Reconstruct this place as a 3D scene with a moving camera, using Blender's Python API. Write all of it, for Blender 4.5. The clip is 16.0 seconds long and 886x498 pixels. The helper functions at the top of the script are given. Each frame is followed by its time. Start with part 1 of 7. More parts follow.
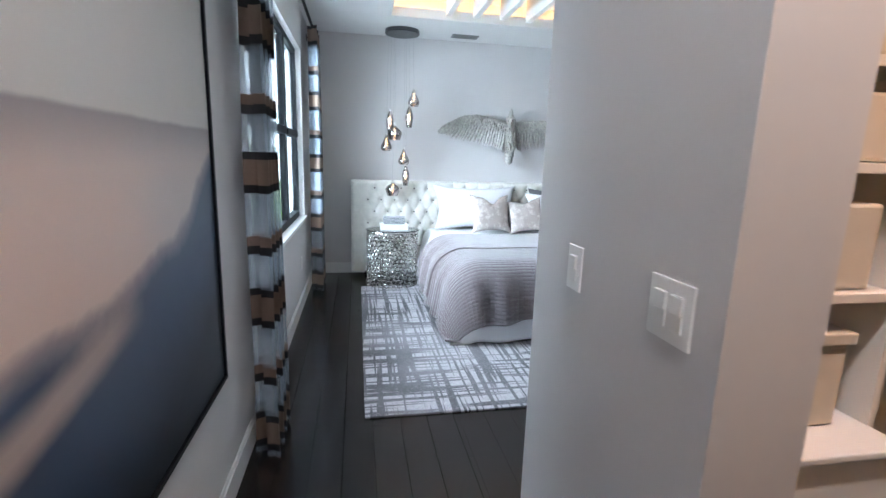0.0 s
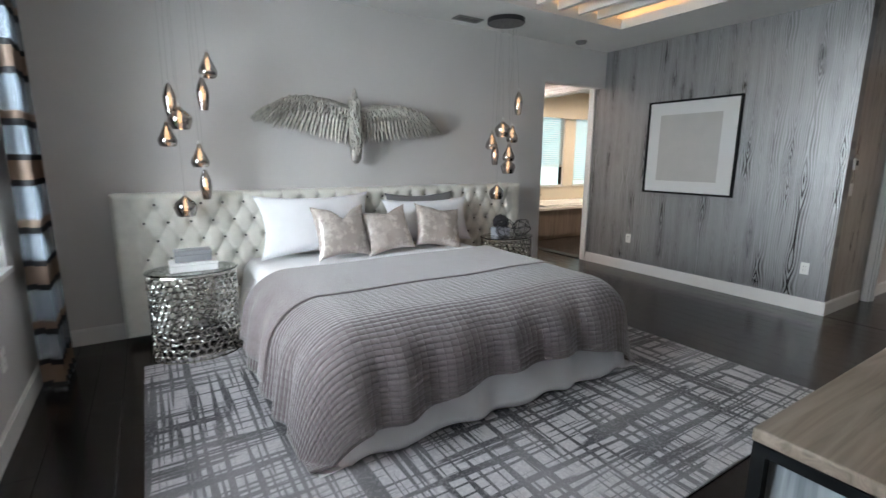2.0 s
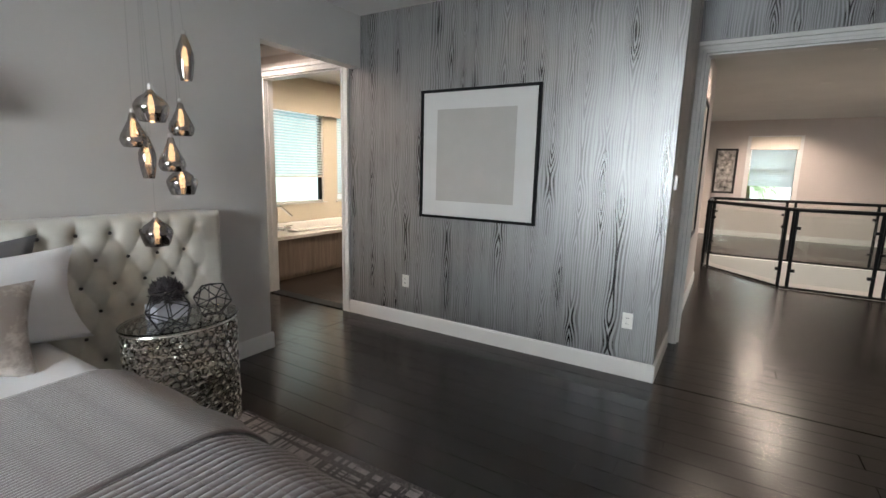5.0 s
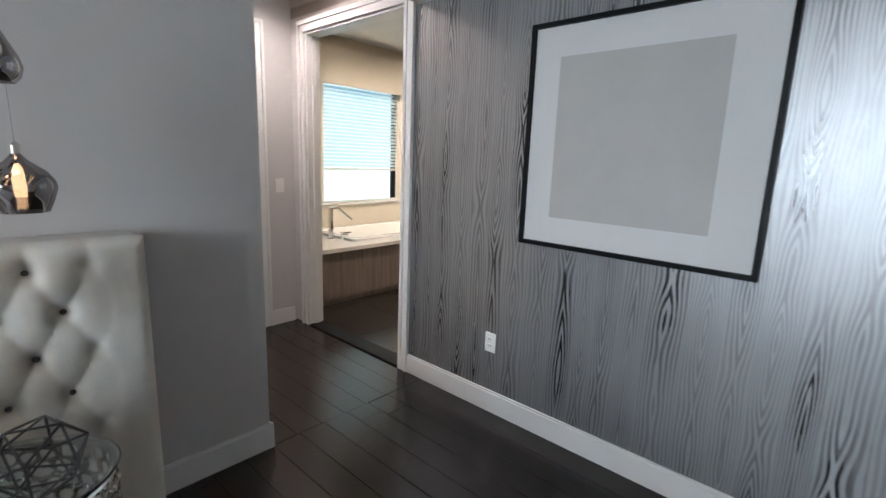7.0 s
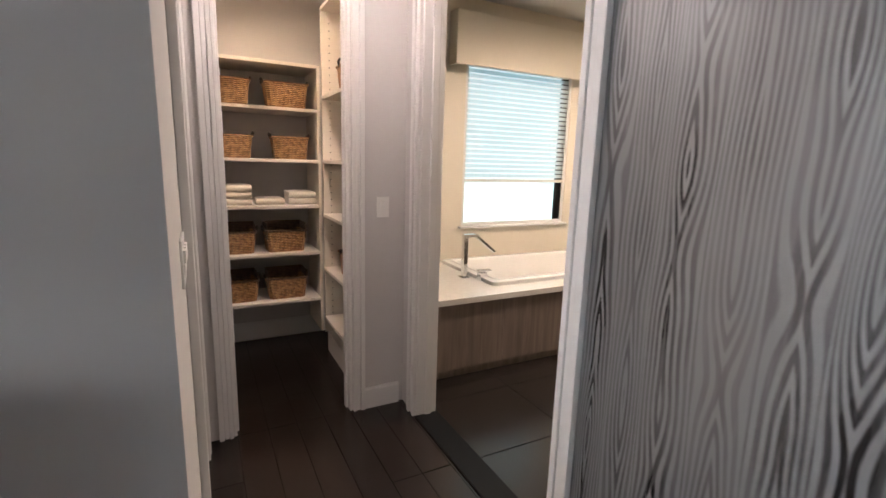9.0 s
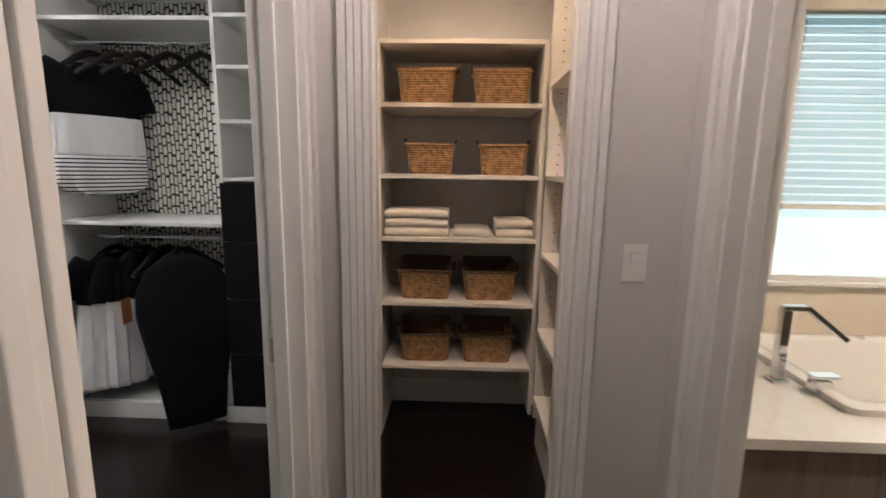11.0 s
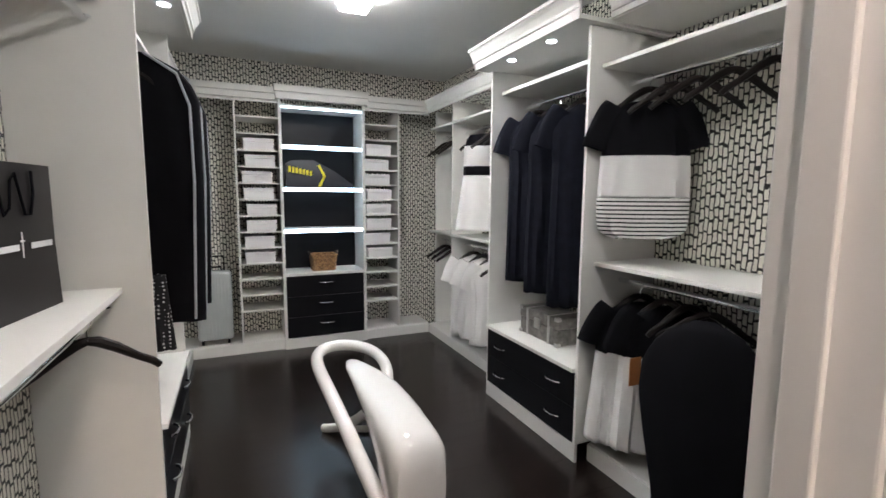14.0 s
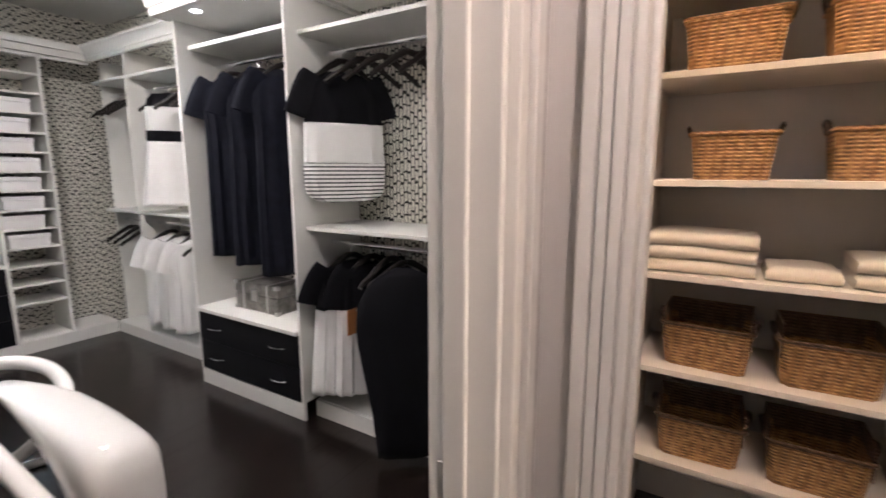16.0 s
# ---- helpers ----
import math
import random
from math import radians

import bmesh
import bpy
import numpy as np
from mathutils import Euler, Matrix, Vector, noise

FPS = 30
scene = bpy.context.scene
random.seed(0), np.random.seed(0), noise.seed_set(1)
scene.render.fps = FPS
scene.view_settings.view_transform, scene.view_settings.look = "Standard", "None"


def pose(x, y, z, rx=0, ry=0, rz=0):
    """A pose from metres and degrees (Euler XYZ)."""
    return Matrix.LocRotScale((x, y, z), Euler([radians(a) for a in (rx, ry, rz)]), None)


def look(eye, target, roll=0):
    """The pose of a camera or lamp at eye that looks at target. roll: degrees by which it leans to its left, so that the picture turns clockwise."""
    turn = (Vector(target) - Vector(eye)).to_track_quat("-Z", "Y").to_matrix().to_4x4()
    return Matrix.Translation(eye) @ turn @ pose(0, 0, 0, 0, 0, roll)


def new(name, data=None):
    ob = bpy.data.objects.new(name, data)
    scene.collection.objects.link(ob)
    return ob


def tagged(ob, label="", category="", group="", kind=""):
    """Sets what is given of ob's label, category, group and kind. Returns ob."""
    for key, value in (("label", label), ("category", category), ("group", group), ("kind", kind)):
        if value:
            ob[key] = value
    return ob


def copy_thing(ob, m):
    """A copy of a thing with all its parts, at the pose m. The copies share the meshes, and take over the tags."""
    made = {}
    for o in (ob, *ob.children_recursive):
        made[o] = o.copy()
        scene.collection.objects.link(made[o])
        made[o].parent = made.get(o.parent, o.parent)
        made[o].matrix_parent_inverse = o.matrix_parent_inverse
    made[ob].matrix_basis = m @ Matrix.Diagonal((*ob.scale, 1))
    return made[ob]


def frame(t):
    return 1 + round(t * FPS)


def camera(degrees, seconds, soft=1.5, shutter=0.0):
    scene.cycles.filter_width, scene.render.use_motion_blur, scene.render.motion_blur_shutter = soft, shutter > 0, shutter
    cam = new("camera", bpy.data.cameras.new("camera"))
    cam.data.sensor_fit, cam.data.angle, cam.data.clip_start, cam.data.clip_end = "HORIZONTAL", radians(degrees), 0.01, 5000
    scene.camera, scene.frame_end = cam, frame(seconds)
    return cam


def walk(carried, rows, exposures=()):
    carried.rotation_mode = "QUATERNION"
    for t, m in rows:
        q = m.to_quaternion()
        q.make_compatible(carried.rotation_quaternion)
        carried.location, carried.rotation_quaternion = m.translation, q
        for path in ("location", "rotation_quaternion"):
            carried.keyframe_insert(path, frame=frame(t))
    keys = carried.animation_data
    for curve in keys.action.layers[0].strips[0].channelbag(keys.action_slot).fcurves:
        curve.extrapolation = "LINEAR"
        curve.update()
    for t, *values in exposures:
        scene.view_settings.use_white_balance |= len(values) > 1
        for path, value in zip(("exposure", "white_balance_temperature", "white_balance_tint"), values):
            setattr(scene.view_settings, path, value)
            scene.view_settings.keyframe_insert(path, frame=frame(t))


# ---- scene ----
cam = camera(87.2, 16.0, shutter=0.25)
PATH = [
    (0, (0.232, -0.063, 1.438), (0.592, 1.867, 1.057), 1.7),
    (0.5, (0.235, 0.32, 1.428), (0.671, 2.234, 1.045), 0.7),
    (1, (0.318, 0.691, 1.406), (0.839, 2.584, 1.022), 0.7),
    (1.5, (0.289, 1.04, 1.409), (1.109, 2.825, 1.032), 0.6),
    (2, (0.401, 1.404, 1.435), (1.451, 3.063, 1.054), 0.4),
    (2.5, (0.533, 1.736, 1.43), (1.858, 3.181, 1.033), 0.3),
    (3, (0.744, 2.014, 1.446), (2.268, 3.252, 1.064), 0.3),
    (3.5, (1.054, 2.225, 1.465), (2.701, 3.304, 1.119), 0.9),
    (3.7, (1.201, 2.307, 1.441), (2.897, 3.317, 1.12), 1.2),
    (5.8, (2.816, 3.047, 1.469), (4.472, 4.111, 1.114), 2.1),
    (6, (2.943, 3.162, 1.461), (4.585, 4.246, 1.101), 2.4),
    (6.5, (3.278, 3.428, 1.454), (4.851, 4.608, 1.09), 2.2),
    (7, (3.593, 3.7, 1.461), (5.046, 5.021, 1.083), 2.1),
    (7.5, (3.89, 3.998, 1.466), (5.242, 5.421, 1.082), 1.3),
    (8, (4.211, 4.261, 1.467), (5.39, 5.828, 1.076), 1.7),
    (8.2, (4.313, 4.386, 1.455), (5.444, 5.99, 1.068), 1.8),
    (10.3, (5.0, 5.599, 1.469), (5.342, 7.536, 1.109), 1.4),
    (10.5, (5.021, 5.7, 1.467), (5.249, 7.654, 1.107), 1.4),
    (11, (5.021, 5.946, 1.47), (4.956, 7.916, 1.132), 0.9),
    (11.5, (4.972, 6.136, 1.456), (4.536, 8.064, 1.152), 0.4),
    (12, (4.967, 6.271, 1.481), (4.132, 8.062, 1.175), 0.6),
    (12.5, (4.902, 6.405, 1.512), (3.73, 7.994, 1.193), 0.0),
    (13, (4.798, 6.503, 1.511), (3.321, 7.816, 1.206), -0.4),
    (13.5, (4.804, 6.546, 1.527), (3.116, 7.585, 1.255), 0.0),
    (14, (4.817, 6.61, 1.522), (3.002, 7.416, 1.292), 0.4),
    (14.5, (4.821, 6.64, 1.532), (2.953, 7.329, 1.342), 0.2),
    (15, (4.816, 6.624, 1.537), (3.036, 7.502, 1.291), -0.4),
    (15.5, (4.838, 6.6, 1.535), (3.357, 7.9, 1.194), -0.9),
    (16, (4.876, 6.569, 1.472), (3.841, 8.248, 1.142), 0.0),
]
EXPOSURES = ((0.0, 0.75, 5500, 8), (0.5, 0.78, 5350, 8), (1.0, 0.55, 5350, 6), (1.6, 0.05, 5900, 10), (2.5, -0.05, 6500, 10), (3.5, 0.0, 6900, 12), (5.8, 0.05, 6100, 8), (6.5, 0.08, 5900, 6), (7.3, 0.15, 6000, 14), (8.0, 0.22, 6500, 18), (10.5, -0.45, 6200, 14), (11.1, -0.25, 6350, 14), (11.6, -0.02, 6800, 12), (12.5, 0.15, 6500, 12), (13.2, 0.15, 6300, 12), (14.5, 0.12, 6300, 14), (15.3, 0.2, 6400, 16), (16.0, 0.25, 6550, 18))
walk(cam, [(t, look(eye, target, roll)) for t, eye, target, roll in PATH], EXPOSURES)

# ---- world, sun, lamps ----
W = bpy.data.worlds.new("sky")
scene.world = W
W.use_nodes = True
nt = W.node_tree
sky = nt.nodes.new("ShaderNodeTexSky")
sky.sky_type, sky.sun_disc = "NISHITA", False
sky.sun_elevation, sky.sun_rotation = radians(58), radians(150)
nt.links.new(sky.outputs[0], nt.nodes["Background"].inputs[0])
nt.nodes["Background"].inputs[1].default_value = 0.15


def lamp(name, kind, m, power, color, size=0.1, size_y=None, spot=None):
    d = bpy.data.lights.new(name, kind)
    d.energy, d.color = power, color
    if kind == "AREA":
        d.shape, d.size, d.size_y = "RECTANGLE", size, size_y or size
    elif kind == "SUN":
        d.angle = radians(0.6)
    else:
        d.shadow_soft_size = size
        if spot:
            d.spot_size, d.spot_blend = radians(spot), 0.6
    ob = new(name, d)
    ob.matrix_world = m
    return ob


SUN_TO = Vector((math.sin(radians(150)) * math.cos(radians(58)), math.cos(radians(150)) * math.cos(radians(58)), math.sin(radians(58))))
lamp("sun", "SUN", look(SUN_TO * 30, (0, 0, 0)), 5.0, (1.0, 0.95, 0.88))
DAY = (0.90, 0.96, 1.0)
WARM = (1.0, 0.62, 0.34)
SOFTWARM = (1.0, 0.82, 0.68)
COOL = (0.88, 0.94, 1.0)
# sky light outside the bedroom window
lamp("window_light", "AREA", look((-1.7, 3.60, 2.05), (3.0, 3.60, 1.3)), 250, DAY, 2.1, 2.2)

# ---- materials ----
def nodes(name):
    m = bpy.data.materials.new(name)
    m.use_nodes = True
    t = m.node_tree
    return m, t, t.nodes["Principled BSDF"]


def N(t, kind, **kw):
    n = t.nodes.new("ShaderNode" + kind)
    for k, v in kw.items():
        n.inputs[k.replace("_", " ")].default_value = v
    return n


def coords(t, scale=(1, 1, 1), kind="Object", rot=(0, 0, 0)):
    c, mp = t.nodes.new("ShaderNodeTexCoord"), t.nodes.new("ShaderNodeMapping")
    mp.inputs["Scale"].default_value = scale
    mp.inputs["Rotation"].default_value = rot
    t.links.new(c.outputs[kind], mp.inputs[0])
    return mp.outputs[0]


def ramp(t, src, stops, interp="LINEAR"):
    r = t.nodes.new("ShaderNodeValToRGB")
    r.color_ramp.interpolation = interp
    el = r.color_ramp.elements
    while len(el) < len(stops):
        el.new(0.5)
    for e, (p, c) in zip(el, stops):
        e.position, e.color = p, (*c, 1) if len(c) == 3 else c
    t.links.new(src, r.inputs[0])
    return r.outputs[0]


def grey(v):
    return (v, v, v)


def mathn(t, op, a, b=None, clamp=False):
    n = t.nodes.new("ShaderNodeMath")
    n.operation, n.use_clamp = op, clamp
    for i, v in enumerate((a, b)):
        if v is None:
            continue
        if isinstance(v, (int, float)):
            n.inputs[i].default_value = v
        else:
            t.links.new(v, n.inputs[i])
    return n.outputs[0]


def mixc(t, fac, a, b):
    n = t.nodes.new("ShaderNodeMix")
    n.data_type = "RGBA"
    for s, v in ((n.inputs[0], fac), (n.inputs[6], a), (n.inputs[7], b)):
        if isinstance(v, tuple):
            s.default_value = (*v, 1)
        elif isinstance(v, (int, float)):
            s.default_value = v
        else:
            t.links.new(v, s)
    return n.outputs[2]


def bump(t, b, height, strength=0.3, dist=0.01):
    n = t.nodes.new("ShaderNodeBump")
    n.inputs["Strength"].default_value, n.inputs["Distance"].default_value = strength, dist
    t.links.new(height, n.inputs["Height"])
    t.links.new(n.outputs[0], b.inputs["Normal"])


def plain(name, col, rough=0.5, metal=0.0, var=0.06, scale=6.0, bumps=0.08, bscale=120.0, bdist=0.002, spec=0.5, sheen=0.0, coat=0.0):
    """Paint, plastic, cloth or metal with faint blotches and a fine grain."""
    m, t, b = nodes(name)
    v = coords(t)
    n = N(t, "TexNoise", Scale=scale, Detail=4.0)
    t.links.new(v, n.inputs["Vector"])
    lo, hi = tuple(c * (1 - var) for c in col), tuple(min(1, c * (1 + var)) for c in col)
    t.links.new(ramp(t, n.outputs[0], [(0.3, lo), (0.7, hi)]), b.inputs["Base Color"])
    f = N(t, "TexNoise", Scale=bscale, Detail=3.0)
    t.links.new(v, f.inputs["Vector"])
    r = t.nodes.new("ShaderNodeMapRange")
    r.inputs[3].default_value, r.inputs[4].default_value = max(0.02, rough - 0.06), min(1, rough + 0.06)
    t.links.new(n.outputs[0], r.inputs[0])
    t.links.new(r.outputs[0], b.inputs["Roughness"])
    b.inputs["Metallic"].default_value, b.inputs["Specular IOR Level"].default_value = metal, spec
    b.inputs["Sheen Weight"].default_value, b.inputs["Coat Weight"].default_value = sheen, coat
    if bumps:
        bump(t, b, f.outputs[0], bumps, bdist)
    return m


def emit(name, col, power):
    m, t, b = nodes(name)
    b.inputs["Base Color"].default_value = (*col, 1)
    b.inputs["Emission Color"].default_value, b.inputs["Emission Strength"].default_value = (*col, 1), power
    return m


def glassy(name, col, rough=0.0, ior=1.45, alpha=1.0):
    m, t, b = nodes(name)
    b.inputs["Base Color"].default_value, b.inputs["Roughness"].default_value = (*col, 1), rough
    b.inputs["Transmission Weight"].default_value, b.inputs["IOR"].default_value = 1.0, ior
    return m


def floor_wood(name):
    """Espresso planks: grain along y, a tone of its own for each plank."""
    m, t, b = nodes(name)
    v = coords(t, (34, 2.2, 8), "Object")
    info = t.nodes.new("ShaderNodeObjectInfo")
    n = N(t, "TexNoise", Scale=1.0, Detail=7.0, Distortion=0.6)
    n.noise_dimensions = "4D"
    t.links.new(v, n.inputs["Vector"])
    t.links.new(mathn(t, "MULTIPLY", info.outputs["Random"], 40.0), n.inputs["W"])
    c = ramp(t, n.outputs[0], [(0.3, (0.008, 0.0054, 0.0046)), (0.6, (0.016, 0.0106, 0.009)), (0.8, (0.026, 0.0175, 0.014))])
    tone = mathn(t, "ADD", mathn(t, "MULTIPLY", info.outputs["Random"], 0.5), 0.7)
    hsv = N(t, "HueSaturation")
    t.links.new(tone, hsv.inputs["Value"])
    t.links.new(c, hsv.inputs["Color"])
    t.links.new(hsv.outputs[0], b.inputs["Base Color"])
    d = N(t, "TexNoise", Scale=3.0, Detail=4.0)
    t.links.new(coords(t), d.inputs["Vector"])
    t.links.new(ramp(t, d.outputs[0], [(0.3, grey(0.20)), (0.7, grey(0.26))]), b.inputs["Roughness"])
    b.inputs["Specular IOR Level"].default_value = 0.5
    bump(t, b, n.outputs[0], 0.12, 0.002)
    return m


def grain_paper(name, axis, silver, foil):
    """Silver paper: matt paint over smooth foil that shows as tall cathedral grain. axis: the wall's long direction."""
    m, t, b = nodes(name)
    rot = (0, 0, 0) if axis == "x" else (0, 0, radians(90))
    v = coords(t, (1, 1, 1), "Object", rot)
    sep = t.nodes.new("ShaderNodeSeparateXYZ")
    t.links.new(v, sep.inputs[0])
    u, z = sep.outputs[0], sep.outputs[2]

    def field(fu, fz, detail=2.0, w=None, dist=0.0):
        c = t.nodes.new("ShaderNodeCombineXYZ")
        t.links.new(mathn(t, "MULTIPLY", u, fu), c.inputs[0])
        t.links.new(mathn(t, "MULTIPLY", z, fz), c.inputs[2])
        n = N(t, "TexNoise", Scale=1.0, Detail=detail, Distortion=dist)
        if w is not None:
            n.noise_dimensions = "4D"
            t.links.new(w, n.inputs["W"])
        t.links.new(c.outputs[0], n.inputs["Vector"])
        return n.outputs[0]

    # uneven columns, about an eighth of a metre each
    bend = mathn(t, "ADD", mathn(t, "MULTIPLY", field(2.6, 0.0, 1.0), 1.6), mathn(t, "MULTIPLY", field(3.0, 1.3, 1.0), 0.35))
    cols = mathn(t, "ADD", mathn(t, "MULTIPLY", u, 7.6), bend)
    idx = mathn(t, "FLOOR", cols)
    fold = mathn(t, "ABSOLUTE", mathn(t, "MULTIPLY", mathn(t, "SUBTRACT", mathn(t, "FRACT", cols), 0.5), 2.0))
    own = mathn(t, "MULTIPLY", idx, 7.31)
    peak = field(0.0, 1.9, 1.0, own)
    inner = mathn(t, "SUBTRACT", 1.0, mathn(t, "POWER", fold, 1.5))
    jag = field(70.0, 5.0, 4.0)
    ph = mathn(t, "ADD", mathn(t, "MULTIPLY", mathn(t, "MULTIPLY", mathn(t, "SUBTRACT", peak, 0.5), inner), 78.0), mathn(t, "MULTIPLY", mathn(t, "POWER", fold, 1.1), 25.0))
    ph = mathn(t, "ADD", ph, mathn(t, "MULTIPLY", jag, 1.6))
    wv = mathn(t, "ADD", mathn(t, "MULTIPLY", mathn(t, "SINE", ph), 0.5), 0.5)
    line = ramp(t, wv, [(0.34, grey(0)), (0.62, grey(1))])
    # the heart of each flame is bare foil; the paint lies thick between the columns
    heart = ramp(t, mathn(t, "ADD", fold, mathn(t, "MULTIPLY", field(9.0, 2.0, 2.0), 0.7)), [(0.60, grey(1.0)), (1.25, grey(0.70))])
    heavy = ramp(t, field(0.0, 1.1, 2.0, mathn(t, "ADD", own, 3.3)), [(0.40, grey(0.38)), (0.62, grey(1.0))])
    amount = mathn(t, "MULTIPLY", mathn(t, "MULTIPLY", line, heart), heavy)
    amount = mathn(t, "MULTIPLY", amount, ramp(t, jag, [(0.25, grey(0.55)), (0.5, grey(1.0))]))
    t.links.new(mixc(t, amount, silver, foil), b.inputs["Base Color"])
    t.links.new(mathn(t, "ADD", 0.62, mathn(t, "MULTIPLY", amount, 0.30)), b.inputs["Metallic"])
    t.links.new(mathn(t, "SUBTRACT", mathn(t, "ADD", 0.36, mathn(t, "MULTIPLY", jag, 0.16)), mathn(t, "MULTIPLY", amount, 0.20)), b.inputs["Roughness"])
    bump(t, b, line, 0.08, 0.0008)
    return m


def brick_paper(name, axis):
    """Black paper printed with uneven upright off-white dabs."""
    m, t, b = nodes(name)
    rot = (0, 0, 0) if axis == "x" else (0, 0, radians(90))
    v = coords(t, (1, 1, 1), "Object", rot)
    sep = t.nodes.new("ShaderNodeSeparateXYZ")
    t.links.new(v, sep.inputs[0])
    wob = N(t, "TexNoise", Scale=16.0, Detail=2.0)
    t.links.new(v, wob.inputs["Vector"])
    w = mathn(t, "MULTIPLY", mathn(t, "SUBTRACT", wob.outputs[0], 0.5), 0.05)
    across = mathn(t, "ADD", sep.outputs[0], mathn(t, "MULTIPLY", w, 0.35))
    shift = N(t, "TexWhiteNoise")
    shift.noise_dimensions = "1D"
    t.links.new(mathn(t, "FLOOR", mathn(t, "DIVIDE", across, 0.027)), shift.inputs["W"])
    up = mathn(t, "ADD", mathn(t, "ADD", sep.outputs[2], w), mathn(t, "MULTIPLY", shift.outputs["Value"], 0.035))
    comb = t.nodes.new("ShaderNodeCombineXYZ")
    t.links.new(mathn(t, "MULTIPLY", up, 0.55), comb.inputs[0])
    t.links.new(across, comb.inputs[1])
    br = N(t, "TexBrick", Scale=1.0, Mortar_Size=0.0036, Mortar_Smooth=0.15, Bias=0.0, Brick_Width=0.0352, Row_Height=0.027)
    br.offset, br.offset_frequency = 0.5, 2
    br.inputs["Color1"].default_value = (0.84, 0.82, 0.74, 1)
    br.inputs["Color2"].default_value = (0.74, 0.72, 0.64, 1)
    br.inputs["Mortar"].default_value = (0.012, 0.012, 0.012, 1)
    t.links.new(comb.outputs[0], br.inputs["Vector"])
    t.links.new(br.outputs["Color"], b.inputs["Base Color"])
    b.inputs["Roughness"].default_value = 0.55
    bump(t, b, br.outputs["Fac"], 0.1, 0.001)
    return m


def rug_weave(name):
    """Pale pile crossed by broken charcoal strokes in two directions."""
    m, t, b = nodes(name)

    def strokes(across, along, seed, lo, hi):
        v = coords(t, (across, along, 1))
        n = N(t, "TexNoise", Scale=1.0, Detail=1.0, Roughness=0.4, Distortion=0.1)
        n.noise_dimensions = "4D"
        n.inputs["W"].default_value = seed
        t.links.new(v, n.inputs["Vector"])
        return ramp(t, n.outputs[0], [(lo, grey(0)), (hi, grey(1))])

    s1 = strokes(21, 0.9, 1.0, 0.545, 0.575)
    s2 = strokes(0.9, 21, 5.0, 0.545, 0.575)
    s3 = strokes(44, 1.6, 9.0, 0.56, 0.60)
    s4 = strokes(1.6, 44, 13.0, 0.56, 0.60)
    worn = N(t, "TexNoise", Scale=60.0, Detail=3.0)
    t.links.new(coords(t), worn.inputs["Vector"])
    big = N(t, "TexNoise", Scale=1.1, Detail=2.0)
    t.links.new(coords(t), big.inputs["Vector"])
    dens = ramp(t, big.outputs[0], [(0.38, grey(0.62)), (0.58, grey(1))])
    s = mathn(t, "MAXIMUM", mathn(t, "MAXIMUM", s1, s2), mathn(t, "MAXIMUM", s3, s4))
    s = mathn(t, "MULTIPLY", mathn(t, "MULTIPLY", s, dens), ramp(t, worn.outputs[0], [(0.3, grey(0.6)), (0.5, grey(1))]))
    base = ramp(t, worn.outputs[0], [(0.3, (0.36, 0.345, 0.36)), (0.7, (0.50, 0.475, 0.485))])
    t.links.new(mixc(t, s, base, (0.020, 0.020, 0.025)), b.inputs["Base Color"])
    b.inputs["Roughness"].default_value, b.inputs["Sheen Weight"].default_value = 0.95, 0.2
    p = N(t, "TexNoise", Scale=350.0, Detail=2.0)
    t.links.new(coords(t), p.inputs["Vector"])
    bump(t, b, p.outputs[0], 0.5, 0.004)
    return m


def wood(name, lo, hi, axis="x", rough=0.5, scale=1.0):
    m, t, b = nodes(name)
    sc = {"x": (1.5, 26, 26), "y": (26, 1.5, 26), "z": (26, 26, 1.5)}[axis]
    v = coords(t, tuple(k * scale for k in sc))
    n = N(t, "TexNoise", Scale=1.0, Detail=6.0, Distortion=1.2)
    t.links.new(v, n.inputs["Vector"])
    t.links.new(ramp(t, n.outputs[0], [(0.3, lo), (0.7, hi)]), b.inputs["Base Color"])
    b.inputs["Roughness"].default_value = rough
    bump(t, b, n.outputs[0], 0.25, 0.002)
    return m


WALL = plain("wall_paint", (0.60, 0.58, 0.565), 0.75, var=0.025, scale=1.5, bumps=0.12, bscale=220)
HALLWALL = plain("hall_paint", (0.62, 0.56, 0.53), 0.75, var=0.03, scale=1.5, bumps=0.12, bscale=220)
CREAM = plain("bath_paint", (0.72, 0.66, 0.56), 0.7, var=0.03, scale=1.5, bumps=0.1, bscale=220)
CEIL = plain("ceiling_paint", (0.76, 0.76, 0.74), 0.85, var=0.03, scale=2.0, bumps=0.25, bscale=90, bdist=0.004)
TRIM = plain("trim_paint", (0.78, 0.77, 0.75), 0.38, var=0.02, bumps=0.04)
LAM = plain("white_laminate", (0.76, 0.755, 0.725), 0.42, var=0.02, bumps=0.03)
LINENCAB = plain("linen_laminate", (0.77, 0.72, 0.65), 0.5, var=0.02, bumps=0.03)
BLACKLAM = plain("black_laminate", (0.006, 0.006, 0.008), 0.4, var=0.1, bumps=0.02, spec=0.22)
FLOOR = floor_wood("espresso_floor")
SILVER_Y = grain_paper("silver_grain_paper", "y", (0.37, 0.37, 0.375), (0.13, 0.125, 0.13))
SILVER_X = grain_paper("bronze_grain_paper", "x", (0.60, 0.56, 0.52), (0.20, 0.15, 0.12))
PAPER_X = brick_paper("dab_paper_long", "x")
PAPER_Y = brick_paper("dab_paper_short", "y")
DARKTILE = plain("dark_tile", (0.016, 0.013, 0.012), 0.22, var=0.12, scale=3.0, bumps=0.02)
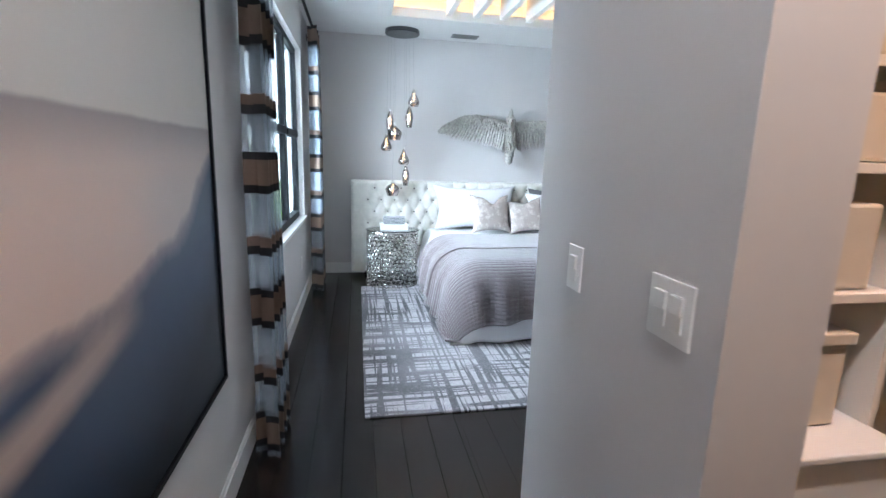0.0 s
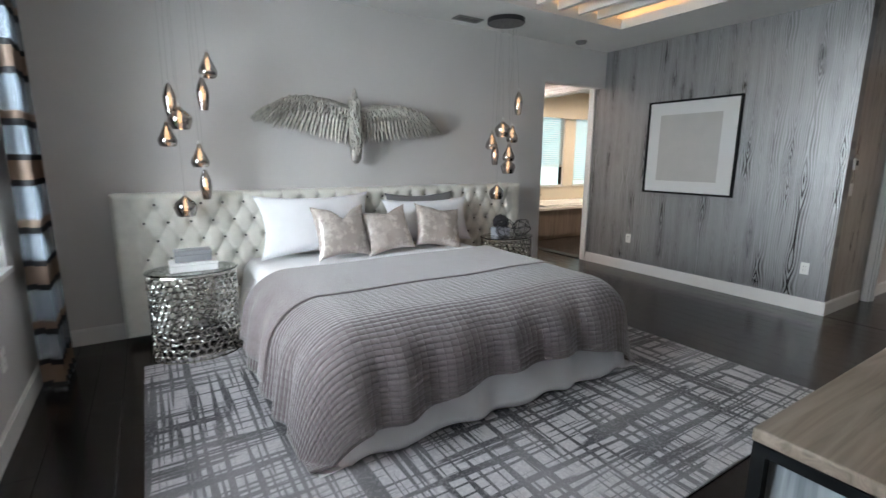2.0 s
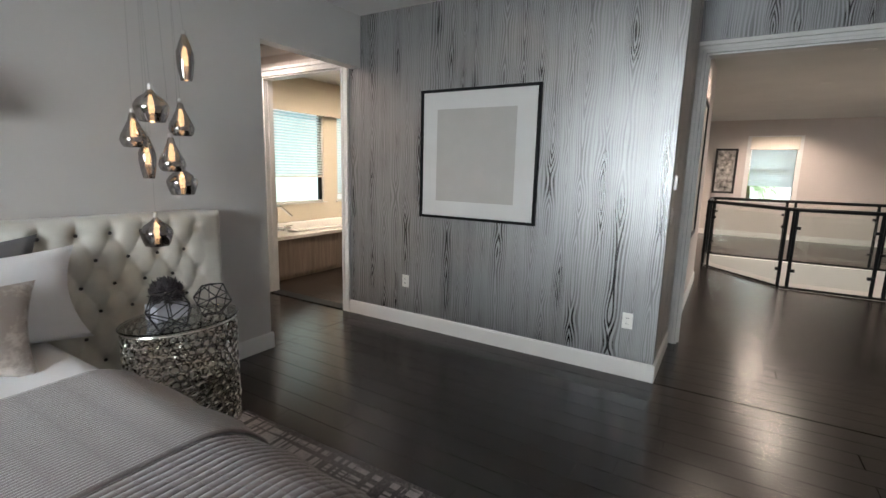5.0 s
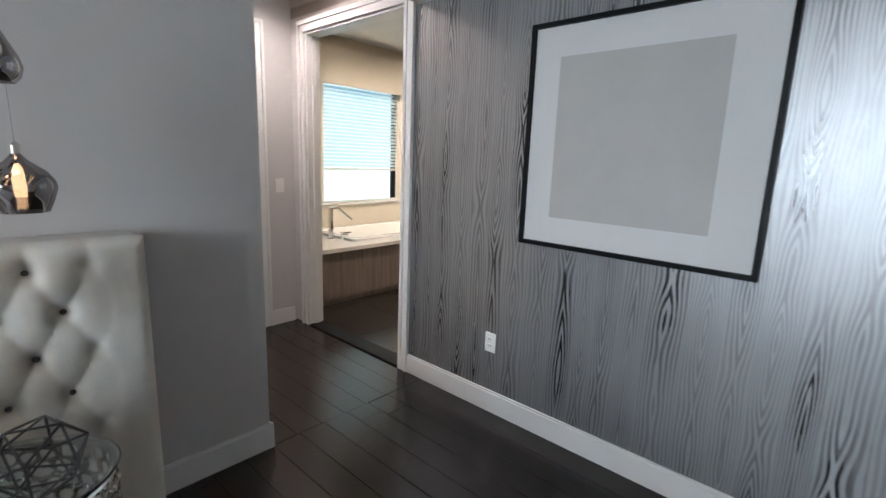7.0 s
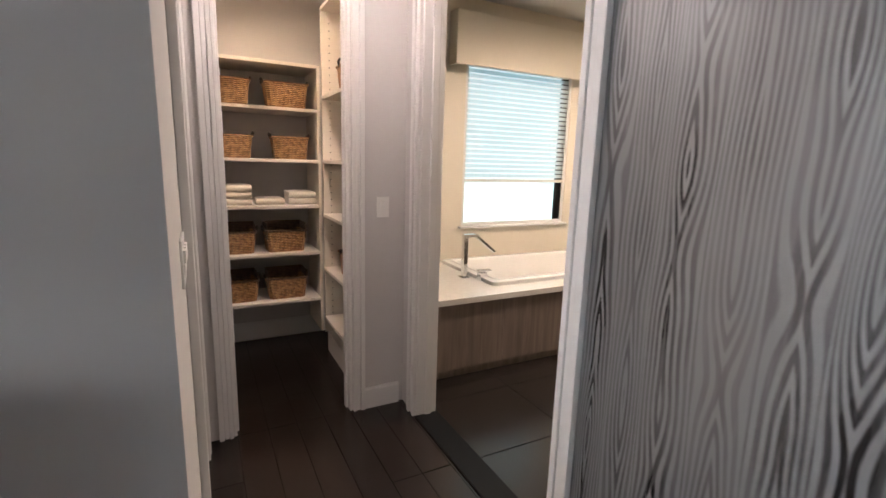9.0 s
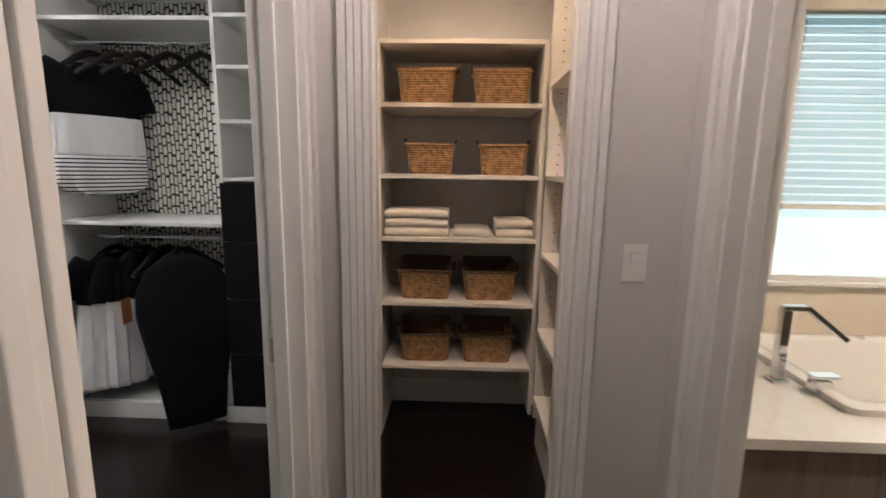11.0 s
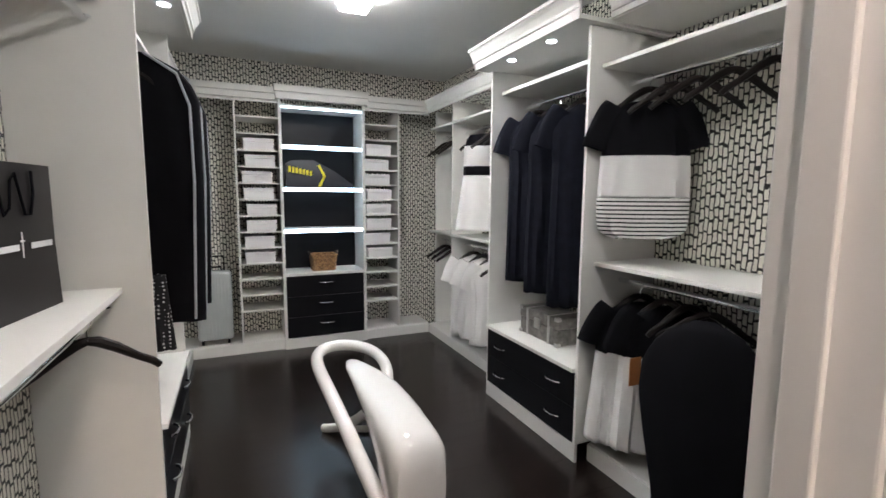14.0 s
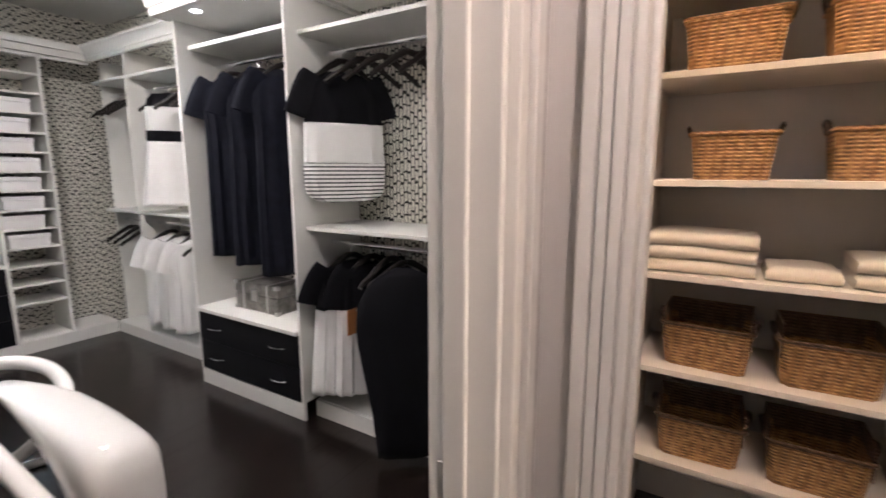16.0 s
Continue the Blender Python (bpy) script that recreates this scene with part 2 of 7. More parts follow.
GROUT = plain("dark_grout", (0.06, 0.055, 0.05), 0.8)
BLACKFRAME = plain("black_frame", (0.008, 0.009, 0.010), 0.45, var=0.1, bumps=0.05, spec=0.12)
CHROME = plain("chrome", (0.85, 0.86, 0.88), 0.08, 1.0, var=0.01, bumps=0.0)
STEEL = plain("brushed_nickel", (0.55, 0.54, 0.52), 0.3, 1.0, var=0.05, bumps=0.05)
GLASS = glassy("window_glass", (0.93, 0.97, 0.97))

# ---- mesh helpers ----
def bx(bm, x0, x1, y0, y1, z0, z1, bevel=0.0, seg=2):
    vs = [bm.verts.new((x, y, z)) for z in (z0, z1) for y in (y0, y1) for x in (x0, x1)]
    fs = [bm.faces.new([vs[i] for i in f]) for f in ((0, 2, 3, 1), (4, 5, 7, 6), (0, 1, 5, 4), (2, 6, 7, 3), (0, 4, 6, 2), (1, 3, 7, 5))]
    if bevel:
        es = list({e for f in fs for e in f.edges})
        bmesh.ops.bevel(bm, geom=es, offset=bevel, segments=seg, affect="EDGES", profile=0.5)
    return bm


def box(*a, **k):
    return bx(bmesh.new(), *a, **k)


def boxes(*rows, bevel=0.0):
    bm = bmesh.new()
    for r in rows:
        bx(bm, *r, bevel=bevel)
    return bm


def spun(bm, prof, c=(0, 0, 0), seg=24, squash=1.0):
    """A turned shape about z: prof of (radius, height)."""
    rings = []
    for r, z in prof:
        if r < 1e-5:
            rings.append([bm.verts.new((c[0], c[1], c[2] + z))])
        else:
            rings.append([bm.verts.new((c[0] + r * math.cos(2 * math.pi * k / seg), c[1] + squash * r * math.sin(2 * math.pi * k / seg), c[2] + z)) for k in range(seg)])
    for a, b in zip(rings, rings[1:]):
        for k in range(seg):
            q = [a[k % len(a)], a[(k + 1) % len(a)], b[(k + 1) % len(b)], b[k % len(b)]]
            q = [v for i, v in enumerate(q) if v not in q[:i]]
            if len(q) > 2:
                bm.faces.new(q)
    for r in (rings[0], rings[-1]):
        if len(r) > 2:
            bm.faces.new(r if r is rings[-1] else r[::-1])
    return bm


def rod(bm, a, b, r, seg=10, r2=None):
    a, b = Vector(a), Vector(b)
    d = (b - a).normalized()
    u = d.orthogonal().normalized()
    w = d.cross(u)
    ra = [bm.verts.new(a + r * (math.cos(2 * math.pi * k / seg) * u + math.sin(2 * math.pi * k / seg) * w)) for k in range(seg)]
    q = r if r2 is None else r2
    rb = [bm.verts.new(b + q * (math.cos(2 * math.pi * k / seg) * u + math.sin(2 * math.pi * k / seg) * w)) for k in range(seg)]
    for k in range(seg):
        bm.faces.new((ra[k], ra[(k + 1) % seg], rb[(k + 1) % seg], rb[k]))
    bm.faces.new(ra[::-1])
    bm.faces.new(rb)
    return bm


def tube(bm, pts, r, seg=8, closed=False):
    """A round tube along points; r may be a list."""
    pts = [Vector(p) for p in pts]
    n = len(pts)
    rs = r if isinstance(r, (list, tuple)) else [r] * n
    rings, u = [], None
    for i, p in enumerate(pts):
        d = (pts[(i + 1) % n] - pts[i - 1]) if closed or 0 < i < n - 1 else (pts[1] - pts[0] if i == 0 else pts[-1] - pts[-2])
        d = d.normalized()
        u = d.orthogonal().normalized() if u is None else (u - d * u.dot(d)).normalized()
        w = d.cross(u)
        rings.append([bm.verts.new(p + rs[i] * (math.cos(2 * math.pi * k / seg) * u + math.sin(2 * math.pi * k / seg) * w)) for k in range(seg)])
    for i in range(n if closed else n - 1):
        a, b = rings[i], rings[(i + 1) % n]
        for k in range(seg):
            bm.faces.new((a[k], a[(k + 1) % seg], b[(k + 1) % seg], b[k]))
    if not closed:
        bm.faces.new(rings[0][::-1])
        bm.faces.new(rings[-1])
    return bm


def sheet(bm, fn, nu, nv, thick=0.0):
    """A surface fn(u, v) on a grid, with an optional back face."""
    g = [[bm.verts.new(fn(i / nu, j / nv)) for j in range(nv + 1)] for i in range(nu + 1)]
    for i in range(nu):
        for j in range(nv):
            bm.faces.new((g[i][j], g[i + 1][j], g[i + 1][j + 1], g[i][j + 1]))
    if thick:
        bmesh.ops.solidify(bm, geom=bm.faces[:], thickness=thick)
    return bm


def mesh_of(name, bm, mat, smooth=False):
    bmesh.ops.recalc_face_normals(bm, faces=bm.faces[:])
    me = bpy.data.meshes.new(name)
    bm.to_mesh(me)
    bm.free()
    for mt in mat if isinstance(mat, (list, tuple)) else (mat,):
        me.materials.append(mt)
    if smooth:
        me.shade_smooth()
        me.set_sharp_from_angle(angle=radians(40))
    return me


def origin(ob):
    o = Vector((0, 0, 0))
    while ob:
        o += ob.location
        ob = ob.parent
    return o


def part(name, bm, mat, parent, label="", smooth=False):
    """One mesh under a thing or a part; bm is in world metres."""
    bmesh.ops.translate(bm, verts=bm.verts[:], vec=-origin(parent))
    ob = new(name, mesh_of(name, bm, mat, smooth))
    ob.parent = parent
    return tagged(ob, label)


def thing(name, at, label, category, group=""):
    ob = new(name)
    ob.empty_display_size = 0.1
    ob.location = at
    return tagged(ob, label, category, group)


def solid(name, bm, mat, label, category="", at=None, smooth=False, group="", kind=""):
    """A thing of one mesh, its origin at its base."""
    lo = [min(v.co[k] for v in bm.verts) for k in range(3)]
    hi = [max(v.co[k] for v in bm.verts) for k in range(3)]
    at = Vector(at) if at else Vector(((lo[0] + hi[0]) / 2, (lo[1] + hi[1]) / 2, lo[2]))
    bmesh.ops.translate(bm, verts=bm.verts[:], vec=-at)
    ob = new(name, mesh_of(name, bm, mat, smooth))
    ob.location = at
    return tagged(ob, label, category, group, kind)


def setting(name, bm, mat, label, smooth=False):
    ob = new(name, mesh_of(name, bm, mat, smooth))
    return tagged(ob, label, "", "", "structure")


# ---- structure ----
H = 2.82          # ceilings
HEAD = 2.39       # heads of the door openings
WX = -0.30        # face of the window wall
HY = 5.75         # face of the headboard wall
SX = 5.69         # face of the silver wall
VX = 4.60         # west face of the vestibule
LY = 7.35         # wall with the linen door
DX = 6.65         # wall with the loft opening
SY = 1.30         # south wall of the bedroom
WIN = (2.45, 4.82, 0.80, 2.42)
setting("wall_west", boxes((WX - 0.18, WX, -2.5, WIN[0], 0, H), (WX - 0.18, WX, WIN[1], HY, 0, H), (WX - 0.18, WX, WIN[0], WIN[1], 0, WIN[2]), (WX - 0.18, WX, WIN[0], WIN[1], WIN[3], H)), WALL, "pale greige painted wall with a wide window")
setting("wall_headboard", box(WX - 0.18, VX, HY, HY + 0.12, 0, H), WALL, "pale greige painted wall behind the bed")
setting("wall_header", box(VX, SX, HY, HY + 0.12, 2.37, H), WALL, "painted header over the vestibule opening")
setting("wall_silver", box(SX, SX + 0.12, 3.04, 5.96, 0, H), SILVER_Y, "silver wood-grain wallpapered wall")
setting("wall_silver_return", box(SX + 0.12, DX, 3.04, 3.16, 0, H), SILVER_X, "wood-grain wallpapered return wall")
setting("wall_over_bath_door", box(SX, SX + 0.12, 5.96, LY, HEAD + 0.01, H), SILVER_X, "wood-grain wallpaper over the bathroom door")
setting("wall_loft", boxes((DX, DX + 0.14, 2.98, 3.16, 0, H), (DX, DX + 0.14, 1.18, 1.37, 0, H), (DX, DX + 0.14, 1.37, 2.98, 2.42, H)), SILVER_Y, "wallpapered wall with a wide cased opening")
setting("wall_south", box(0.91, DX + 0.14, SY - 0.12, SY, 0, H), WALL, "pale painted wall behind the dresser")
setting("wall_entry", boxes((0.79, 0.98, 0.53, 1.055, 0, H), (0.79, 0.91, 1.055, SY, 0, H), (0.79, 0.98, -2.5, -0.45, 0, H), (0.79, 0.98, -0.45, 0.53, HEAD, H)), WALL, "pale painted corridor wall with two switch plates")
setting("wall_entry_end", box(WX - 0.18, 2.2, -2.62, -2.5, 0, H), WALL, "plain corridor end wall")
setting("wall_side_closet", boxes((0.91, 2.2, 1.06, 1.18, 0, H), (2.1, 2.2, -2.5, 1.06, 0, H)), CREAM, "cream walls of the side closet")
setting("wall_vestibule_west", boxes((VX - 0.12, VX, HY + 0.12, 6.402, 0, H), (VX - 0.12, VX, 7.18, LY + 0.12, 0, H), (VX - 0.12, VX, 6.402, 7.18, HEAD, H)), WALL, "painted wall with the dressing room doorway")
setting("wall_linen", boxes((VX, 4.735, LY, LY + 0.12, 0, H), (5.375, 5.81, LY, LY + 0.12, 0, H), (4.735, 5.375, LY, LY + 0.12, HEAD, H)), WALL, "painted wall with the linen closet doorway")
setting("wall_bath_jamb", box(SX, SX + 0.12, 7.14, LY, 0, HEAD + 0.01), WALL, "painted wall stub beside the bathroom door")
setting("wall_linen_inner", boxes((4.48, 5.90, 8.74, 8.86, 0, H), (5.78, 5.90, LY + 0.12, 8.74, 0, H), (4.48, 4.60, LY + 0.12, 8.74, 0, H)), WALL, "pale painted walls inside the linen closet")
CX0, CX1, CY0, CY1 = -0.26, 4.48, HY + 0.12, 8.86
setting("wall_dressing_north", box(CX0 - 0.1, CX1, CY1, CY1 + 0.1, 0, H), PAPER_X, "black and white dab-patterned wallpapered wall")
setting("wall_dressing_south", box(CX0, CX1, CY0, CY0 + 0.006, 0, H), PAPER_X, "black and white dab-patterned wallpapered wall")
setting("wall_dressing_back", box(CX0 - 0.1, CX0, CY0, CY1, 0, H), PAPER_Y, "black and white dab-patterned wallpapered wall")
BX1 = 9.6
setting("wall_bath_north", boxes((5.90, 6.75, 8.55, 8.70, 0, H), (7.95, 8.25, 8.55, 8.70, 0, H), (9.2, BX1, 8.55, 8.70, 0, H), (6.75, 7.95, 8.55, 8.70, 0, 0.885), (6.75, 7.95, 8.55, 8.70, 2.31, H), (8.25, 9.2, 8.55, 8.70, 0, 0.885), (8.25, 9.2, 8.55, 8.70, 2.31, H)), CREAM, "cream bathroom wall with two windows")
setting("wall_bath_side", boxes((BX1, BX1 + 0.1, 3.16, 8.70, 0, H), (DX + 0.14, BX1, 3.16, 3.26, 0, H), (SX + 0.12, SX + 0.13, 3.16, 5.96, 0, H), (SX + 0.12, 5.90, LY, 8.55, 0, H)), CREAM, "cream bathroom walls")
LX1 = 16.0
setting("wall_loft_far", boxes((LX1, LX1 + 0.15, -2.0, 1.45, 0, H), (LX1, LX1 + 0.15, 2.35, 3.56, 0, H), (LX1, LX1 + 0.15, 4.60, 5.6, 0, H), (LX1, LX1 + 0.15, 3.56, 4.60, 2.30, H), (LX1, LX1 + 0.15, 1.45, 2.35, 2.35, H), (LX1, LX1 + 0.15, 1.45, 2.35, 0, 0.95)), HALLWALL, "pinkish beige loft wall with a window")
setting("wall_loft_side", boxes((DX + 0.14, 9.6, 3.02, 3.16, 0, H), (9.7, LX1, 5.5, 5.6, 0, H), (DX + 0.14, LX1, -2.1, -2.0, 0, H), (LX1 + 0.15, 19.3, 3.30, 3.42, 0, H), (LX1 + 0.15, 19.3, 5.5, 5.6, 0, H)), HALLWALL, "pinkish beige loft side walls")
# ceilings: the bedroom's has a tray
TX0, TX1, TY0, TY1, TZ = 0.55, 4.90, 2.15, 4.95, 3.08
setting("ceiling_bedroom", boxes((WX - 0.18, TX0, -2.5, HY, H, H + 0.05), (TX1, DX, SY - 0.12, HY, H, H + 0.05), (TX0, TX1, TY1, HY, H, H + 0.05), (TX0, TX1, -2.5, TY0, H, H + 0.05)), CEIL, "white ceiling with a recessed tray")
setting("ceiling_tray", boxes((TX0 - 0.25, TX1 + 0.25, TY0 - 0.25, TY1 + 0.25, TZ, TZ + 0.05), (TX0 - 0.30, TX0 - 0.25, TY0 - 0.25, TY1 + 0.25, H + 0.05, TZ + 0.05), (TX1 + 0.25, TX1 + 0.30, TY0 - 0.25, TY1 + 0.25, H + 0.05, TZ + 0.05), (TX0 - 0.25, TX1 + 0.25, TY1 + 0.25, TY1 + 0.30, H + 0.05, TZ + 0.05), (TX0 - 0.25, TX1 + 0.25, TY0 - 0.30, TY0 - 0.25, H + 0.05, TZ + 0.05)), CEIL, "white raised tray ceiling with a hidden light ledge")
setting("ceiling_rest", boxes((VX - 0.12, SX + 0.12, HY + 0.12, LY + 0.12, H, H + 0.05), (4.48, 5.90, LY + 0.12, 8.86, H, H + 0.05), (CX0 - 0.1, CX1, CY0, CY1, H, H + 0.05), (SX + 0.12, BX1, 3.16, 8.70, H, H + 0.05), (DX, LX1, -2.1, 3.16, H, H + 0.05), (9.6, 19.3, 3.16, 5.6, H, H + 0.05)), CEIL, "white painted ceilings")
# sub-floor and the ground outside
setting("floor", boxes((WX - 0.18, DX, -2.5, HY + 0.12, -0.2, -0.006), (VX - 0.12, SX + 0.12, HY + 0.12, 8.86, -0.2, -0.006), (CX0 - 0.1, CX1, CY0, CY1, -0.2, -0.006), (DX, 9.5, -2.1, 3.16, -0.2, -0.006), (9.5, 19.3, 3.0, 5.6, -0.2, -0.006)), FLOOR, "dark espresso plank floor")

# ---- trim ----
def base_run(name, axis, at, side, a, b, h=0.13):
    """A baseboard along a wall: axis it runs along, the wall's face, the side (+1/-1) the room lies on."""
    lo, hi = sorted((at, at + side * 0.016))
    lo2, hi2 = sorted((at, at + side * 0.010))
    if axis == "y":
        bm = boxes((lo, hi, a, b, 0.0, h - 0.012), (lo2, hi2, a, b, h - 0.012, h))
    else:
        bm = boxes((a, b, lo, hi, 0.0, h - 0.012), (a, b, lo2, hi2, h - 0.012, h))
    return setting(name, bm, TRIM, "white painted baseboard")


base_run("baseboard", "y", WX, 1, -2.5, HY)
base_run("baseboard", "x", HY, -1, WX + 0.016, VX + 0.016)
base_run("baseboard", "y", SX, -1, 3.04 - 0.016, 5.96)
base_run("baseboard", "x", 3.04, -1, SX, DX - 0.1)
base_run("baseboard", "y", VX, 1, HY, 6.315)
base_run("baseboard", "x", LY, -1, 5.447, SX - 0.03)
base_run("baseboard", "x", SY, 1, 0.79, DX)
base_run("baseboard", "y", 0.79, -1, 0.53, SY + 0.016)
base_run("baseboard", "x", 8.74, -1, 4.6, 5.78, 0.15)
base_run("baseboard", "y", 4.60, 1, 8.32, 8.74, 0.15)
base_run("baseboard", "y", LX1, -1, -2.0, 5.5)
base_run("baseboard", "x", 3.02, -1, DX + 0.24, 9.6)


def casing(name, axis, at, side, a, b, head, w=0.085, back=0.12):
    """Door lining and fluted casing round an opening a..b in a wall whose face is at."""
    t0 = thing(name, ((a + b) / 2, at, 0) if axis == "x" else (at, (a + b) / 2, 0), "white painted fluted door casing with its lining", "door frame")

    def put(pname, u0, u1, d0, d1, z0, z1, bevel=0.003):
        lo, hi = sorted((at + side * d0, at + side * d1))
        bm = box(u0, u1, lo, hi, z0, z1, bevel=bevel) if axis == "x" else box(lo, hi, u0, u1, z0, z1, bevel=bevel)
        part(pname, bm, TRIM, t0)

    for s, e in ((-1, a), (1, b)):
        for k, (p, q, d) in enumerate(((0.0, 0.30, 0.022), (0.30, 0.62, 0.015), (0.62, 1.0, 0.026))):
            u0, u1 = sorted((e + s * (p * w + 0.002), e + s * q * w))
            put("casing_strip", u0, u1, 0.0, d, 0.0, head + w * (0.3, 0.62, 1.0)[k])
        u0, u1 = sorted((e, e - s * 0.016))
        put("jamb", u0, u1, 0.004, -back, 0.0, head)
        u0, u1 = sorted((e - s * 0.016, e - s * 0.028))
        put("door_stop", u0, u1, -0.045, -0.085, 0.0, head - 0.016)
    for p, q, d in ((0.0, 0.30, 0.022), (0.30, 0.62, 0.015), (0.62, 1.0, 0.026)):
        put("head_strip", a - w * q, b + w * q, 0.0, d, head + p * w + 0.002, head + q * w)
    put("head_jamb", a, b, 0.004, -back, head - 0.016, head)
    return t0


closet_case = casing("closet_door_frame", "y", VX, 1, 6.402, 7.18, HEAD)
part("strike_plate", box(VX - 0.100, VX - 0.055, 7.1605, 7.164, 0.93, 1.0, bevel=0.001), STEEL, closet_case, "brushed nickel strike plate")
casing("linen_door_frame", "x", LY, -1, 4.735, 5.375, HEAD, w=0.07)
casing("bath_door_frame", "y", SX, -1, 5.985, 7.14, HEAD, w=0.09)
casing("loft_door_frame", "y", DX, -1, 1.37, 2.98, 2.42, w=0.09, back=0.14)
setting("trim_sill", box(SX - 0.01, SX + 0.13, 5.99, 7.13, 0.001, 0.012, bevel=0.003), BLACKFRAME, "dark threshold strip of the bathroom door")
# silver wall: white edge bead at the bath door and tray ledge
setting("trim_edge", box(SX - 0.012, SX + 0.13, 5.955, 5.972, 0.0, HEAD), TRIM, "white corner bead at the wall's end")

# ---- bedroom window ----
win = thing("window_1", (WX - 0.07, (WIN[0] + WIN[1]) / 2, WIN[2]), "wide black-framed sash window above a white sill", "window")
tagged(win, kind="structure")
fx0, fx1 = WX - 0.10, WX - 0.045
sashes = ((WIN[0] + 0.02, 3.05), (3.05, 4.05), (4.05, WIN[1] - 0.02))
part("window_sill", box(WX - 0.12, WX + 0.025, WIN[0] - 0.03, WIN[1] + 0.03, WIN[2], WIN[2] + 0.03, bevel=0.004), TRIM, win, "white painted sill")
part("window_reveal", boxes((WX - 0.18, WX + 0.001, WIN[1] - 0.004, WIN[1], WIN[2] + 0.03, WIN[3]), (WX - 0.18, WX + 0.001, WIN[0], WIN[0] + 0.004, WIN[2] + 0.03, WIN[3]), (WX - 0.18, WX + 0.001, WIN[0], WIN[1], WIN[3] - 0.004, WIN[3])), TRIM, win)
for a, b in sashes:
    z0, z1 = WIN[2] + 0.03, WIN[3] - 0.005
    fr = part("window_frame", boxes((fx0, fx1, a, a + 0.05, z0, z1), (fx0, fx1, b - 0.05, b, z0, z1), (fx0, fx1, a + 0.05, b - 0.05, z0, z0 + 0.06), (fx0, fx1, a + 0.05, b - 0.05, z1 - 0.05, z1), (fx0 - 0.01, fx1 + 0.012, a + 0.05, b - 0.05, 1.60, 1.655)), BLACKFRAME, win, "black metal frame")
    g = part("pane", boxes((fx0 + 0.02, fx0 + 0.026, a + 0.05, b - 0.05, z0 + 0.06, 1.60), (fx0 + 0.03, fx0 + 0.036, a + 0.05, b - 0.05, 1.655, z1 - 0.05)), GLASS, win)
    g.visible_shadow = False

# ---- tray slats, cove light ----
COVE = emit("cove_led", (1.0, 0.55, 0.22), 9.0)
cove = thing("cove_light", ((TX0 + TX1) / 2, (TY0 + TY1) / 2, H + 0.06), "warm LED strip hidden on the tray ledge", "light")
for r in ((TX0 - 0.18, TX0 - 0.15, TY0 - 0.15, TY1 + 0.15), (TX1 + 0.15, TX1 + 0.18, TY0 - 0.15, TY1 + 0.15), (TX0 - 0.15, TX1 + 0.15, TY1 + 0.15, TY1 + 0.18)):
    part("led_strip", box(*r, H + 0.055, H + 0.075), COVE, cove)
setting("trim_tray", boxes((TX1 - 0.022, TX1 - 0.002, TY0, TY1 - 0.002, H - 0.004, H + 0.09), (TX0 + 0.002, TX0 + 0.022, TY0, TY1 - 0.002, H - 0.004, H + 0.09), (TX0 + 0.022, TX1 - 0.022, TY1 - 0.022, TY1 - 0.002, H - 0.004, H + 0.09)), CEIL, "white ledge round the ceiling tray")
for xs in (1.15, 1.43, 1.71, 1.99, 2.62, 2.90, 3.66, 3.94, 4.22, 4.50):
    solid("ceiling_slat", box(xs - 0.03, xs + 0.03, TY0 + 0.05, TY1 - 0.04, H + 0.03, TZ, bevel=0.004), CEIL, "white painted slat across the ceiling tray", "ceiling slat", group="ceiling tray slats")

# ---- switches and outlets ----
PLATE = plain("switch_plastic", (0.82, 0.81, 0.78), 0.35, var=0.01, bumps=0.0)


def plate(name, face, at, side, u, z, gangs=1, outlet=False, label="white rocker switch plate on the wall"):
    """face 'x': the plate lies on a wall x = at, u along y; face 'y': the other way."""
    t0 = thing(name, (at, u, z) if face == "x" else (u, at, z), label, "outlet" if outlet else "switch")
    w = 0.036 + 0.023 * (gangs - 1)

    def put(n, du0, du1, dz0, dz1, d0, d1, mat=PLATE, bev=0.0015):
        lo, hi = sorted((at + side * d0, at + side * d1))
        b = box(lo, hi, u + du0, u + du1, z + dz0, z + dz1, bevel=bev) if face == "x" else box(u + du0, u + du1, lo, hi, z + dz0, z + dz1, bevel=bev)
        part(n, b, mat, t0)

    put("cover_plate", -w, w, -0.058, 0.058, 0.0, 0.006)
    for g in range(gangs):
        c = (g - (gangs - 1) / 2) * 0.046
        if outlet:
            for dz in (-0.02, 0.02):
                put("socket", c - 0.015, c + 0.015, dz - 0.013, dz + 0.013, 0.004, 0.008)
                put("slot", c - 0.008, c - 0.005, dz - 0.005, dz + 0.006, 0.006, 0.0085, BLACKFRAME, 0)
                put("slot", c + 0.005, c + 0.008, dz - 0.005, dz + 0.006, 0.006, 0.0085, BLACKFRAME, 0)
        else:
            put("rocker", c - 0.016, c + 0.016, -0.033, 0.0, 0.004, 0.009)
            put("rocker", c - 0.016, c + 0.016, 0.001, 0.033, 0.004, 0.013)
    return t0


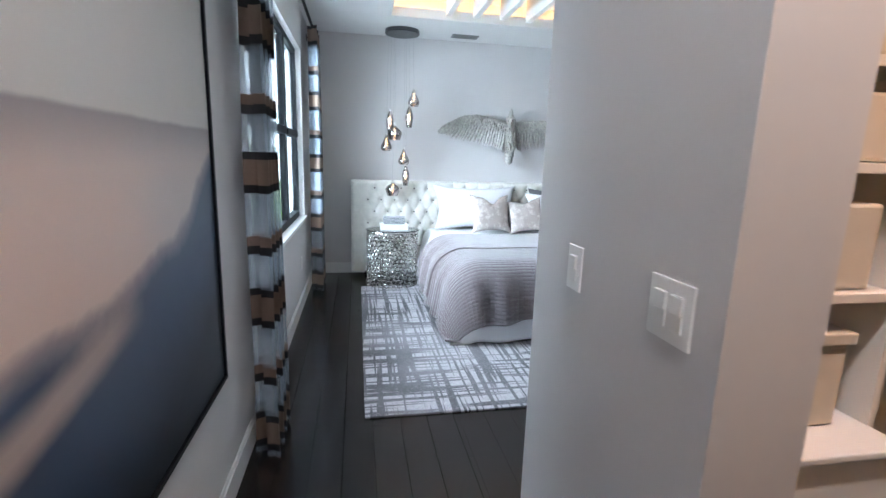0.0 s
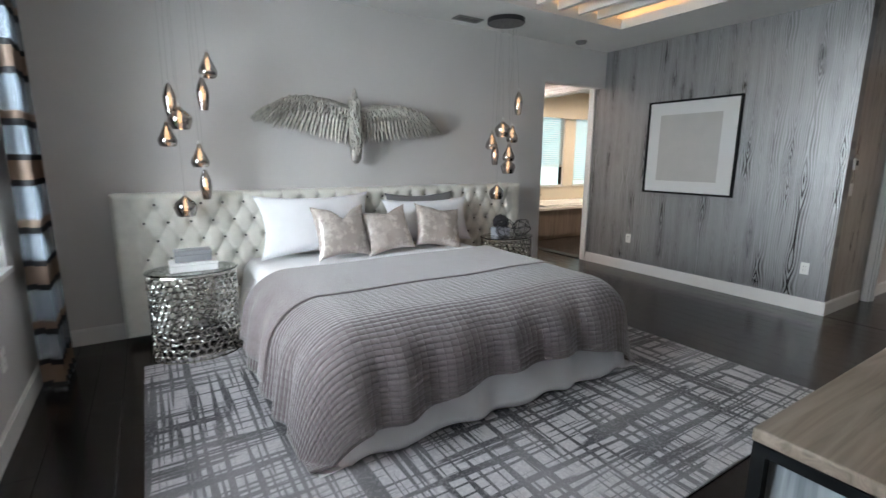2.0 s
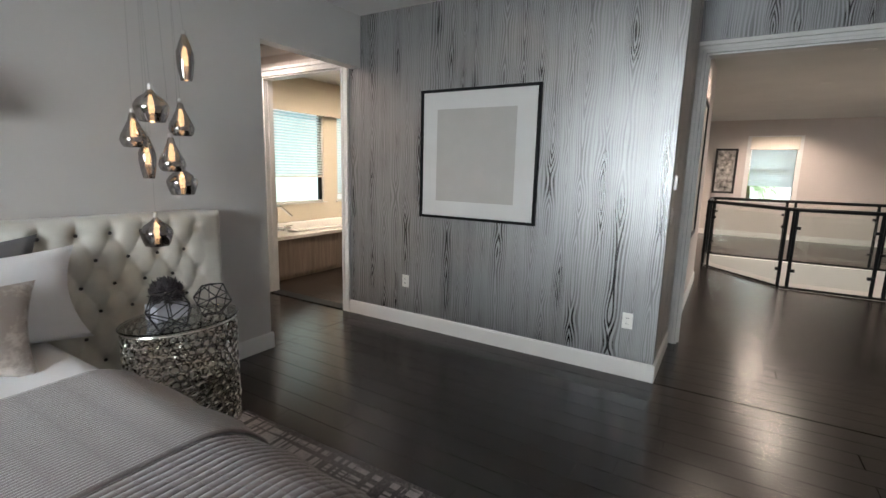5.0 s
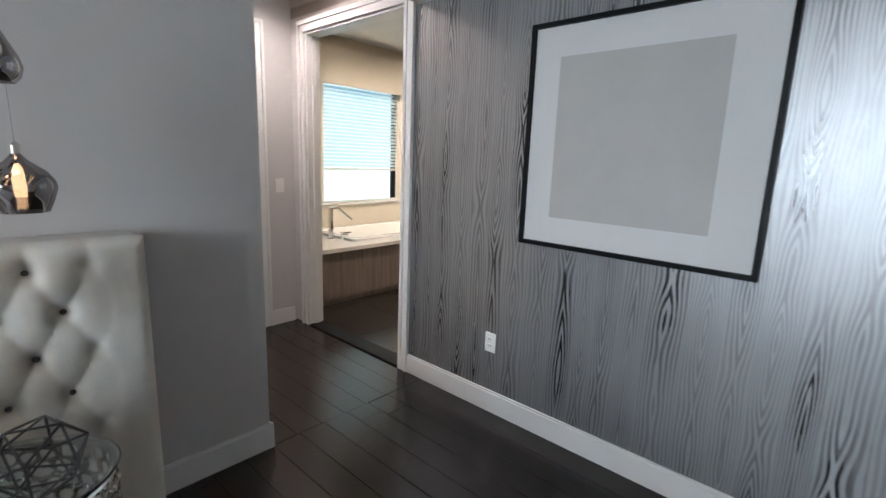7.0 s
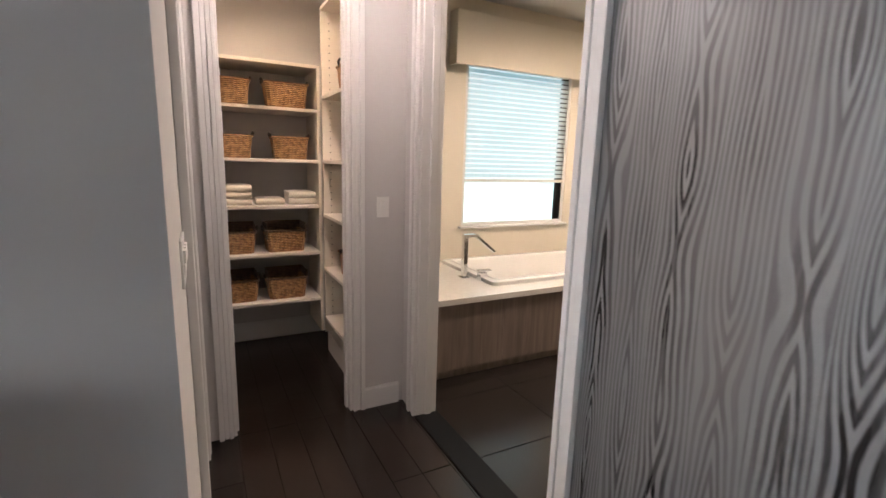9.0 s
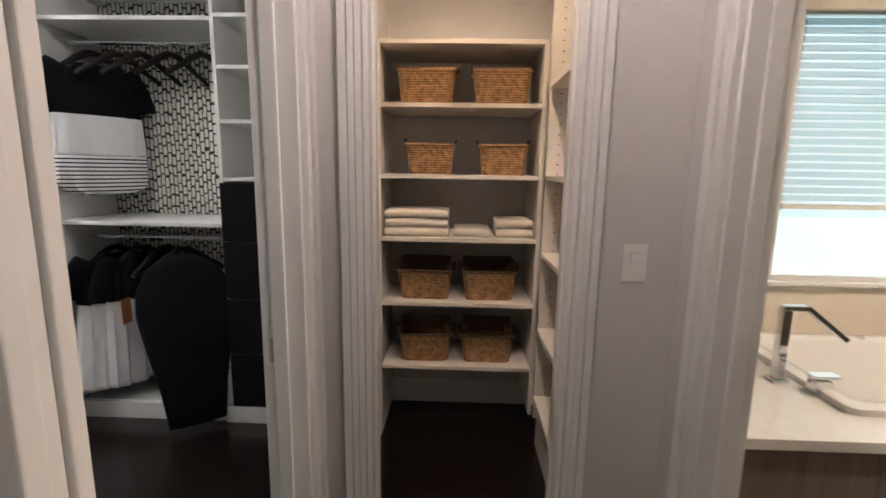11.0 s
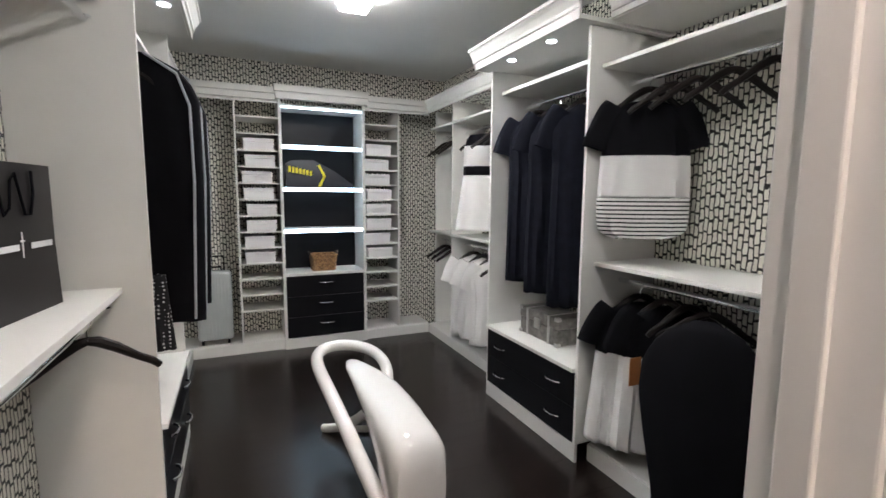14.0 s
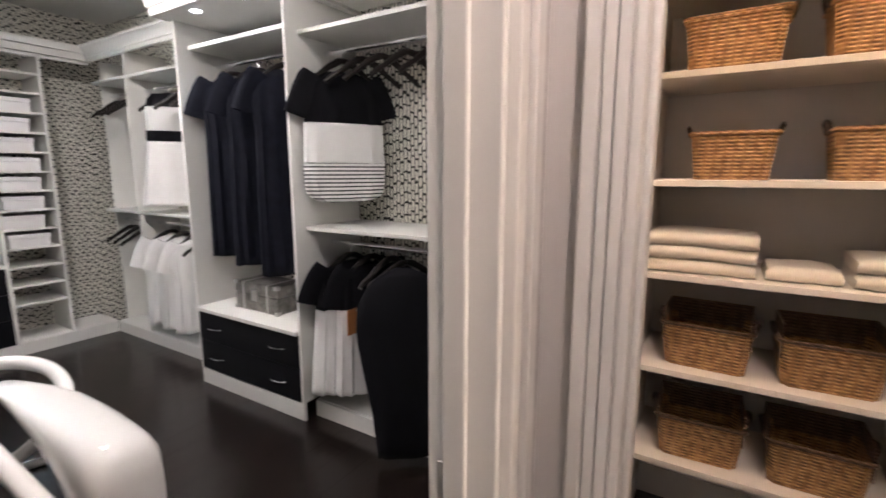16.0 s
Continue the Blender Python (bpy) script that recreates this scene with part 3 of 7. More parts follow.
plate("light_switch", "x", 0.79, -1, 1.035, 1.17)
plate("light_switch", "x", 0.79, -1, 0.655, 1.18, 2, label="white double rocker switch plate on the corridor wall")
plate("light_switch", "x", VX, 1, 6.19, 1.20, 3, label="white triple switch plate beside the dressing room door")
plate("light_switch", "y", LY, -1, 5.555, 1.20)
plate("power_outlet", "x", SX, -1, 5.205, 0.425, outlet=True, label="white power outlet on silver wallpaper")
plate("power_outlet", "x", SX, -1, 3.235, 0.42, outlet=True, label="white power outlet on silver wallpaper")
plate("power_outlet", "x", WX, 1, 4.45, 0.42, outlet=True, label="white power outlet below the window")
thermo = thing("thermostat", (5.84, 3.04, 1.41), "small grey wall thermostat", "thermostat")
part("body", box(5.80, 5.88, 3.018, 3.04, 1.36, 1.46, bevel=0.006), STEEL, thermo)
part("screen", box(5.815, 5.865, 3.016, 3.019, 1.40, 1.445), BLACKFRAME, thermo, "dark display")
plate("light_switch", "y", 3.04, -1, 5.86, 1.18)


def vent(name, x, y, w, d, label, mat, back):
    t0 = thing(name, (x, y, H), label, "vent")
    part("frame", boxes((x - w, x + w, y - d, y - d + 0.02, H - 0.012, H - 0.002), (x - w, x + w, y + d - 0.02, y + d, H - 0.012, H - 0.002), (x - w, x - w + 0.02, y - d + 0.02, y + d - 0.02, H - 0.012, H - 0.002), (x + w - 0.02, x + w, y - d + 0.02, y + d - 0.02, H - 0.012, H - 0.002)), mat, t0)
    part("backing", box(x - w + 0.02, x + w - 0.02, y - d + 0.02, y + d - 0.02, H - 0.004, H - 0.001), back, t0)
    n = max(3, int(d / 0.02))
    for i in range(n):
        yy = y - d + 0.03 + (2 * d - 0.06) * i / (n - 1)
        part("slat", box(x - w + 0.02, x + w - 0.02, yy - 0.003, yy + 0.003, H - 0.011, H - 0.004), mat, t0)


VENTGREY = plain("vent_grey", (0.22, 0.22, 0.21), 0.5)
vent("ceiling_vent", 1.45, 5.50, 0.15, 0.07, "grey slatted ceiling air vent", VENTGREY, BLACKFRAME)
vent("ceiling_vent", 3.29, 5.53, 0.15, 0.07, "grey slatted ceiling air vent", VENTGREY, BLACKFRAME)
vent("return_vent", 6.08, 2.27, 0.22, 0.32, "large white-framed ceiling return grille with dark core", TRIM, BLACKFRAME)
solid("smoke_detector", spun(bmesh.new(), ((0.0, -0.03), (0.05, -0.03), (0.065, -0.012), (0.068, 0.0)), (4.94, 5.53, H - 0.001)), VENTGREY, "small round ceiling detector", "detector", smooth=True)

# ---- bedroom ----
FABRIC = plain("headboard_velvet", (0.66, 0.64, 0.58), 0.8, var=0.06, scale=14, bumps=0.25, bscale=300, sheen=0.5)
BUTTON = plain("tuft_button", (0.07, 0.065, 0.065), 0.5)
BEDWHITE = plain("white_cotton", (0.82, 0.82, 0.84), 0.85, var=0.03, bumps=0.25, bscale=420, sheen=0.15)
BLACKWOOD = plain("black_wood", (0.018, 0.016, 0.016), 0.4, var=0.2)


def quilt_mat(name, col, fx, fy, depth):
    """Stitched rows across the bed with finer stitches along."""
    m, t, b = nodes(name)
    v = coords(t)
    sep = t.nodes.new("ShaderNodeSeparateXYZ")
    uv = t.nodes.new("ShaderNodeUVMap")
    t.links.new(uv.outputs[0], sep.inputs[0])
    n = N(t, "TexNoise", Scale=9.0, Detail=3.0)
    t.links.new(v, n.inputs["Vector"])
    w = mathn(t, "MULTIPLY", n.outputs[0], 0.009)
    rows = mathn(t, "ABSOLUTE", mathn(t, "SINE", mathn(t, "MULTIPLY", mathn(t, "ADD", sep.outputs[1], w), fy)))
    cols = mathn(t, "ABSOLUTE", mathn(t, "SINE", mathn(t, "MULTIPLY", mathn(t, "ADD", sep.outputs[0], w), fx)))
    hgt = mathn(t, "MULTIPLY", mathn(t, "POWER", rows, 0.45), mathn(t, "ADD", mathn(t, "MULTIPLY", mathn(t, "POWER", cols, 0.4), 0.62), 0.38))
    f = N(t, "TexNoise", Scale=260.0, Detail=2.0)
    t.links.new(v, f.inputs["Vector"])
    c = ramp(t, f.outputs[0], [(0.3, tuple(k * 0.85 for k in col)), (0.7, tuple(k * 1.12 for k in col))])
    # shade in the stitch valleys is put into the base colour
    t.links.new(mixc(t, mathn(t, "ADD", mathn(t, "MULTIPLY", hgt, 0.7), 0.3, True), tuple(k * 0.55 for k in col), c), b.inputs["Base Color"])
    b.inputs["Roughness"].default_value, b.inputs["Sheen Weight"].default_value = 0.72, 0.5
    bump(t, b, mathn(t, "ADD", hgt, mathn(t, "MULTIPLY", f.outputs[0], 0.08)), 0.9, depth)
    return m


QUILT = quilt_mat("grey_quilt", (0.158, 0.128, 0.132), math.pi / 0.046, math.pi / 0.028, 0.009)
FOLDMAT = quilt_mat("grey_quilt_back", (0.185, 0.152, 0.154), math.pi / 0.12, math.pi / 0.014, 0.003)

# tufted headboard
hb = thing("headboard", (2.26, 5.69, 0), "wide cream velvet headboard with deep diamond tufting", "headboard")
HX0, HX1, HZ0, HZ1 = 0.155, 4.075, 0.07, 1.165
HF = 5.56
sx, sz = 0.158, 0.14


def tuft(x, z):
    u, v = (x - 1.222) / sx, (z - 1.075) / (2 * sz)
    a, b = u + v, u - v
    if v > 0:
        q = abs(math.sin(math.pi * u)) ** 0.6
        pit = math.hypot((u - round(u)) * sx, z - 1.075)
    else:
        q = (abs(math.sin(math.pi * a)) * abs(math.sin(math.pi * b))) ** 0.5
        pit = math.hypot(((a - round(a)) + (b - round(b))) / 2 * sx, ((a - round(a)) - (b - round(b))) * sz)
    side = min(1, max(0, min(x - HX0, HX1 - x) - 0.11) / 0.08)
    h = 0.036 - side * (0.015 * (1 - q) + 0.030 * math.exp(-(pit / 0.030) ** 2))
    edge = max(0.0, 1 - min(x - HX0, HX1 - x, HZ1 - z) / 0.045)
    return h - 0.045 * (1 - math.sqrt(max(0.0, 1 - edge * edge)))


bm = bmesh.new()
sheet(bm, lambda u, v: (HX0 + (HX1 - HX0) * u, HF - tuft(HX0 + (HX1 - HX0) * u, HZ0 + (HZ1 - HZ0) * v), HZ0 + (HZ1 - HZ0) * v), 480, 130)
part("padding", bm, FABRIC, hb, smooth=True)
part("back_frame", box(HX0 + 0.004, HX1 - 0.004, HF + 0.004, HY - 0.003, HZ0, HZ1 - 0.004, bevel=0.02), FABRIC, hb, smooth=True)
bb = mesh_of("button", spun(bmesh.new(), ((0.0, 0.008), (0.007, 0.006), (0.010, -0.002)), seg=10), BUTTON, True)
bn = 0
for r in range(0, 7):
    z = 1.075 - r * sz
    for c in range(-7, 19):
        x = 1.222 + (c + (0.5 if r % 2 else 0.0)) * sx
        if HX0 + 0.17 < x < HX1 - 0.17 and z < HZ1 - 0.06 and z > 0.16 and not (1.1 < x < 3.0 and z < 0.62):
            o = new("button", bb)
            o.parent = hb
            o.matrix_basis = pose(x - 2.26, HF - 0.006 - 5.69, z, 90, 0, 0)
for x in (0.35, 1.6, 2.9, 3.95):
    part("foot", box(x - 0.03, x + 0.03, 5.68, 5.73, 0.0, HZ0 + 0.01, bevel=0.004), BLACKWOOD, hb)

# bed
BX0, BXE, BY0, BY1, BZ = 1.08, 3.06, 3.44, 5.515, 0.60
bed = thing("bed", ((BX0 + BXE) / 2, (BY0 + BY1) / 2, 0), "king bed made up with white sheets under a grey quilt", "bed")
part("mattress", box(BX0 + 0.02, BXE - 0.02, BY0 + 0.03, BY1, 0.30, BZ - 0.012, bevel=0.06, seg=4), BEDWHITE, bed, smooth=True)
part("bed_base", box(BX0 + 0.03, BXE - 0.03, BY0 + 0.05, BY1, 0.05, 0.30, bevel=0.02), BLACKWOOD, bed)
for x in (BX0 + 0.12, BXE - 0.12):
    for y in (BY0 + 0.15, BY1 - 0.1):
        part("leg", box(x - 0.03, x + 0.03, y - 0.03, y + 0.03, 0.0, 0.06, bevel=0.004), BLACKWOOD, bed)


def drape(bm, x0, x1, y0, y1, side, foot, top, floor, nu, nv, flare=0.10, wave=0.012, seed=0.0, rad=0.09, lift=0.0):
    """Cloth laid on the bed x0..x1, y0..y1, hanging by side at the sides and by foot at the foot."""
    uvs = {}

    def fn(u, v):
        s = x0 - side + (x1 - x0 + 2 * side) * u
        ft = foot - lift * math.exp(-((u - 0.54) / 0.22) ** 4)
        t = y0 - ft + (y1 - y0 + ft) * v
        dx = min(0, s - x0) + max(0, s - x1)
        dy = min(0, t - y0)
        d = math.hypot(dx, dy)
        px, py = s - dx, t - dy
        z = top + 0.008 * noise.noise((s * 2.1, t * 2.1, seed)) + 0.012 * noise.noise((s * 0.9, t * 0.9, seed + 5))
        if d > 0:
            r = rad
            ang = min(d / r, math.pi / 2)
            out = r * math.sin(ang)
            drop = r * (1 - math.cos(ang)) + max(0, d - r * math.pi / 2)
            hang = max(0, d - 0.1)
            along = px * 1.0 + py * 1.0
            both = min(1.0, abs(dx * dy) / 0.03)
            out += flare * hang + wave * min(1, hang * 3) * math.sin(along * 17 + 3 * noise.noise((along * 2, seed, 0))) * (1 - both)
            z -= drop
            if z < floor:
                out += (floor - z) * 0.25
                z = floor + 0.006 * noise.noise((s * 9, t * 9, 2))
            px, py = px + dx / d * out, py + dy / d * out
        uvs[(round(u * nu), round(v * nv))] = (s, t)
        return (px, py, z)

    g = [[bm.verts.new(fn(i / nu, j / nv)) for j in range(nv + 1)] for i in range(nu + 1)]
    layer = bm.loops.layers.uv.new("UVMap")
    for i in range(nu):
        for j in range(nv):
            f = bm.faces.new((g[i][j], g[i + 1][j], g[i + 1][j + 1], g[i][j + 1]))
            for lp, key in zip(f.loops, ((i, j), (i + 1, j), (i + 1, j + 1), (i, j + 1))):
                lp[layer].uv = uvs[key]
    return bm


def cloth(name, bm, mat, parent, label, thick=0.012):
    ob = part(name, bm, mat, parent, label, smooth=True)
    md = ob.modifiers.new("thick", "SOLIDIFY")
    md.thickness, md.offset = thick, -1
    return ob


cloth("sheet", drape(bmesh.new(), BX0 + 0.04, BXE - 0.04, BY0 + 0.06, BY1 - 0.02, 0.50, 0.62, BZ - 0.004, 0.016, 90, 90, 0.24, 0.022, 3.0), BEDWHITE, bed, "white cotton sheet hanging to the floor", 0.004)
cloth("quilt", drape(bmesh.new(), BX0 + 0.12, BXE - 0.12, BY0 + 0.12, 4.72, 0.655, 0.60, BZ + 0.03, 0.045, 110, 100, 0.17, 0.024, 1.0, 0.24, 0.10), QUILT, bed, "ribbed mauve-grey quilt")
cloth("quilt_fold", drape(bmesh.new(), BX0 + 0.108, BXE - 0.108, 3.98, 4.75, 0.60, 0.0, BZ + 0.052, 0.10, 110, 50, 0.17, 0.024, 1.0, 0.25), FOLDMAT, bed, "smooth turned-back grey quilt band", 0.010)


def pillow(bm, w, h, d, puff=1.0, seed=0, chop=0.0):
    """An upright pillow standing on z = 0, centred on x, its face towards -y."""
    for side in (-1, 1):
        def fn(u, v):
            a, b = 2 * u - 1, 2 * v - 1
            edge = (max(0, 1 - abs(a) ** 2.6) * max(0, 1 - abs(b) ** 2.6)) ** 0.42
            pinch = 1 - 0.16 * (1 - abs(a) ** 2) * abs(b) ** 3
            pin2 = 1 - 0.13 * (1 - abs(b) ** 2) * abs(a) ** 3
            wr = 0.012 * noise.noise((a * 2.2 + seed, b * 2.2, seed)) * edge
            return (a * w / 2 * pin2, side * (d / 2 * edge * puff + wr), (b * pinch + 1) * h / 2 - chop * h * math.exp(-((a - 0.08) / 0.32) ** 2) * max(0.0, b) ** 1.5)
        sheet(bm, fn, 26, 22)
    bmesh.ops.remove_doubles(bm, verts=bm.verts[:], dist=1e-4)
    return bm


def cushion(name, w, h, d, mat, m, label, group, seed, chop=0.0):
    ob = new(name, mesh_of(name, pillow(bmesh.new(), w, h, d, 1, seed, chop), mat, True))
    ob.matrix_basis = m
    return tagged(ob, label, "pillow", group)


def foil_mat():
    m, t, b = nodes("champagne_foil_cloth")
    n = N(t, "TexNoise", Scale=11.0, Detail=6.0, Roughness=0.7)
    t.links.new(coords(t), n.inputs["Vector"])
    s = ramp(t, n.outputs[0], [(0.48, grey(0)), (0.6, grey(1))])
    t.links.new(mixc(t, s, (0.40, 0.345, 0.31), (0.64, 0.59, 0.55)), b.inputs["Base Color"])
    t.links.new(mathn(t, "MULTIPLY", s, 0.6), b.inputs["Metallic"])
    t.links.new(mathn(t, "SUBTRACT", 0.75, mathn(t, "MULTIPLY", s, 0.45)), b.inputs["Roughness"])
    bump(t, b, n.outputs[0], 0.5, 0.008)
    return m


FOIL = foil_mat()
GREYCLOTH = plain("grey_pillow_cloth", (0.14, 0.135, 0.14), 0.8, sheen=0.3)
SHEETTOP = BZ + 0.012
cushion("bed_pillow", 1.04, 0.54, 0.22, BEDWHITE, pose(1.64, 5.32, SHEETTOP, -17, 0, 3), "plump white pillow leaning on the headboard", "bed pillows", 1.3)
cushion("bed_pillow", 0.95, 0.46, 0.20, BEDWHITE, pose(2.74, 5.32, SHEETTOP, -17, 0, -3), "plump white pillow leaning on the headboard", "bed pillows", 4.7)
cushion("grey_pillow", 0.78, 0.50, 0.10, GREYCLOTH, pose(2.72, 5.45, SHEETTOP, -8, 0, 0), "dark grey pillow standing behind a white one", "", 2.2)
cushion("throw_cushion", 0.48, 0.46, 0.17, FOIL, pose(1.76, 5.06, SHEETTOP, -22, 0, 4), "champagne foil throw cushion with a chopped top", "throw cushions", 7.7, 0.22)
cushion("throw_cushion", 0.46, 0.42, 0.15, FOIL, pose(2.20, 5.07, SHEETTOP, -24, -7, -2), "champagne foil throw cushion on the bed", "throw cushions", 9.1, 0.08)
cushion("throw_cushion", 0.48, 0.42, 0.15, FOIL, pose(2.68, 5.07, SHEETTOP, -26, 9, -6), "champagne foil throw cushion on the bed", "throw cushions", 3.9, 0.05)

# rug
solid("rug", box(0.265, 3.85, 2.335, 5.04, 0.0, 0.012, bevel=0.004), rug_weave("rug_pile"), "pale rug with broken charcoal crosshatch strokes", "rug")

# ring-lattice nightstands
RINGS = plain("hammered_silver", (0.62, 0.60, 0.56), 0.16, 1.0, var=0.1, scale=30, bumps=0.3, bscale=40, bdist=0.003)
TOPGLASS = glassy("smoked_glass_top", (0.72, 0.76, 0.76), 0.0)
ns = thing("nightstand", (0.62, 5.14, 0), "oval nightstand of silver ring lattice with a glass top", "nightstand", "nightstands")
rx, ry, NT = 0.285, 0.215, 0.645
bm = bmesh.new()
rnd = random.Random(4)
per = 34
for row in range(13):
    for c in range(per):
        th = 2 * math.pi * (c + 0.5 * (row % 2) + rnd.uniform(-0.1, 0.1)) / per
        z = 0.03 + row * 0.047 + rnd.uniform(-0.006, 0.006)
        cx, cy = 0.62 + rx * math.cos(th), 5.14 + ry * math.sin(th)
        tx, ty = -rx * math.sin(th), ry * math.cos(th)
        l = math.hypot(tx, ty)
        tx, ty = tx / l, ty / l
        r = 0.0235 * rnd.uniform(0.8, 1.22)
        tilt = rnd.uniform(-0.25, 0.25)
        pts = [(cx + tx * r * 1.08 * math.cos(a) + ty * r * tilt * math.sin(a), cy + ty * r * 1.08 * math.cos(a) - tx * r * tilt * math.sin(a), z + r * math.sin(a)) for a in [2 * math.pi * q / 9 for q in range(9)]]
        tube(bm, pts, 0.0055, 4, True)
part("ring_lattice", bm, RINGS, ns, "hammered silver ring lattice", smooth=True)
for z in (0.012, NT - 0.022):
    bm = bmesh.new()
    tube(bm, [(0.62 + rx * math.cos(2 * math.pi * q / 48), 5.14 + ry * math.sin(2 * math.pi * q / 48), z) for q in range(48)], 0.009, 6, True)
    part("rim", bm, RINGS, ns, smooth=True)
part("glass_top", spun(bmesh.new(), ((0.0, NT - 0.010), (0.298, NT - 0.010), (0.302, NT - 0.005), (0.298, NT), (0.0, NT)), (0.62, 5.14, 0), 48, 0.76), TOPGLASS, ns, "smoked glass top", smooth=True)
copy_thing(ns, pose(3.56, 5.14, 0))

# boxes on the nightstand
BOXWHITE = plain("white_lacquer", (0.80, 0.80, 0.78), 0.3)


def trellis_mat():
    m, t, b = nodes("trellis_print")
    v = coords(t, (1, 1, 1))
    w = t.nodes.new("ShaderNodeSeparateXYZ")
    t.links.new(v, w.inputs[0])
    a = mathn(t, "SINE", mathn(t, "MULTIPLY", mathn(t, "ADD", w.outputs[0], w.outputs[2]), 150.0))
    c = mathn(t, "SINE", mathn(t, "MULTIPLY", mathn(t, "SUBTRACT", w.outputs[0], w.outputs[2]), 150.0))
    s = mathn(t, "LESS_THAN", mathn(t, "MINIMUM", mathn(t, "ABSOLUTE", a), mathn(t, "ABSOLUTE", c)), 0.3)
    t.links.new(mixc(t, s, (0.05, 0.06, 0.08), (0.75, 0.75, 0.75)), b.inputs["Base Color"])
    b.inputs["Roughness"].default_value = 0.4
    return m


jb = thing("storage_box", (0.62, 5.10, NT), "flat white lacquer box on the nightstand", "box")
part("body", box(0.48, 0.78, 5.02, 5.20, NT + 0.001, NT + 0.045, bevel=0.003), BOXWHITE, jb)
part("lid", box(0.477, 0.783, 5.017, 5.203, NT + 0.047, NT + 0.064, bevel=0.003), BOXWHITE, jb)
jb2 = thing("trinket_box", (0.63, 5.10, NT + 0.064), "small trellis-patterned box on a white box", "box")
TREL = trellis_mat()
part("body", box(0.515, 0.745, 5.04, 5.18, NT + 0.065, NT + 0.115, bevel=0.003), TREL, jb2)
part("lid", box(0.512, 0.748, 5.037, 5.183, NT + 0.117, NT + 0.143, bevel=0.004), TREL, jb2)

# plant and wire polyhedra on the other nightstand
WIRE = plain("black_wire", (0.012, 0.012, 0.014), 0.35)
ico = bmesh.new()
bmesh.ops.create_icosphere(ico, subdivisions=1, radius=1)


def wire_ball(name, at, r, rotz, label):
    bm = bmesh.new()
    rm = Euler((0.5, 0.3, rotz)).to_matrix()
    low = min((rm @ v.co).z for v in ico.verts)
    for e in ico.edges:
        a, b = (Vector(at) + r * (rm @ v.co - Vector((0, 0, low))) + Vector((0, 0, 0.003)) for v in e.verts)
        rod(bm, a, b, 0.0032, 6)
    return solid(name, bm, WIRE, label, "ornament")


wire_ball("wire_ornament", (3.69, 5.06, NT), 0.100, 0.4, "black wire polyhedron ornament on the nightstand")
wire_ball("wire_ornament", (3.43, 5.01, NT), 0.112, 1.3, "black wire polyhedron ornament on the nightstand")
pot = thing("potted_succulent", (3.50, 5.17, NT), "dark spiky succulent in a pale square pot", "plant")
POT = plain("pale_pot", (0.46, 0.47, 0.52), 0.6)
part("pot", box(3.43, 3.60, 5.13, 5.25, NT + 0.001, NT + 0.085, bevel=0.006), POT, pot)
bm = bmesh.new()
rnd = random.Random(9)
heart = Vector((3.515, 5.19, NT + 0.135))
for i in range(230):
    f = (i + 0.5) / 230
    ph, th = math.acos(1 - 1.62 * f), i * 2.39996 + rnd.uniform(-0.1, 0.1)
    d = Vector((math.sin(ph) * math.cos(th), math.sin(ph) * math.sin(th), math.cos(ph)))
    up = (Vector((0, 0, 1)) - d * d.z * 0.999 + Vector((0.001, 0, 0))).normalized()
    side = d.cross(up).normalized()
    ln = rnd.uniform(0.082, 0.10)
    root, mid, tip = heart + d * 0.03, heart + d * ln * 0.78 + up * 0.004, heart + d * ln + up * 0.014
    vs = [bm.verts.new(p) for p in (root, mid + side * 0.0095, tip, mid - side * 0.0095, mid - up * 0.006)]
    for q in ((0, 1, 2), (0, 2, 3), (0, 4, 1), (1, 4, 2), (2, 4, 3), (3, 4, 0)):
        bm.faces.new([vs[k] for k in q])
part("leaves", bm, plain("dark_leaf", (0.05, 0.045, 0.05), 0.55), pot, "dark purple-grey spikes")

# pendant clusters
def smoke():
    m = bpy.data.materials.new("smoked_mirror_glass")
    m.use_nodes = True
    t = m.node_tree
    t.nodes.remove(t.nodes["Principled BSDF"])
    g = t.nodes.new("ShaderNodeBsdfGlossy")
    g.inputs["Color"].default_value, g.inputs["Roughness"].default_value = (0.50, 0.48, 0.48, 1), 0.03
    tr = t.nodes.new("ShaderNodeBsdfTransparent")
    tr.inputs["Color"].default_value = (0.55, 0.50, 0.46, 1)
    mx = t.nodes.new("ShaderNodeMixShader")
    mx.inputs[0].default_value = 0.22
    t.links.new(g.outputs[0], mx.inputs[1])
    t.links.new(tr.outputs[0], mx.inputs[2])
    t.links.new(mx.outputs[0], t.nodes["Material Output"].inputs[0])
    return m


SMOKE = smoke()
BULB = emit("frosted_bulb", (1.0, 0.66, 0.36), 9.0)
SHAPES = {
    "drop": ((0.010, 0.085), (0.014, 0.075), (0.022, 0.045), (0.040, 0.005), (0.058, -0.030), (0.064, -0.055), (0.058, -0.078), (0.046, -0.092)),
    "onion": ((0.009, 0.085), (0.012, 0.072), (0.026, 0.055), (0.060, 0.030), (0.078, 0.002), (0.080, -0.015), (0.070, -0.050), (0.058, -0.080)),
    "slim": ((0.010, 0.115), (0.015, 0.10), (0.030, 0.06), (0.041, 0.02), (0.042, -0.02), (0.036, -0.07), (0.028, -0.115)),
}


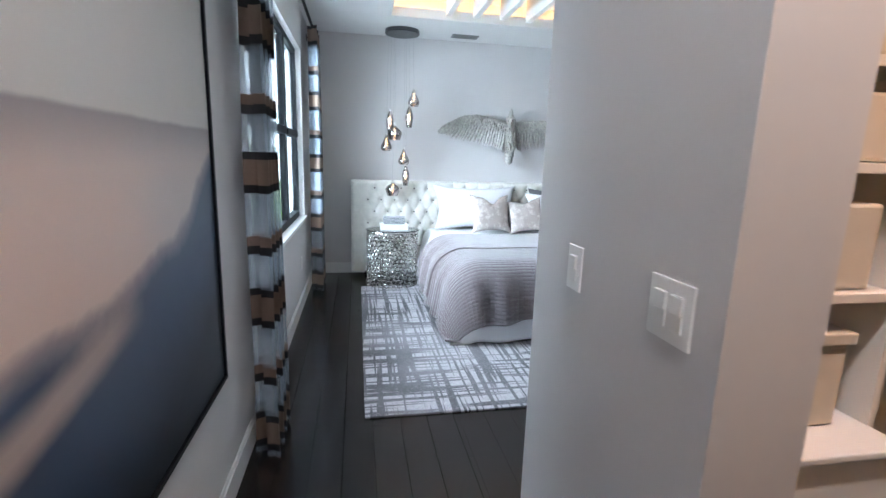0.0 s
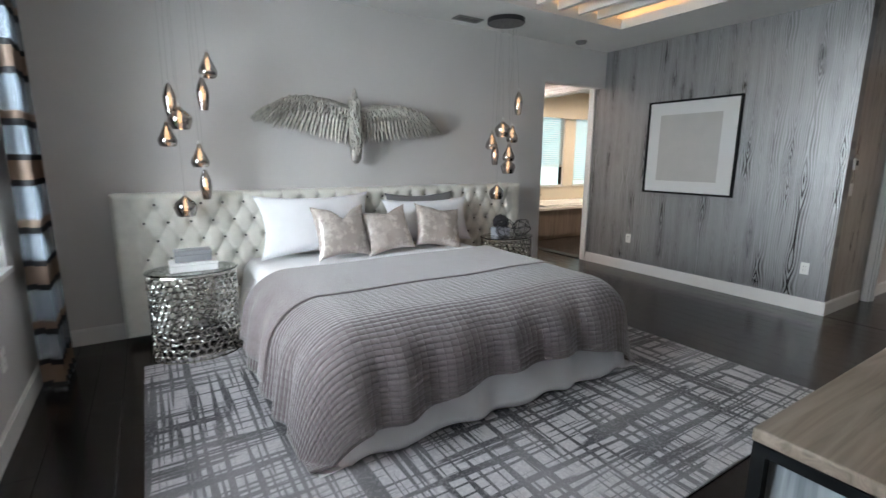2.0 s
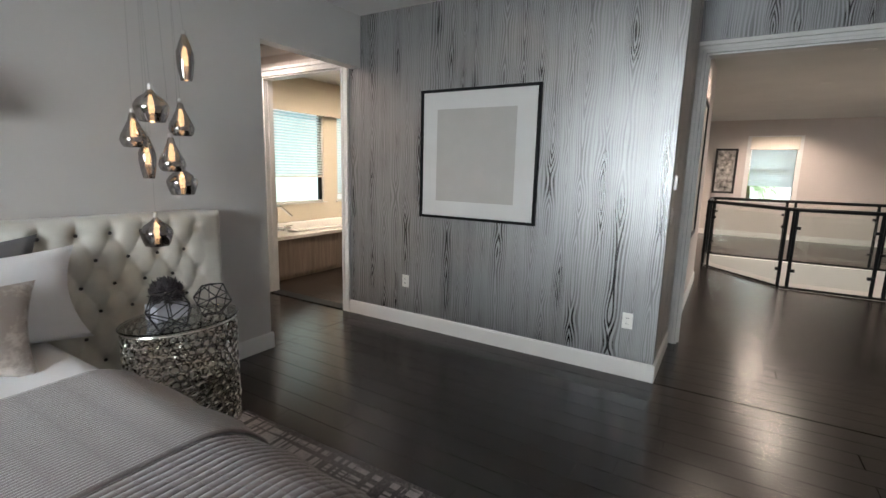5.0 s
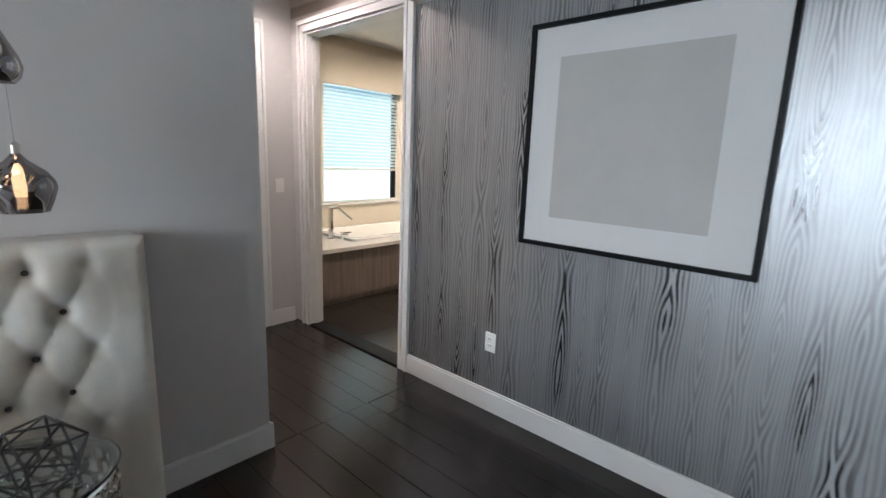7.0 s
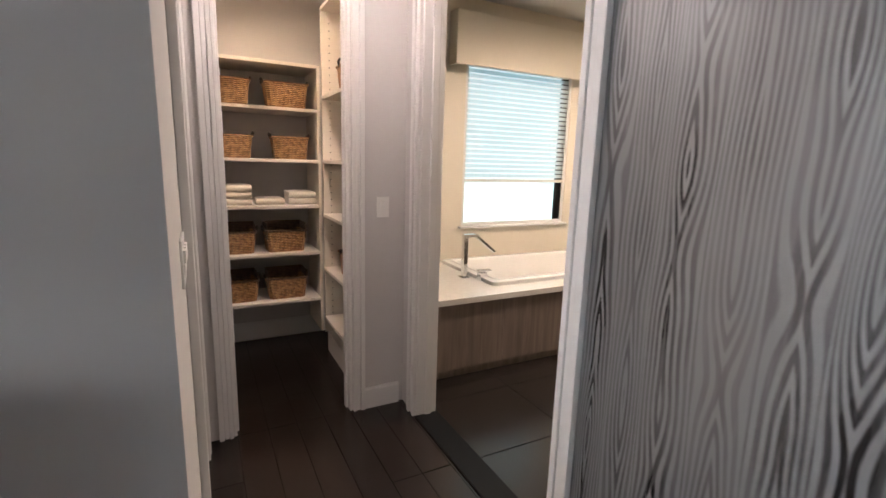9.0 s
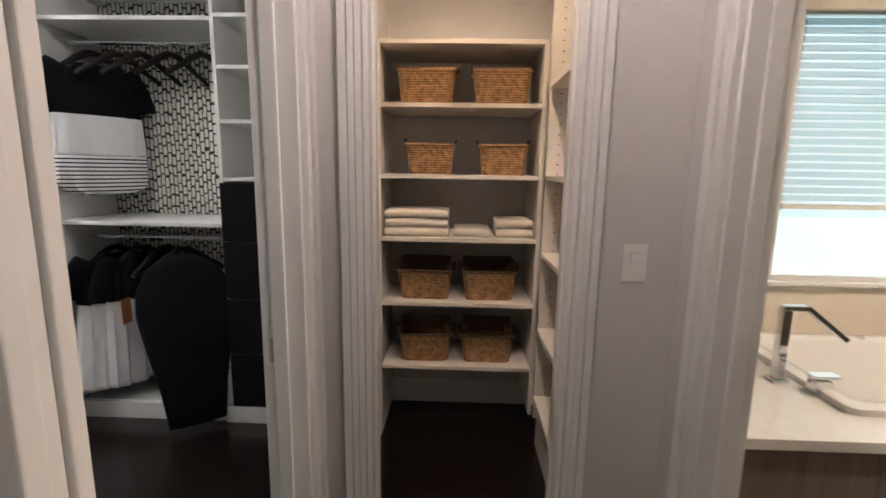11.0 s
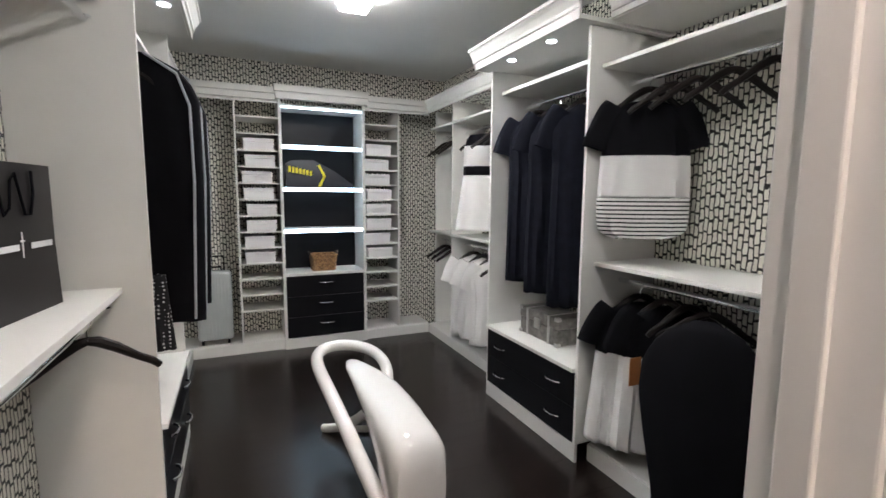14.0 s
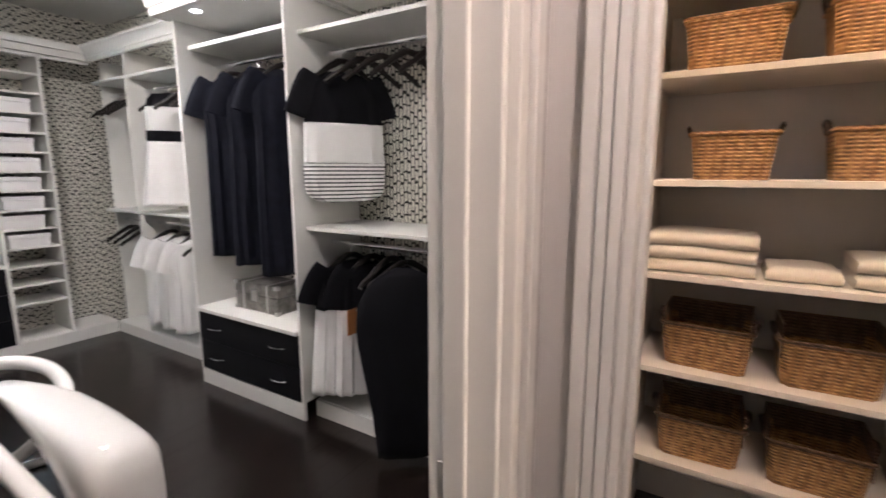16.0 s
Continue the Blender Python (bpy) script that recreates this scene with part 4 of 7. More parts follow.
def pendant_cluster(cx, cy, drops, label):
    t0 = thing("pendant_light", (cx, cy, H), label, "pendant light", "bedside pendant clusters")
    part("canopy", spun(bmesh.new(), ((0.0, -0.045), (0.185, -0.045), (0.19, -0.04), (0.19, -0.004), (0.0, -0.004)), (cx, cy, H), 48), CANOPY, t0, "round dark mirrored canopy", smooth=True)
    for x, y, z, kind in drops:
        prof = SHAPES[kind]
        sh = part("glass_shade", spun_open(prof, (x, y, z)), SMOKE, t0, "smoked mirror glass shade", smooth=True)
        part("bulb", spun(bmesh.new(), ((0.0, -0.040), (0.013, -0.040), (0.015, 0.0), (0.011, 0.035), (0.005, 0.05)), (x, y, z), 14), BULB, sh, "lit frosted glass bulb", smooth=True)
        part("socket", spun(bmesh.new(), ((0.0, 0.05), (0.011, 0.05), (0.012, prof[0][1] + 0.012), (0.004, prof[0][1] + 0.02)), (x, y, z), 12), STEEL, sh, smooth=True)
        part("cord", rod(bmesh.new(), (x, y, z + prof[0][1] + 0.01), (cx + (x - cx) * 0.9, cy + (y - cy) * 0.5, H - 0.04), 0.0007, 5), VENTGREY, t0)
    return t0


def spun_open(prof, c, seg=28):
    bm = bmesh.new()
    spun(bm, prof, c, seg)
    bmesh.ops.delete(bm, geom=[f for f in bm.faces if len(f.verts) > 4], context="FACES_ONLY")
    return bm


CANOPY = plain("dark_mirror", (0.10, 0.10, 0.11), 0.12, 0.9, var=0.02, bumps=0.0)
pendant_cluster(0.73, 5.45, ((0.859, 5.36, 2.10, "drop"), (0.805, 5.30, 1.885, "slim"), (0.595, 5.35, 1.835, "slim"), (0.645, 5.30, 1.71, "onion"), (0.56, 5.42, 1.60, "drop"), (0.76, 5.42, 1.45, "drop"), (0.785, 5.42, 1.23, "slim"), (0.631, 5.37, 1.078, "onion")), "cluster of lit smoked glass pendants under a round canopy")
pendant_cluster(3.62, 5.33, ((3.70, 5.19, 2.00, "slim"), (3.527, 5.218, 1.741, "onion"), (3.714, 5.288, 1.698, "drop"), (3.506, 5.367, 1.627, "drop"), (3.587, 5.411, 1.488, "slim"), (3.604, 5.204, 1.507, "drop"), (3.75, 5.382, 1.361, "onion"), (3.569, 5.342, 1.092, "onion")), "cluster of lit smoked glass pendants under a round canopy")

# winged wall sculpture
ANTIQUE = plain("antique_silver", (0.46, 0.44, 0.40), 0.5, 0.8, var=0.3, scale=40, bumps=0.4, bscale=160, bdist=0.004)


def feather(bm, root, tip, width, lift, y):
    root, tip = Vector(root), Vector(tip)
    ax = tip - root
    n = Vector((-ax.z, 0, ax.x)).normalized()
    prev = None
    for i in range(8):
        f = i / 7
        wd = width * (0.55 + 0.45 * math.sin(math.pi * min(1, f * 1.1))) * (1 if f < 0.8 else max(0.12, 1 - ((f - 0.8) / 0.2) ** 2))
        c = root + ax * f
        yy = y - lift * math.sin(math.pi * f) * 0.6
        row = [bm.verts.new((c.x + n.x * wd * s, yy + (0.006 if s else -0.004), c.z + n.z * wd * s)) for s in (-1, 0, 1)]
        if prev:
            for k in (0, 1):
                bm.faces.new((prev[k], prev[k + 1], row[k + 1], row[k]))
        prev = row


bm = bmesh.new()
ex, ez, ey = 2.09, 1.70, 5.66


def lead(sgn, f):
    """Leading edge of a wing, from shoulder to tip."""
    k = [0.0, 0.25, 0.5, 0.75, 1.0]
    dz = (0.205, 0.255, 0.278, 0.255, 0.19) if sgn < 0 else (0.20, 0.235, 0.245, 0.205, 0.115)
    return ex + sgn * float(np.interp(f, k, [0.05, 0.24, 0.44, 0.62, 0.74])) * (1 if sgn < 0 else 1.10), ez + float(np.interp(f, k, dz)) - 0.02


for sgn in (-1, 1):
    for layer, (cnt, L, wd, yy) in enumerate(((26, 1.0, 0.024, 0.0), (26, 0.70, 0.023, -0.020), (26, 0.42, 0.021, -0.038))):
        for i in range(cnt):
            f = i / (cnt - 1)
            rxp, rz = lead(sgn, f)
            ang = radians(-84 + 48 * f ** 1.7 + rnd.uniform(-1.5, 1.5))
            ln = L * (0.33 - 0.13 * f ** 3 + rnd.uniform(-0.012, 0.012))
            feather(bm, (rxp, 0, rz), (rxp + sgn * ln * math.cos(ang), 0, rz + ln * math.sin(ang)), wd, 0.02, ey + yy)
    edge = [lead(sgn, q / 12) for q in range(13)]
    tube(bm, [(px, ey - 0.035, pz - 0.012) for px, pz in edge], [0.036 - 0.020 * q / 12 for q in range(13)], 8)
    for i in range(200):
        f, g = rnd.random(), rnd.random()
        x0, z0 = lead(sgn, f * 0.97)
        feather(bm, (x0, 0, z0 - g * 0.10 + 0.02), (x0 + sgn * (0.008 + 0.03 * f), 0, z0 - g * 0.10 - 0.028), 0.013, 0.01, ey - 0.052 - 0.004 * (i % 3))
body = ((0.0, 0.37), (0.010, 0.355), (0.026, 0.31), (0.038, 0.24), (0.046, 0.16), (0.060, 0.05), (0.058, -0.06), (0.045, -0.14), (0.052, -0.22), (0.048, -0.275), (0.02, -0.31), (0.0, -0.315))
spun(bm, [(r, z) for r, z in body[::-1]], (ex, ey - 0.05, ez), 16, 0.8)
for i in range(160):
    z0, th = rnd.uniform(-0.2, 0.28), rnd.uniform(math.pi, 2 * math.pi)
    feather(bm, (ex + 0.055 * math.cos(th), 0, ez + z0), (ex + 0.05 * math.cos(th), 0, ez + z0 - 0.05), 0.011, 0.006, ey - 0.05 + 0.05 * math.sin(th))
rod(bm, (ex, ey, ez), (ex, HY, ez), 0.02)
ob = solid("wall_sculpture", bm, ANTIQUE, "antique silver spread-wing bird wall sculpture above the bed", "sculpture", smooth=True)
md = ob.modifiers.new("thick", "SOLIDIFY")
md.thickness = 0.004

# framed art on the silver wall
MATBOARD = plain("mat_board", (0.66, 0.66, 0.65), 0.8, var=0.015, bumps=0.15, bscale=400, coat=0.6)
ARTGREY = plain("art_grey", (0.46, 0.45, 0.43), 0.7, var=0.03, bumps=0.3, bscale=60, coat=0.6)
art = thing("framed_art", (SX, 4.505, 1.046), "square pale grey print in white mat and thin black frame", "picture")
ay0, ay1, az0, az1 = 3.97, 5.04, 1.046, 2.116
part("frame", boxes((SX - 0.035, SX - 0.002, ay0, ay1, az0, az0 + 0.022), (SX - 0.035, SX - 0.002, ay0, ay1, az1 - 0.022, az1), (SX - 0.035, SX - 0.002, ay0, ay0 + 0.022, az0 + 0.022, az1 - 0.022), (SX - 0.035, SX - 0.002, ay1 - 0.022, ay1, az0 + 0.022, az1 - 0.022)), BLACKFRAME, art)
part("mat_board", box(SX - 0.018, SX - 0.004, ay0 + 0.02, ay1 - 0.02, az0 + 0.02, az1 - 0.02), MATBOARD, art, "white mat")
part("print", box(SX - 0.0195, SX - 0.017, ay0 + 0.19, ay1 - 0.16, az0 + 0.15, az1 - 0.16), ARTGREY, art, "plain warm grey print")


# dark abstract in the corridor
def abstract():
    m, t, b = nodes("abstract_paint")
    s = t.nodes.new("ShaderNodeSeparateXYZ")
    t.links.new(coords(t), s.inputs[0])
    y, z = s.outputs[1], s.outputs[2]
    n = N(t, "TexNoise", Scale=2.2, Detail=7.0, Roughness=0.6, Distortion=0.5)
    t.links.new(coords(t), n.inputs["Vector"])
    wob = mathn(t, "SUBTRACT", n.outputs[0], 0.5)
    rise = mathn(t, "MAXIMUM", mathn(t, "ADD", y, 0.1), 0.0)
    shore = mathn(t, "ADD", mathn(t, "SUBTRACT", mathn(t, "ADD", mathn(t, "MULTIPLY", mathn(t, "MULTIPLY", rise, rise), 0.45), -0.26), z), mathn(t, "MULTIPLY", wob, 0.17))
    sea = ramp(t, shore, [(0.0, grey(0)), (0.03, grey(0.6)), (0.08, grey(1))])
    deep = ramp(t, shore, [(0.06, (0.035, 0.060, 0.105)), (0.25, (0.030, 0.048, 0.084)), (0.50, (0.010, 0.014, 0.020))])
    band = mathn(t, "ABSOLUTE", mathn(t, "ADD", mathn(t, "SUBTRACT", z, mathn(t, "ADD", mathn(t, "MULTIPLY", y, 0.22), -0.345)), mathn(t, "MULTIPLY", wob, 0.06)))
    wisp = mathn(t, "MULTIPLY", ramp(t, band, [(0.012, grey(1)), (0.06, grey(0))]), ramp(t, y, [(0.0, grey(0.85)), (0.16, grey(0))]))
    upper = ramp(t, mathn(t, "ADD", z, mathn(t, "MULTIPLY", wob, 0.03)), [(0.0, (0.46, 0.39, 0.35)), (0.03, (0.42, 0.36, 0.33)), (0.108, (0.26, 0.235, 0.23)), (0.118, (0.50, 0.48, 0.44)), (0.6, (0.44, 0.42, 0.39))])
    c = mixc(t, sea, upper, deep)
    t.links.new(mixc(t, wisp, c, (0.34, 0.29, 0.26)), b.inputs["Base Color"])
    b.inputs["Roughness"].default_value = 0.35
    b.inputs["Specular IOR Level"].default_value = 0.3
    bump(t, b, n.outputs[0], 0.08, 0.01)
    return m


pa = thing("corridor_painting", (WX, 0.95, 1.40), "large abstract painting in beige and dark navy, thin black frame", "painting")
part("canvas", box(WX + 0.002, WX + 0.032, 0.06, 1.69, 0.61, 2.35), abstract(), pa)
part("frame", boxes((WX + 0.002, WX + 0.042, 1.69, 1.705, 0.595, 2.365), (WX + 0.002, WX + 0.042, 0.045, 0.06, 0.595, 2.365), (WX + 0.002, WX + 0.042, 0.06, 1.69, 0.595, 0.61), (WX + 0.002, WX + 0.042, 0.06, 1.69, 2.35, 2.365)), BLACKFRAME, pa)


# curtains
def band_mat():
    m, t, b = nodes("banded_sheer")
    v = coords(t)
    s = t.nodes.new("ShaderNodeSeparateXYZ")
    t.links.new(v, s.inputs[0])
    ph = mathn(t, "FRACT", mathn(t, "DIVIDE", mathn(t, "ADD", s.outputs[2], -0.03), 0.61))
    blk, met, shr = (0.006, 0.006, 0.008), (0.24, 0.17, 0.13), (0.46, 0.55, 0.64)
    c = ramp(t, ph, [(0.0, blk), (0.055, met), (0.235, blk), (0.29, shr), (0.55, blk), (0.61, met), (0.68, shr)], "CONSTANT")
    mt = ramp(t, ph, [(0.0, grey(0)), (0.055, grey(0.5)), (0.235, grey(0)), (0.61, grey(0.5)), (0.68, grey(0))], "CONSTANT")
    op = ramp(t, ph, [(0.0, grey(1)), (0.29, grey(0.36)), (0.55, grey(1)), (0.68, grey(0.36))], "CONSTANT")
    t.links.new(c, b.inputs["Base Color"])
    t.links.new(mt, b.inputs["Metallic"])
    t.links.new(op, b.inputs["Alpha"])
    b.inputs["Roughness"].default_value = 0.4
    n = N(t, "TexNoise", Scale=90.0, Detail=2.0)
    t.links.new(v, n.inputs["Vector"])
    bump(t, b, n.outputs[0], 0.3, 0.003)
    return m


BANDS = band_mat()


def curtain(y0, y1, z0, z1, folds, label):
    t0 = thing("curtain", (WX + 0.09, (y0 + y1) / 2, z0), label, "curtain", "window curtains")
    bm = bmesh.new()

    def fn(u, v):
        spread = 1 - 0.12 * math.sin(math.pi * v)
        yy = (y0 + y1) / 2 + (u - 0.5) * (y1 - y0) * spread
        return (WX + 0.105 + 0.062 * math.sin(u * folds * 2 * math.pi) * (1 - 0.25 * v) + 0.012 * noise.noise((u * 5, v * 3, y0)), yy + 0.02 * math.cos(u * folds * 4 * math.pi), z0 + (z1 - z0) * v)
    sheet(bm, fn, folds * 20, 60)
    ob = part("cloth", bm, BANDS, t0, "sheer cloth with black and metallic bands", smooth=True)
    return t0


curtain(4.86, 5.36, 0.015, 2.66, 5, "banded black, silver and sheer curtain hanging to the floor")
curtain(2.02, 2.45, 0.015, 2.66, 4, "banded black, bronze and sheer curtain hanging to the floor")
cr = thing("curtain_rod", (WX + 0.09, 3.65, 2.68), "black metal curtain rod on brackets", "curtain rod")
part("rod", rod(bmesh.new(), (WX + 0.10, 1.85, 2.68), (WX + 0.10, 5.50, 2.68), 0.013, 12), BLACKFRAME, cr, smooth=True)
for y in (1.85, 5.50):
    part("finial", spun(bmesh.new(), ((0.0, -0.025), (0.022, -0.012), (0.025, 0.0), (0.02, 0.016), (0.0, 0.025)), (WX + 0.10, y, 2.68), 14), BLACKFRAME, cr, smooth=True)
for y in (1.92, 3.65, 5.42):
    part("bracket", boxes((WX + 0.001, WX + 0.11, y - 0.008, y + 0.008, 2.655, 2.668), (WX + 0.001, WX + 0.008, y - 0.015, y + 0.015, 2.63, 2.70)), BLACKFRAME, cr)

# dresser
TOPWOOD = wood("weathered_oak", (0.15, 0.12, 0.09), (0.30, 0.245, 0.195), "x", 0.55)
WASH = wood("grey_washed_oak", (0.12, 0.14, 0.155), (0.30, 0.33, 0.35), "z", 0.6)
dr = thing("dresser", (2.585, 1.585, 0), "weathered oak dresser with grey-washed doors in black metal frame", "dresser")
part("top", box(1.59, 3.58, 1.325, 1.87, 0.765, 0.80, bevel=0.006), TOPWOOD, dr, "weathered oak top")
part("carcass", box(1.625, 3.545, 1.325, 1.825, 0.13, 0.762), WASH, dr)
part("metal_frame", boxes((1.592, 1.622, 1.835, 1.865, 0.0, 0.763), (3.548, 3.578, 1.835, 1.865, 0.0, 0.763), (1.592, 1.622, 1.33, 1.36, 0.0, 0.763), (3.548, 3.578, 1.33, 1.36, 0.0, 0.763), (1.622, 3.548, 1.835, 1.865, 0.10, 0.128), (1.592, 1.622, 1.36, 1.835, 0.10, 0.128), (1.592, 1.622, 1.36, 1.835, 0.735, 0.763)), BLACKFRAME, dr, "black metal frame")
for i in range(4):
    a = 1.63 + i * 0.478
    d = part("door", box(a, a + 0.47, 1.826, 1.846, 0.14, 0.755, bevel=0.003), WASH, dr, "grey-washed wooden door")
    hx = a + (0.40 if i % 2 == 0 else 0.07)
    part("handle", boxes((hx - 0.05, hx + 0.05, 1.846, 1.866, 0.66, 0.69), bevel=0.003), BLACKFRAME, d, "black bar pull")
tv = thing("media_box", (3.35, 1.50, 0.80), "small dark box on the dresser", "box")
part("body", box(3.28, 3.46, 1.42, 1.58, 0.801, 0.84, bevel=0.004), BLACKWOOD, tv)
part("lid", box(3.278, 3.462, 1.418, 1.582, 0.842, 0.865, bevel=0.004), plain("dark_lid", (0.05, 0.035, 0.03), 0.4), tv)

# ---- wicker, towels ----
def wicker(name, lo, hi):
    m, t, b = nodes(name)
    v = coords(t)
    s = t.nodes.new("ShaderNodeSeparateXYZ")
    t.links.new(v, s.inputs[0])
    hor = mathn(t, "SINE", mathn(t, "MULTIPLY", s.outputs[2], 520.0))
    par = mathn(t, "SINE", mathn(t, "MULTIPLY", mathn(t, "ADD", s.outputs[0], s.outputs[1]), 230.0))
    w = mathn(t, "ADD", mathn(t, "MULTIPLY", hor, 0.55), mathn(t, "MULTIPLY", mathn(t, "MULTIPLY", hor, par), 0.45))
    n = N(t, "TexNoise", Scale=40.0, Detail=4.0)
    t.links.new(v, n.inputs["Vector"])
    f = mathn(t, "ADD", mathn(t, "MULTIPLY", w, 0.28), n.outputs[0])
    t.links.new(ramp(t, f, [(0.25, tuple(k * 0.45 for k in lo)), (0.45, lo), (0.75, hi)]), b.inputs["Base Color"])
    b.inputs["Roughness"].default_value = 0.6
    bump(t, b, w, 0.8, 0.006)
    return m


WICKER = wicker("honey_wicker", (0.30, 0.15, 0.06), (0.52, 0.30, 0.13))
DARKWICKER = wicker("dark_wicker", (0.09, 0.05, 0.03), (0.17, 0.10, 0.06))
LEATHER = plain("dark_leather", (0.03, 0.018, 0.012), 0.5)
TOWEL = plain("cream_towel", (0.74, 0.68, 0.58), 0.95, var=0.04, bumps=0.6, bscale=500, bdist=0.003, sheen=0.4)


def basket(x, y, z, w, d, h, label, group, dark_top=False, turn=0):
    t0 = thing("wicker_basket", (0, 0, 0), label, "basket", group)
    bm = bmesh.new()
    k, th = 0.88, 0.012
    lv = [(k, 0.0), (k + 0.04, h * 0.33), (k + 0.08, h * 0.66), (1.0, h)]
    rings = []
    for s, zz in lv + [(1.0 - 2 * th / w, h), (k + 0.06 - 2 * th / w, 0.03)]:
        a, b = w / 2 * s, d / 2 * s
        c = 0.02
        rings.append([bm.verts.new((px, py, zz)) for px, py in ((-a + c, -b), (a - c, -b), (a, -b + c), (a, b - c), (a - c, b), (-a + c, b), (-a, b - c), (-a, -b + c))])
    for p, q in zip(rings, rings[1:]):
        for i in range(8):
            bm.faces.new((p[i], p[(i + 1) % 8], q[(i + 1) % 8], q[i]))
    bm.faces.new(rings[0][::-1])
    bm.faces.new(rings[-1])
    part("body", bm, WICKER, t0, smooth=True)
    pts = [(-w / 2, -d / 2, h), (w / 2, -d / 2, h), (w / 2, d / 2, h), (-w / 2, d / 2, h)]
    ring = []
    for i in range(4):
        p, q = Vector(pts[i]), Vector(pts[(i + 1) % 4])
        ring += [p + (q - p) * f for f in (0.04, 0.35, 0.65, 0.96)]
    part("rim", tube(bmesh.new(), ring, 0.008, 6, True), DARKWICKER if dark_top else WICKER, t0, smooth=True)
    for s in (-1, 1):
        hp = [(s * (w / 2 + 0.004), -d * 0.18, h - 0.005), (s * (w / 2 + 0.012), -d * 0.16, h + 0.022), (s * (w / 2 + 0.014), 0, h + 0.03), (s * (w / 2 + 0.012), d * 0.16, h + 0.022), (s * (w / 2 + 0.004), d * 0.18, h - 0.005)]
        part("handle", tube(bmesh.new(), hp, 0.008, 6), LEATHER, t0, "dark wrapped handle", smooth=True)
    if dark_top:
        a, b = w / 2 - 0.004, d / 2 - 0.004
        part("liner", boxes((-a, -a + 0.006, -b, b, h * 0.62, h + 0.055), (a - 0.006, a, -b, b, h * 0.62, h + 0.055), (-a, a, b - 0.006, b, h * 0.62, h + 0.055)), DARKWICKER, t0, "dark woven raised back and sides")
    t0.matrix_basis = pose(x, y, z, 0, 0, turn)
    return t0


# ---- linen closet ----
lu = thing("linen_shelving", (5.02, 8.53, 0), "cream laminate shelving unit in the linen closet", "shelving")
SZ = (0.42, 0.775, 1.12, 1.443, 1.793, 2.09)
for x in (4.602, 5.42):
    part("side_panel", box(x, x + 0.018, 8.325, 8.736, 0.15, 2.088), LINENCAB, lu)
for z in SZ:
    part("shelf", box(4.622, 5.418, 8.32, 8.736, z - 0.022, z, bevel=0.002), LINENCAB, lu)
lr = thing("side_shelving", (5.60, 7.95, 0), "cream laminate side shelves with peg holes", "shelving")
for y in (7.60, 8.29):
    part("side_panel", box(5.445, 5.776, y, y + 0.018, 0.15, 2.46), LINENCAB, lr)
for z in (0.28, 0.66, 1.06, 1.445, 1.88, 2.46):
    part("shelf", box(5.44, 5.776, 7.62, 8.288, z - 0.022, z, bevel=0.002), LINENCAB, lr)
bm = bmesh.new()
for y in (8.285,):
    for xx in (5.50, 5.70):
        for i in range(44):
            rod(bm, (xx, y - 0.0005, 0.3 + i * 0.048), (xx, y + 0.006, 0.3 + i * 0.048), 0.0035, 5)
tagged(part("peg_holes", bm, BLACKFRAME, lr), kind="stuff")
part("plinth", box(5.46, 5.776, 7.62, 8.288, 0.0, 0.15), TRIM, lr)
rnd = random.Random(21)
for z in (1.793, 1.443):
    for i, xx in enumerate((4.845, 5.225)):
        s = 1.0 if z > 1.6 else 0.86
        basket(xx + (0.02 if z < 1.6 else 0), 8.47, z + 0.001, 0.285 * s, 0.20, 0.165 if z > 1.6 else 0.15, "honey wicker basket with dark handles on a shelf", "linen closet baskets", turn=rnd.uniform(-3, 3))
for z in (0.775, 0.42):
    for i, xx in enumerate((4.845, 5.19)):
        basket(xx, 8.47, z + 0.001, 0.285, 0.20, 0.155, "honey wicker basket with dark woven rim on a shelf", "linen closet baskets", True, rnd.uniform(-4, 4))
basket(5.60, 7.92, 1.882, 0.22, 0.30, 0.16, "honey wicker basket on the side shelf", "linen closet baskets")
basket(5.60, 7.92, 0.662, 0.22, 0.30, 0.16, "honey wicker basket on the side shelf", "linen closet baskets")


def towel(x, y, z, w, d, n, label):
    t0 = thing("towel_stack", (x, y, z), label, "towels", "linen closet towels")
    h = 0.048
    for i in range(n):
        bm = bmesh.new()
        prof = []
        for q in range(9):
            a = math.pi / 2 + math.pi * q / 8
            prof.append((-d / 2 + h / 2 + h / 2 * math.cos(a), h / 2 + h / 2 * math.sin(a)))
        outer = [(d / 2, h)] + prof + [(d / 2, 0)]
        cuts = []
        for s in range(7):
            f = s / 6 - 0.5
            cuts.append([bm.verts.new((x + f * w + 0.004 * rnd.uniform(-1, 1), y + yy + 0.006 * math.sin(f * 7 + i), z + 0.002 + i * h * 0.98 + zz * (0.97 if abs(f) < 0.4 else 0.86) + 0.004 * noise.noise((f * 4, yy * 9, i)))) for yy, zz in outer])
        for p, q in zip(cuts, cuts[1:]):
            for k2 in range(len(p)):
                bm.faces.new((p[k2], p[(k2 + 1) % len(p)], q[(k2 + 1) % len(p)], q[k2]))
        bm.faces.new(cuts[0])
        bm.faces.new(cuts[-1][::-1])
        part("towel", bm, TOWEL, t0, smooth=True)


towel(4.80, 8.47, 1.12, 0.33, 0.24, 3, "stack of three folded cream towels")
towel(5.09, 8.47, 1.12, 0.19, 0.20, 1, "single folded cream face towel")
towel(5.31, 8.47, 1.12, 0.19, 0.22, 2, "stack of two folded cream towels")
towel(5.62, 7.95, 1.445, 0.20, 0.24, 1, "folded cream towel on the side shelf")


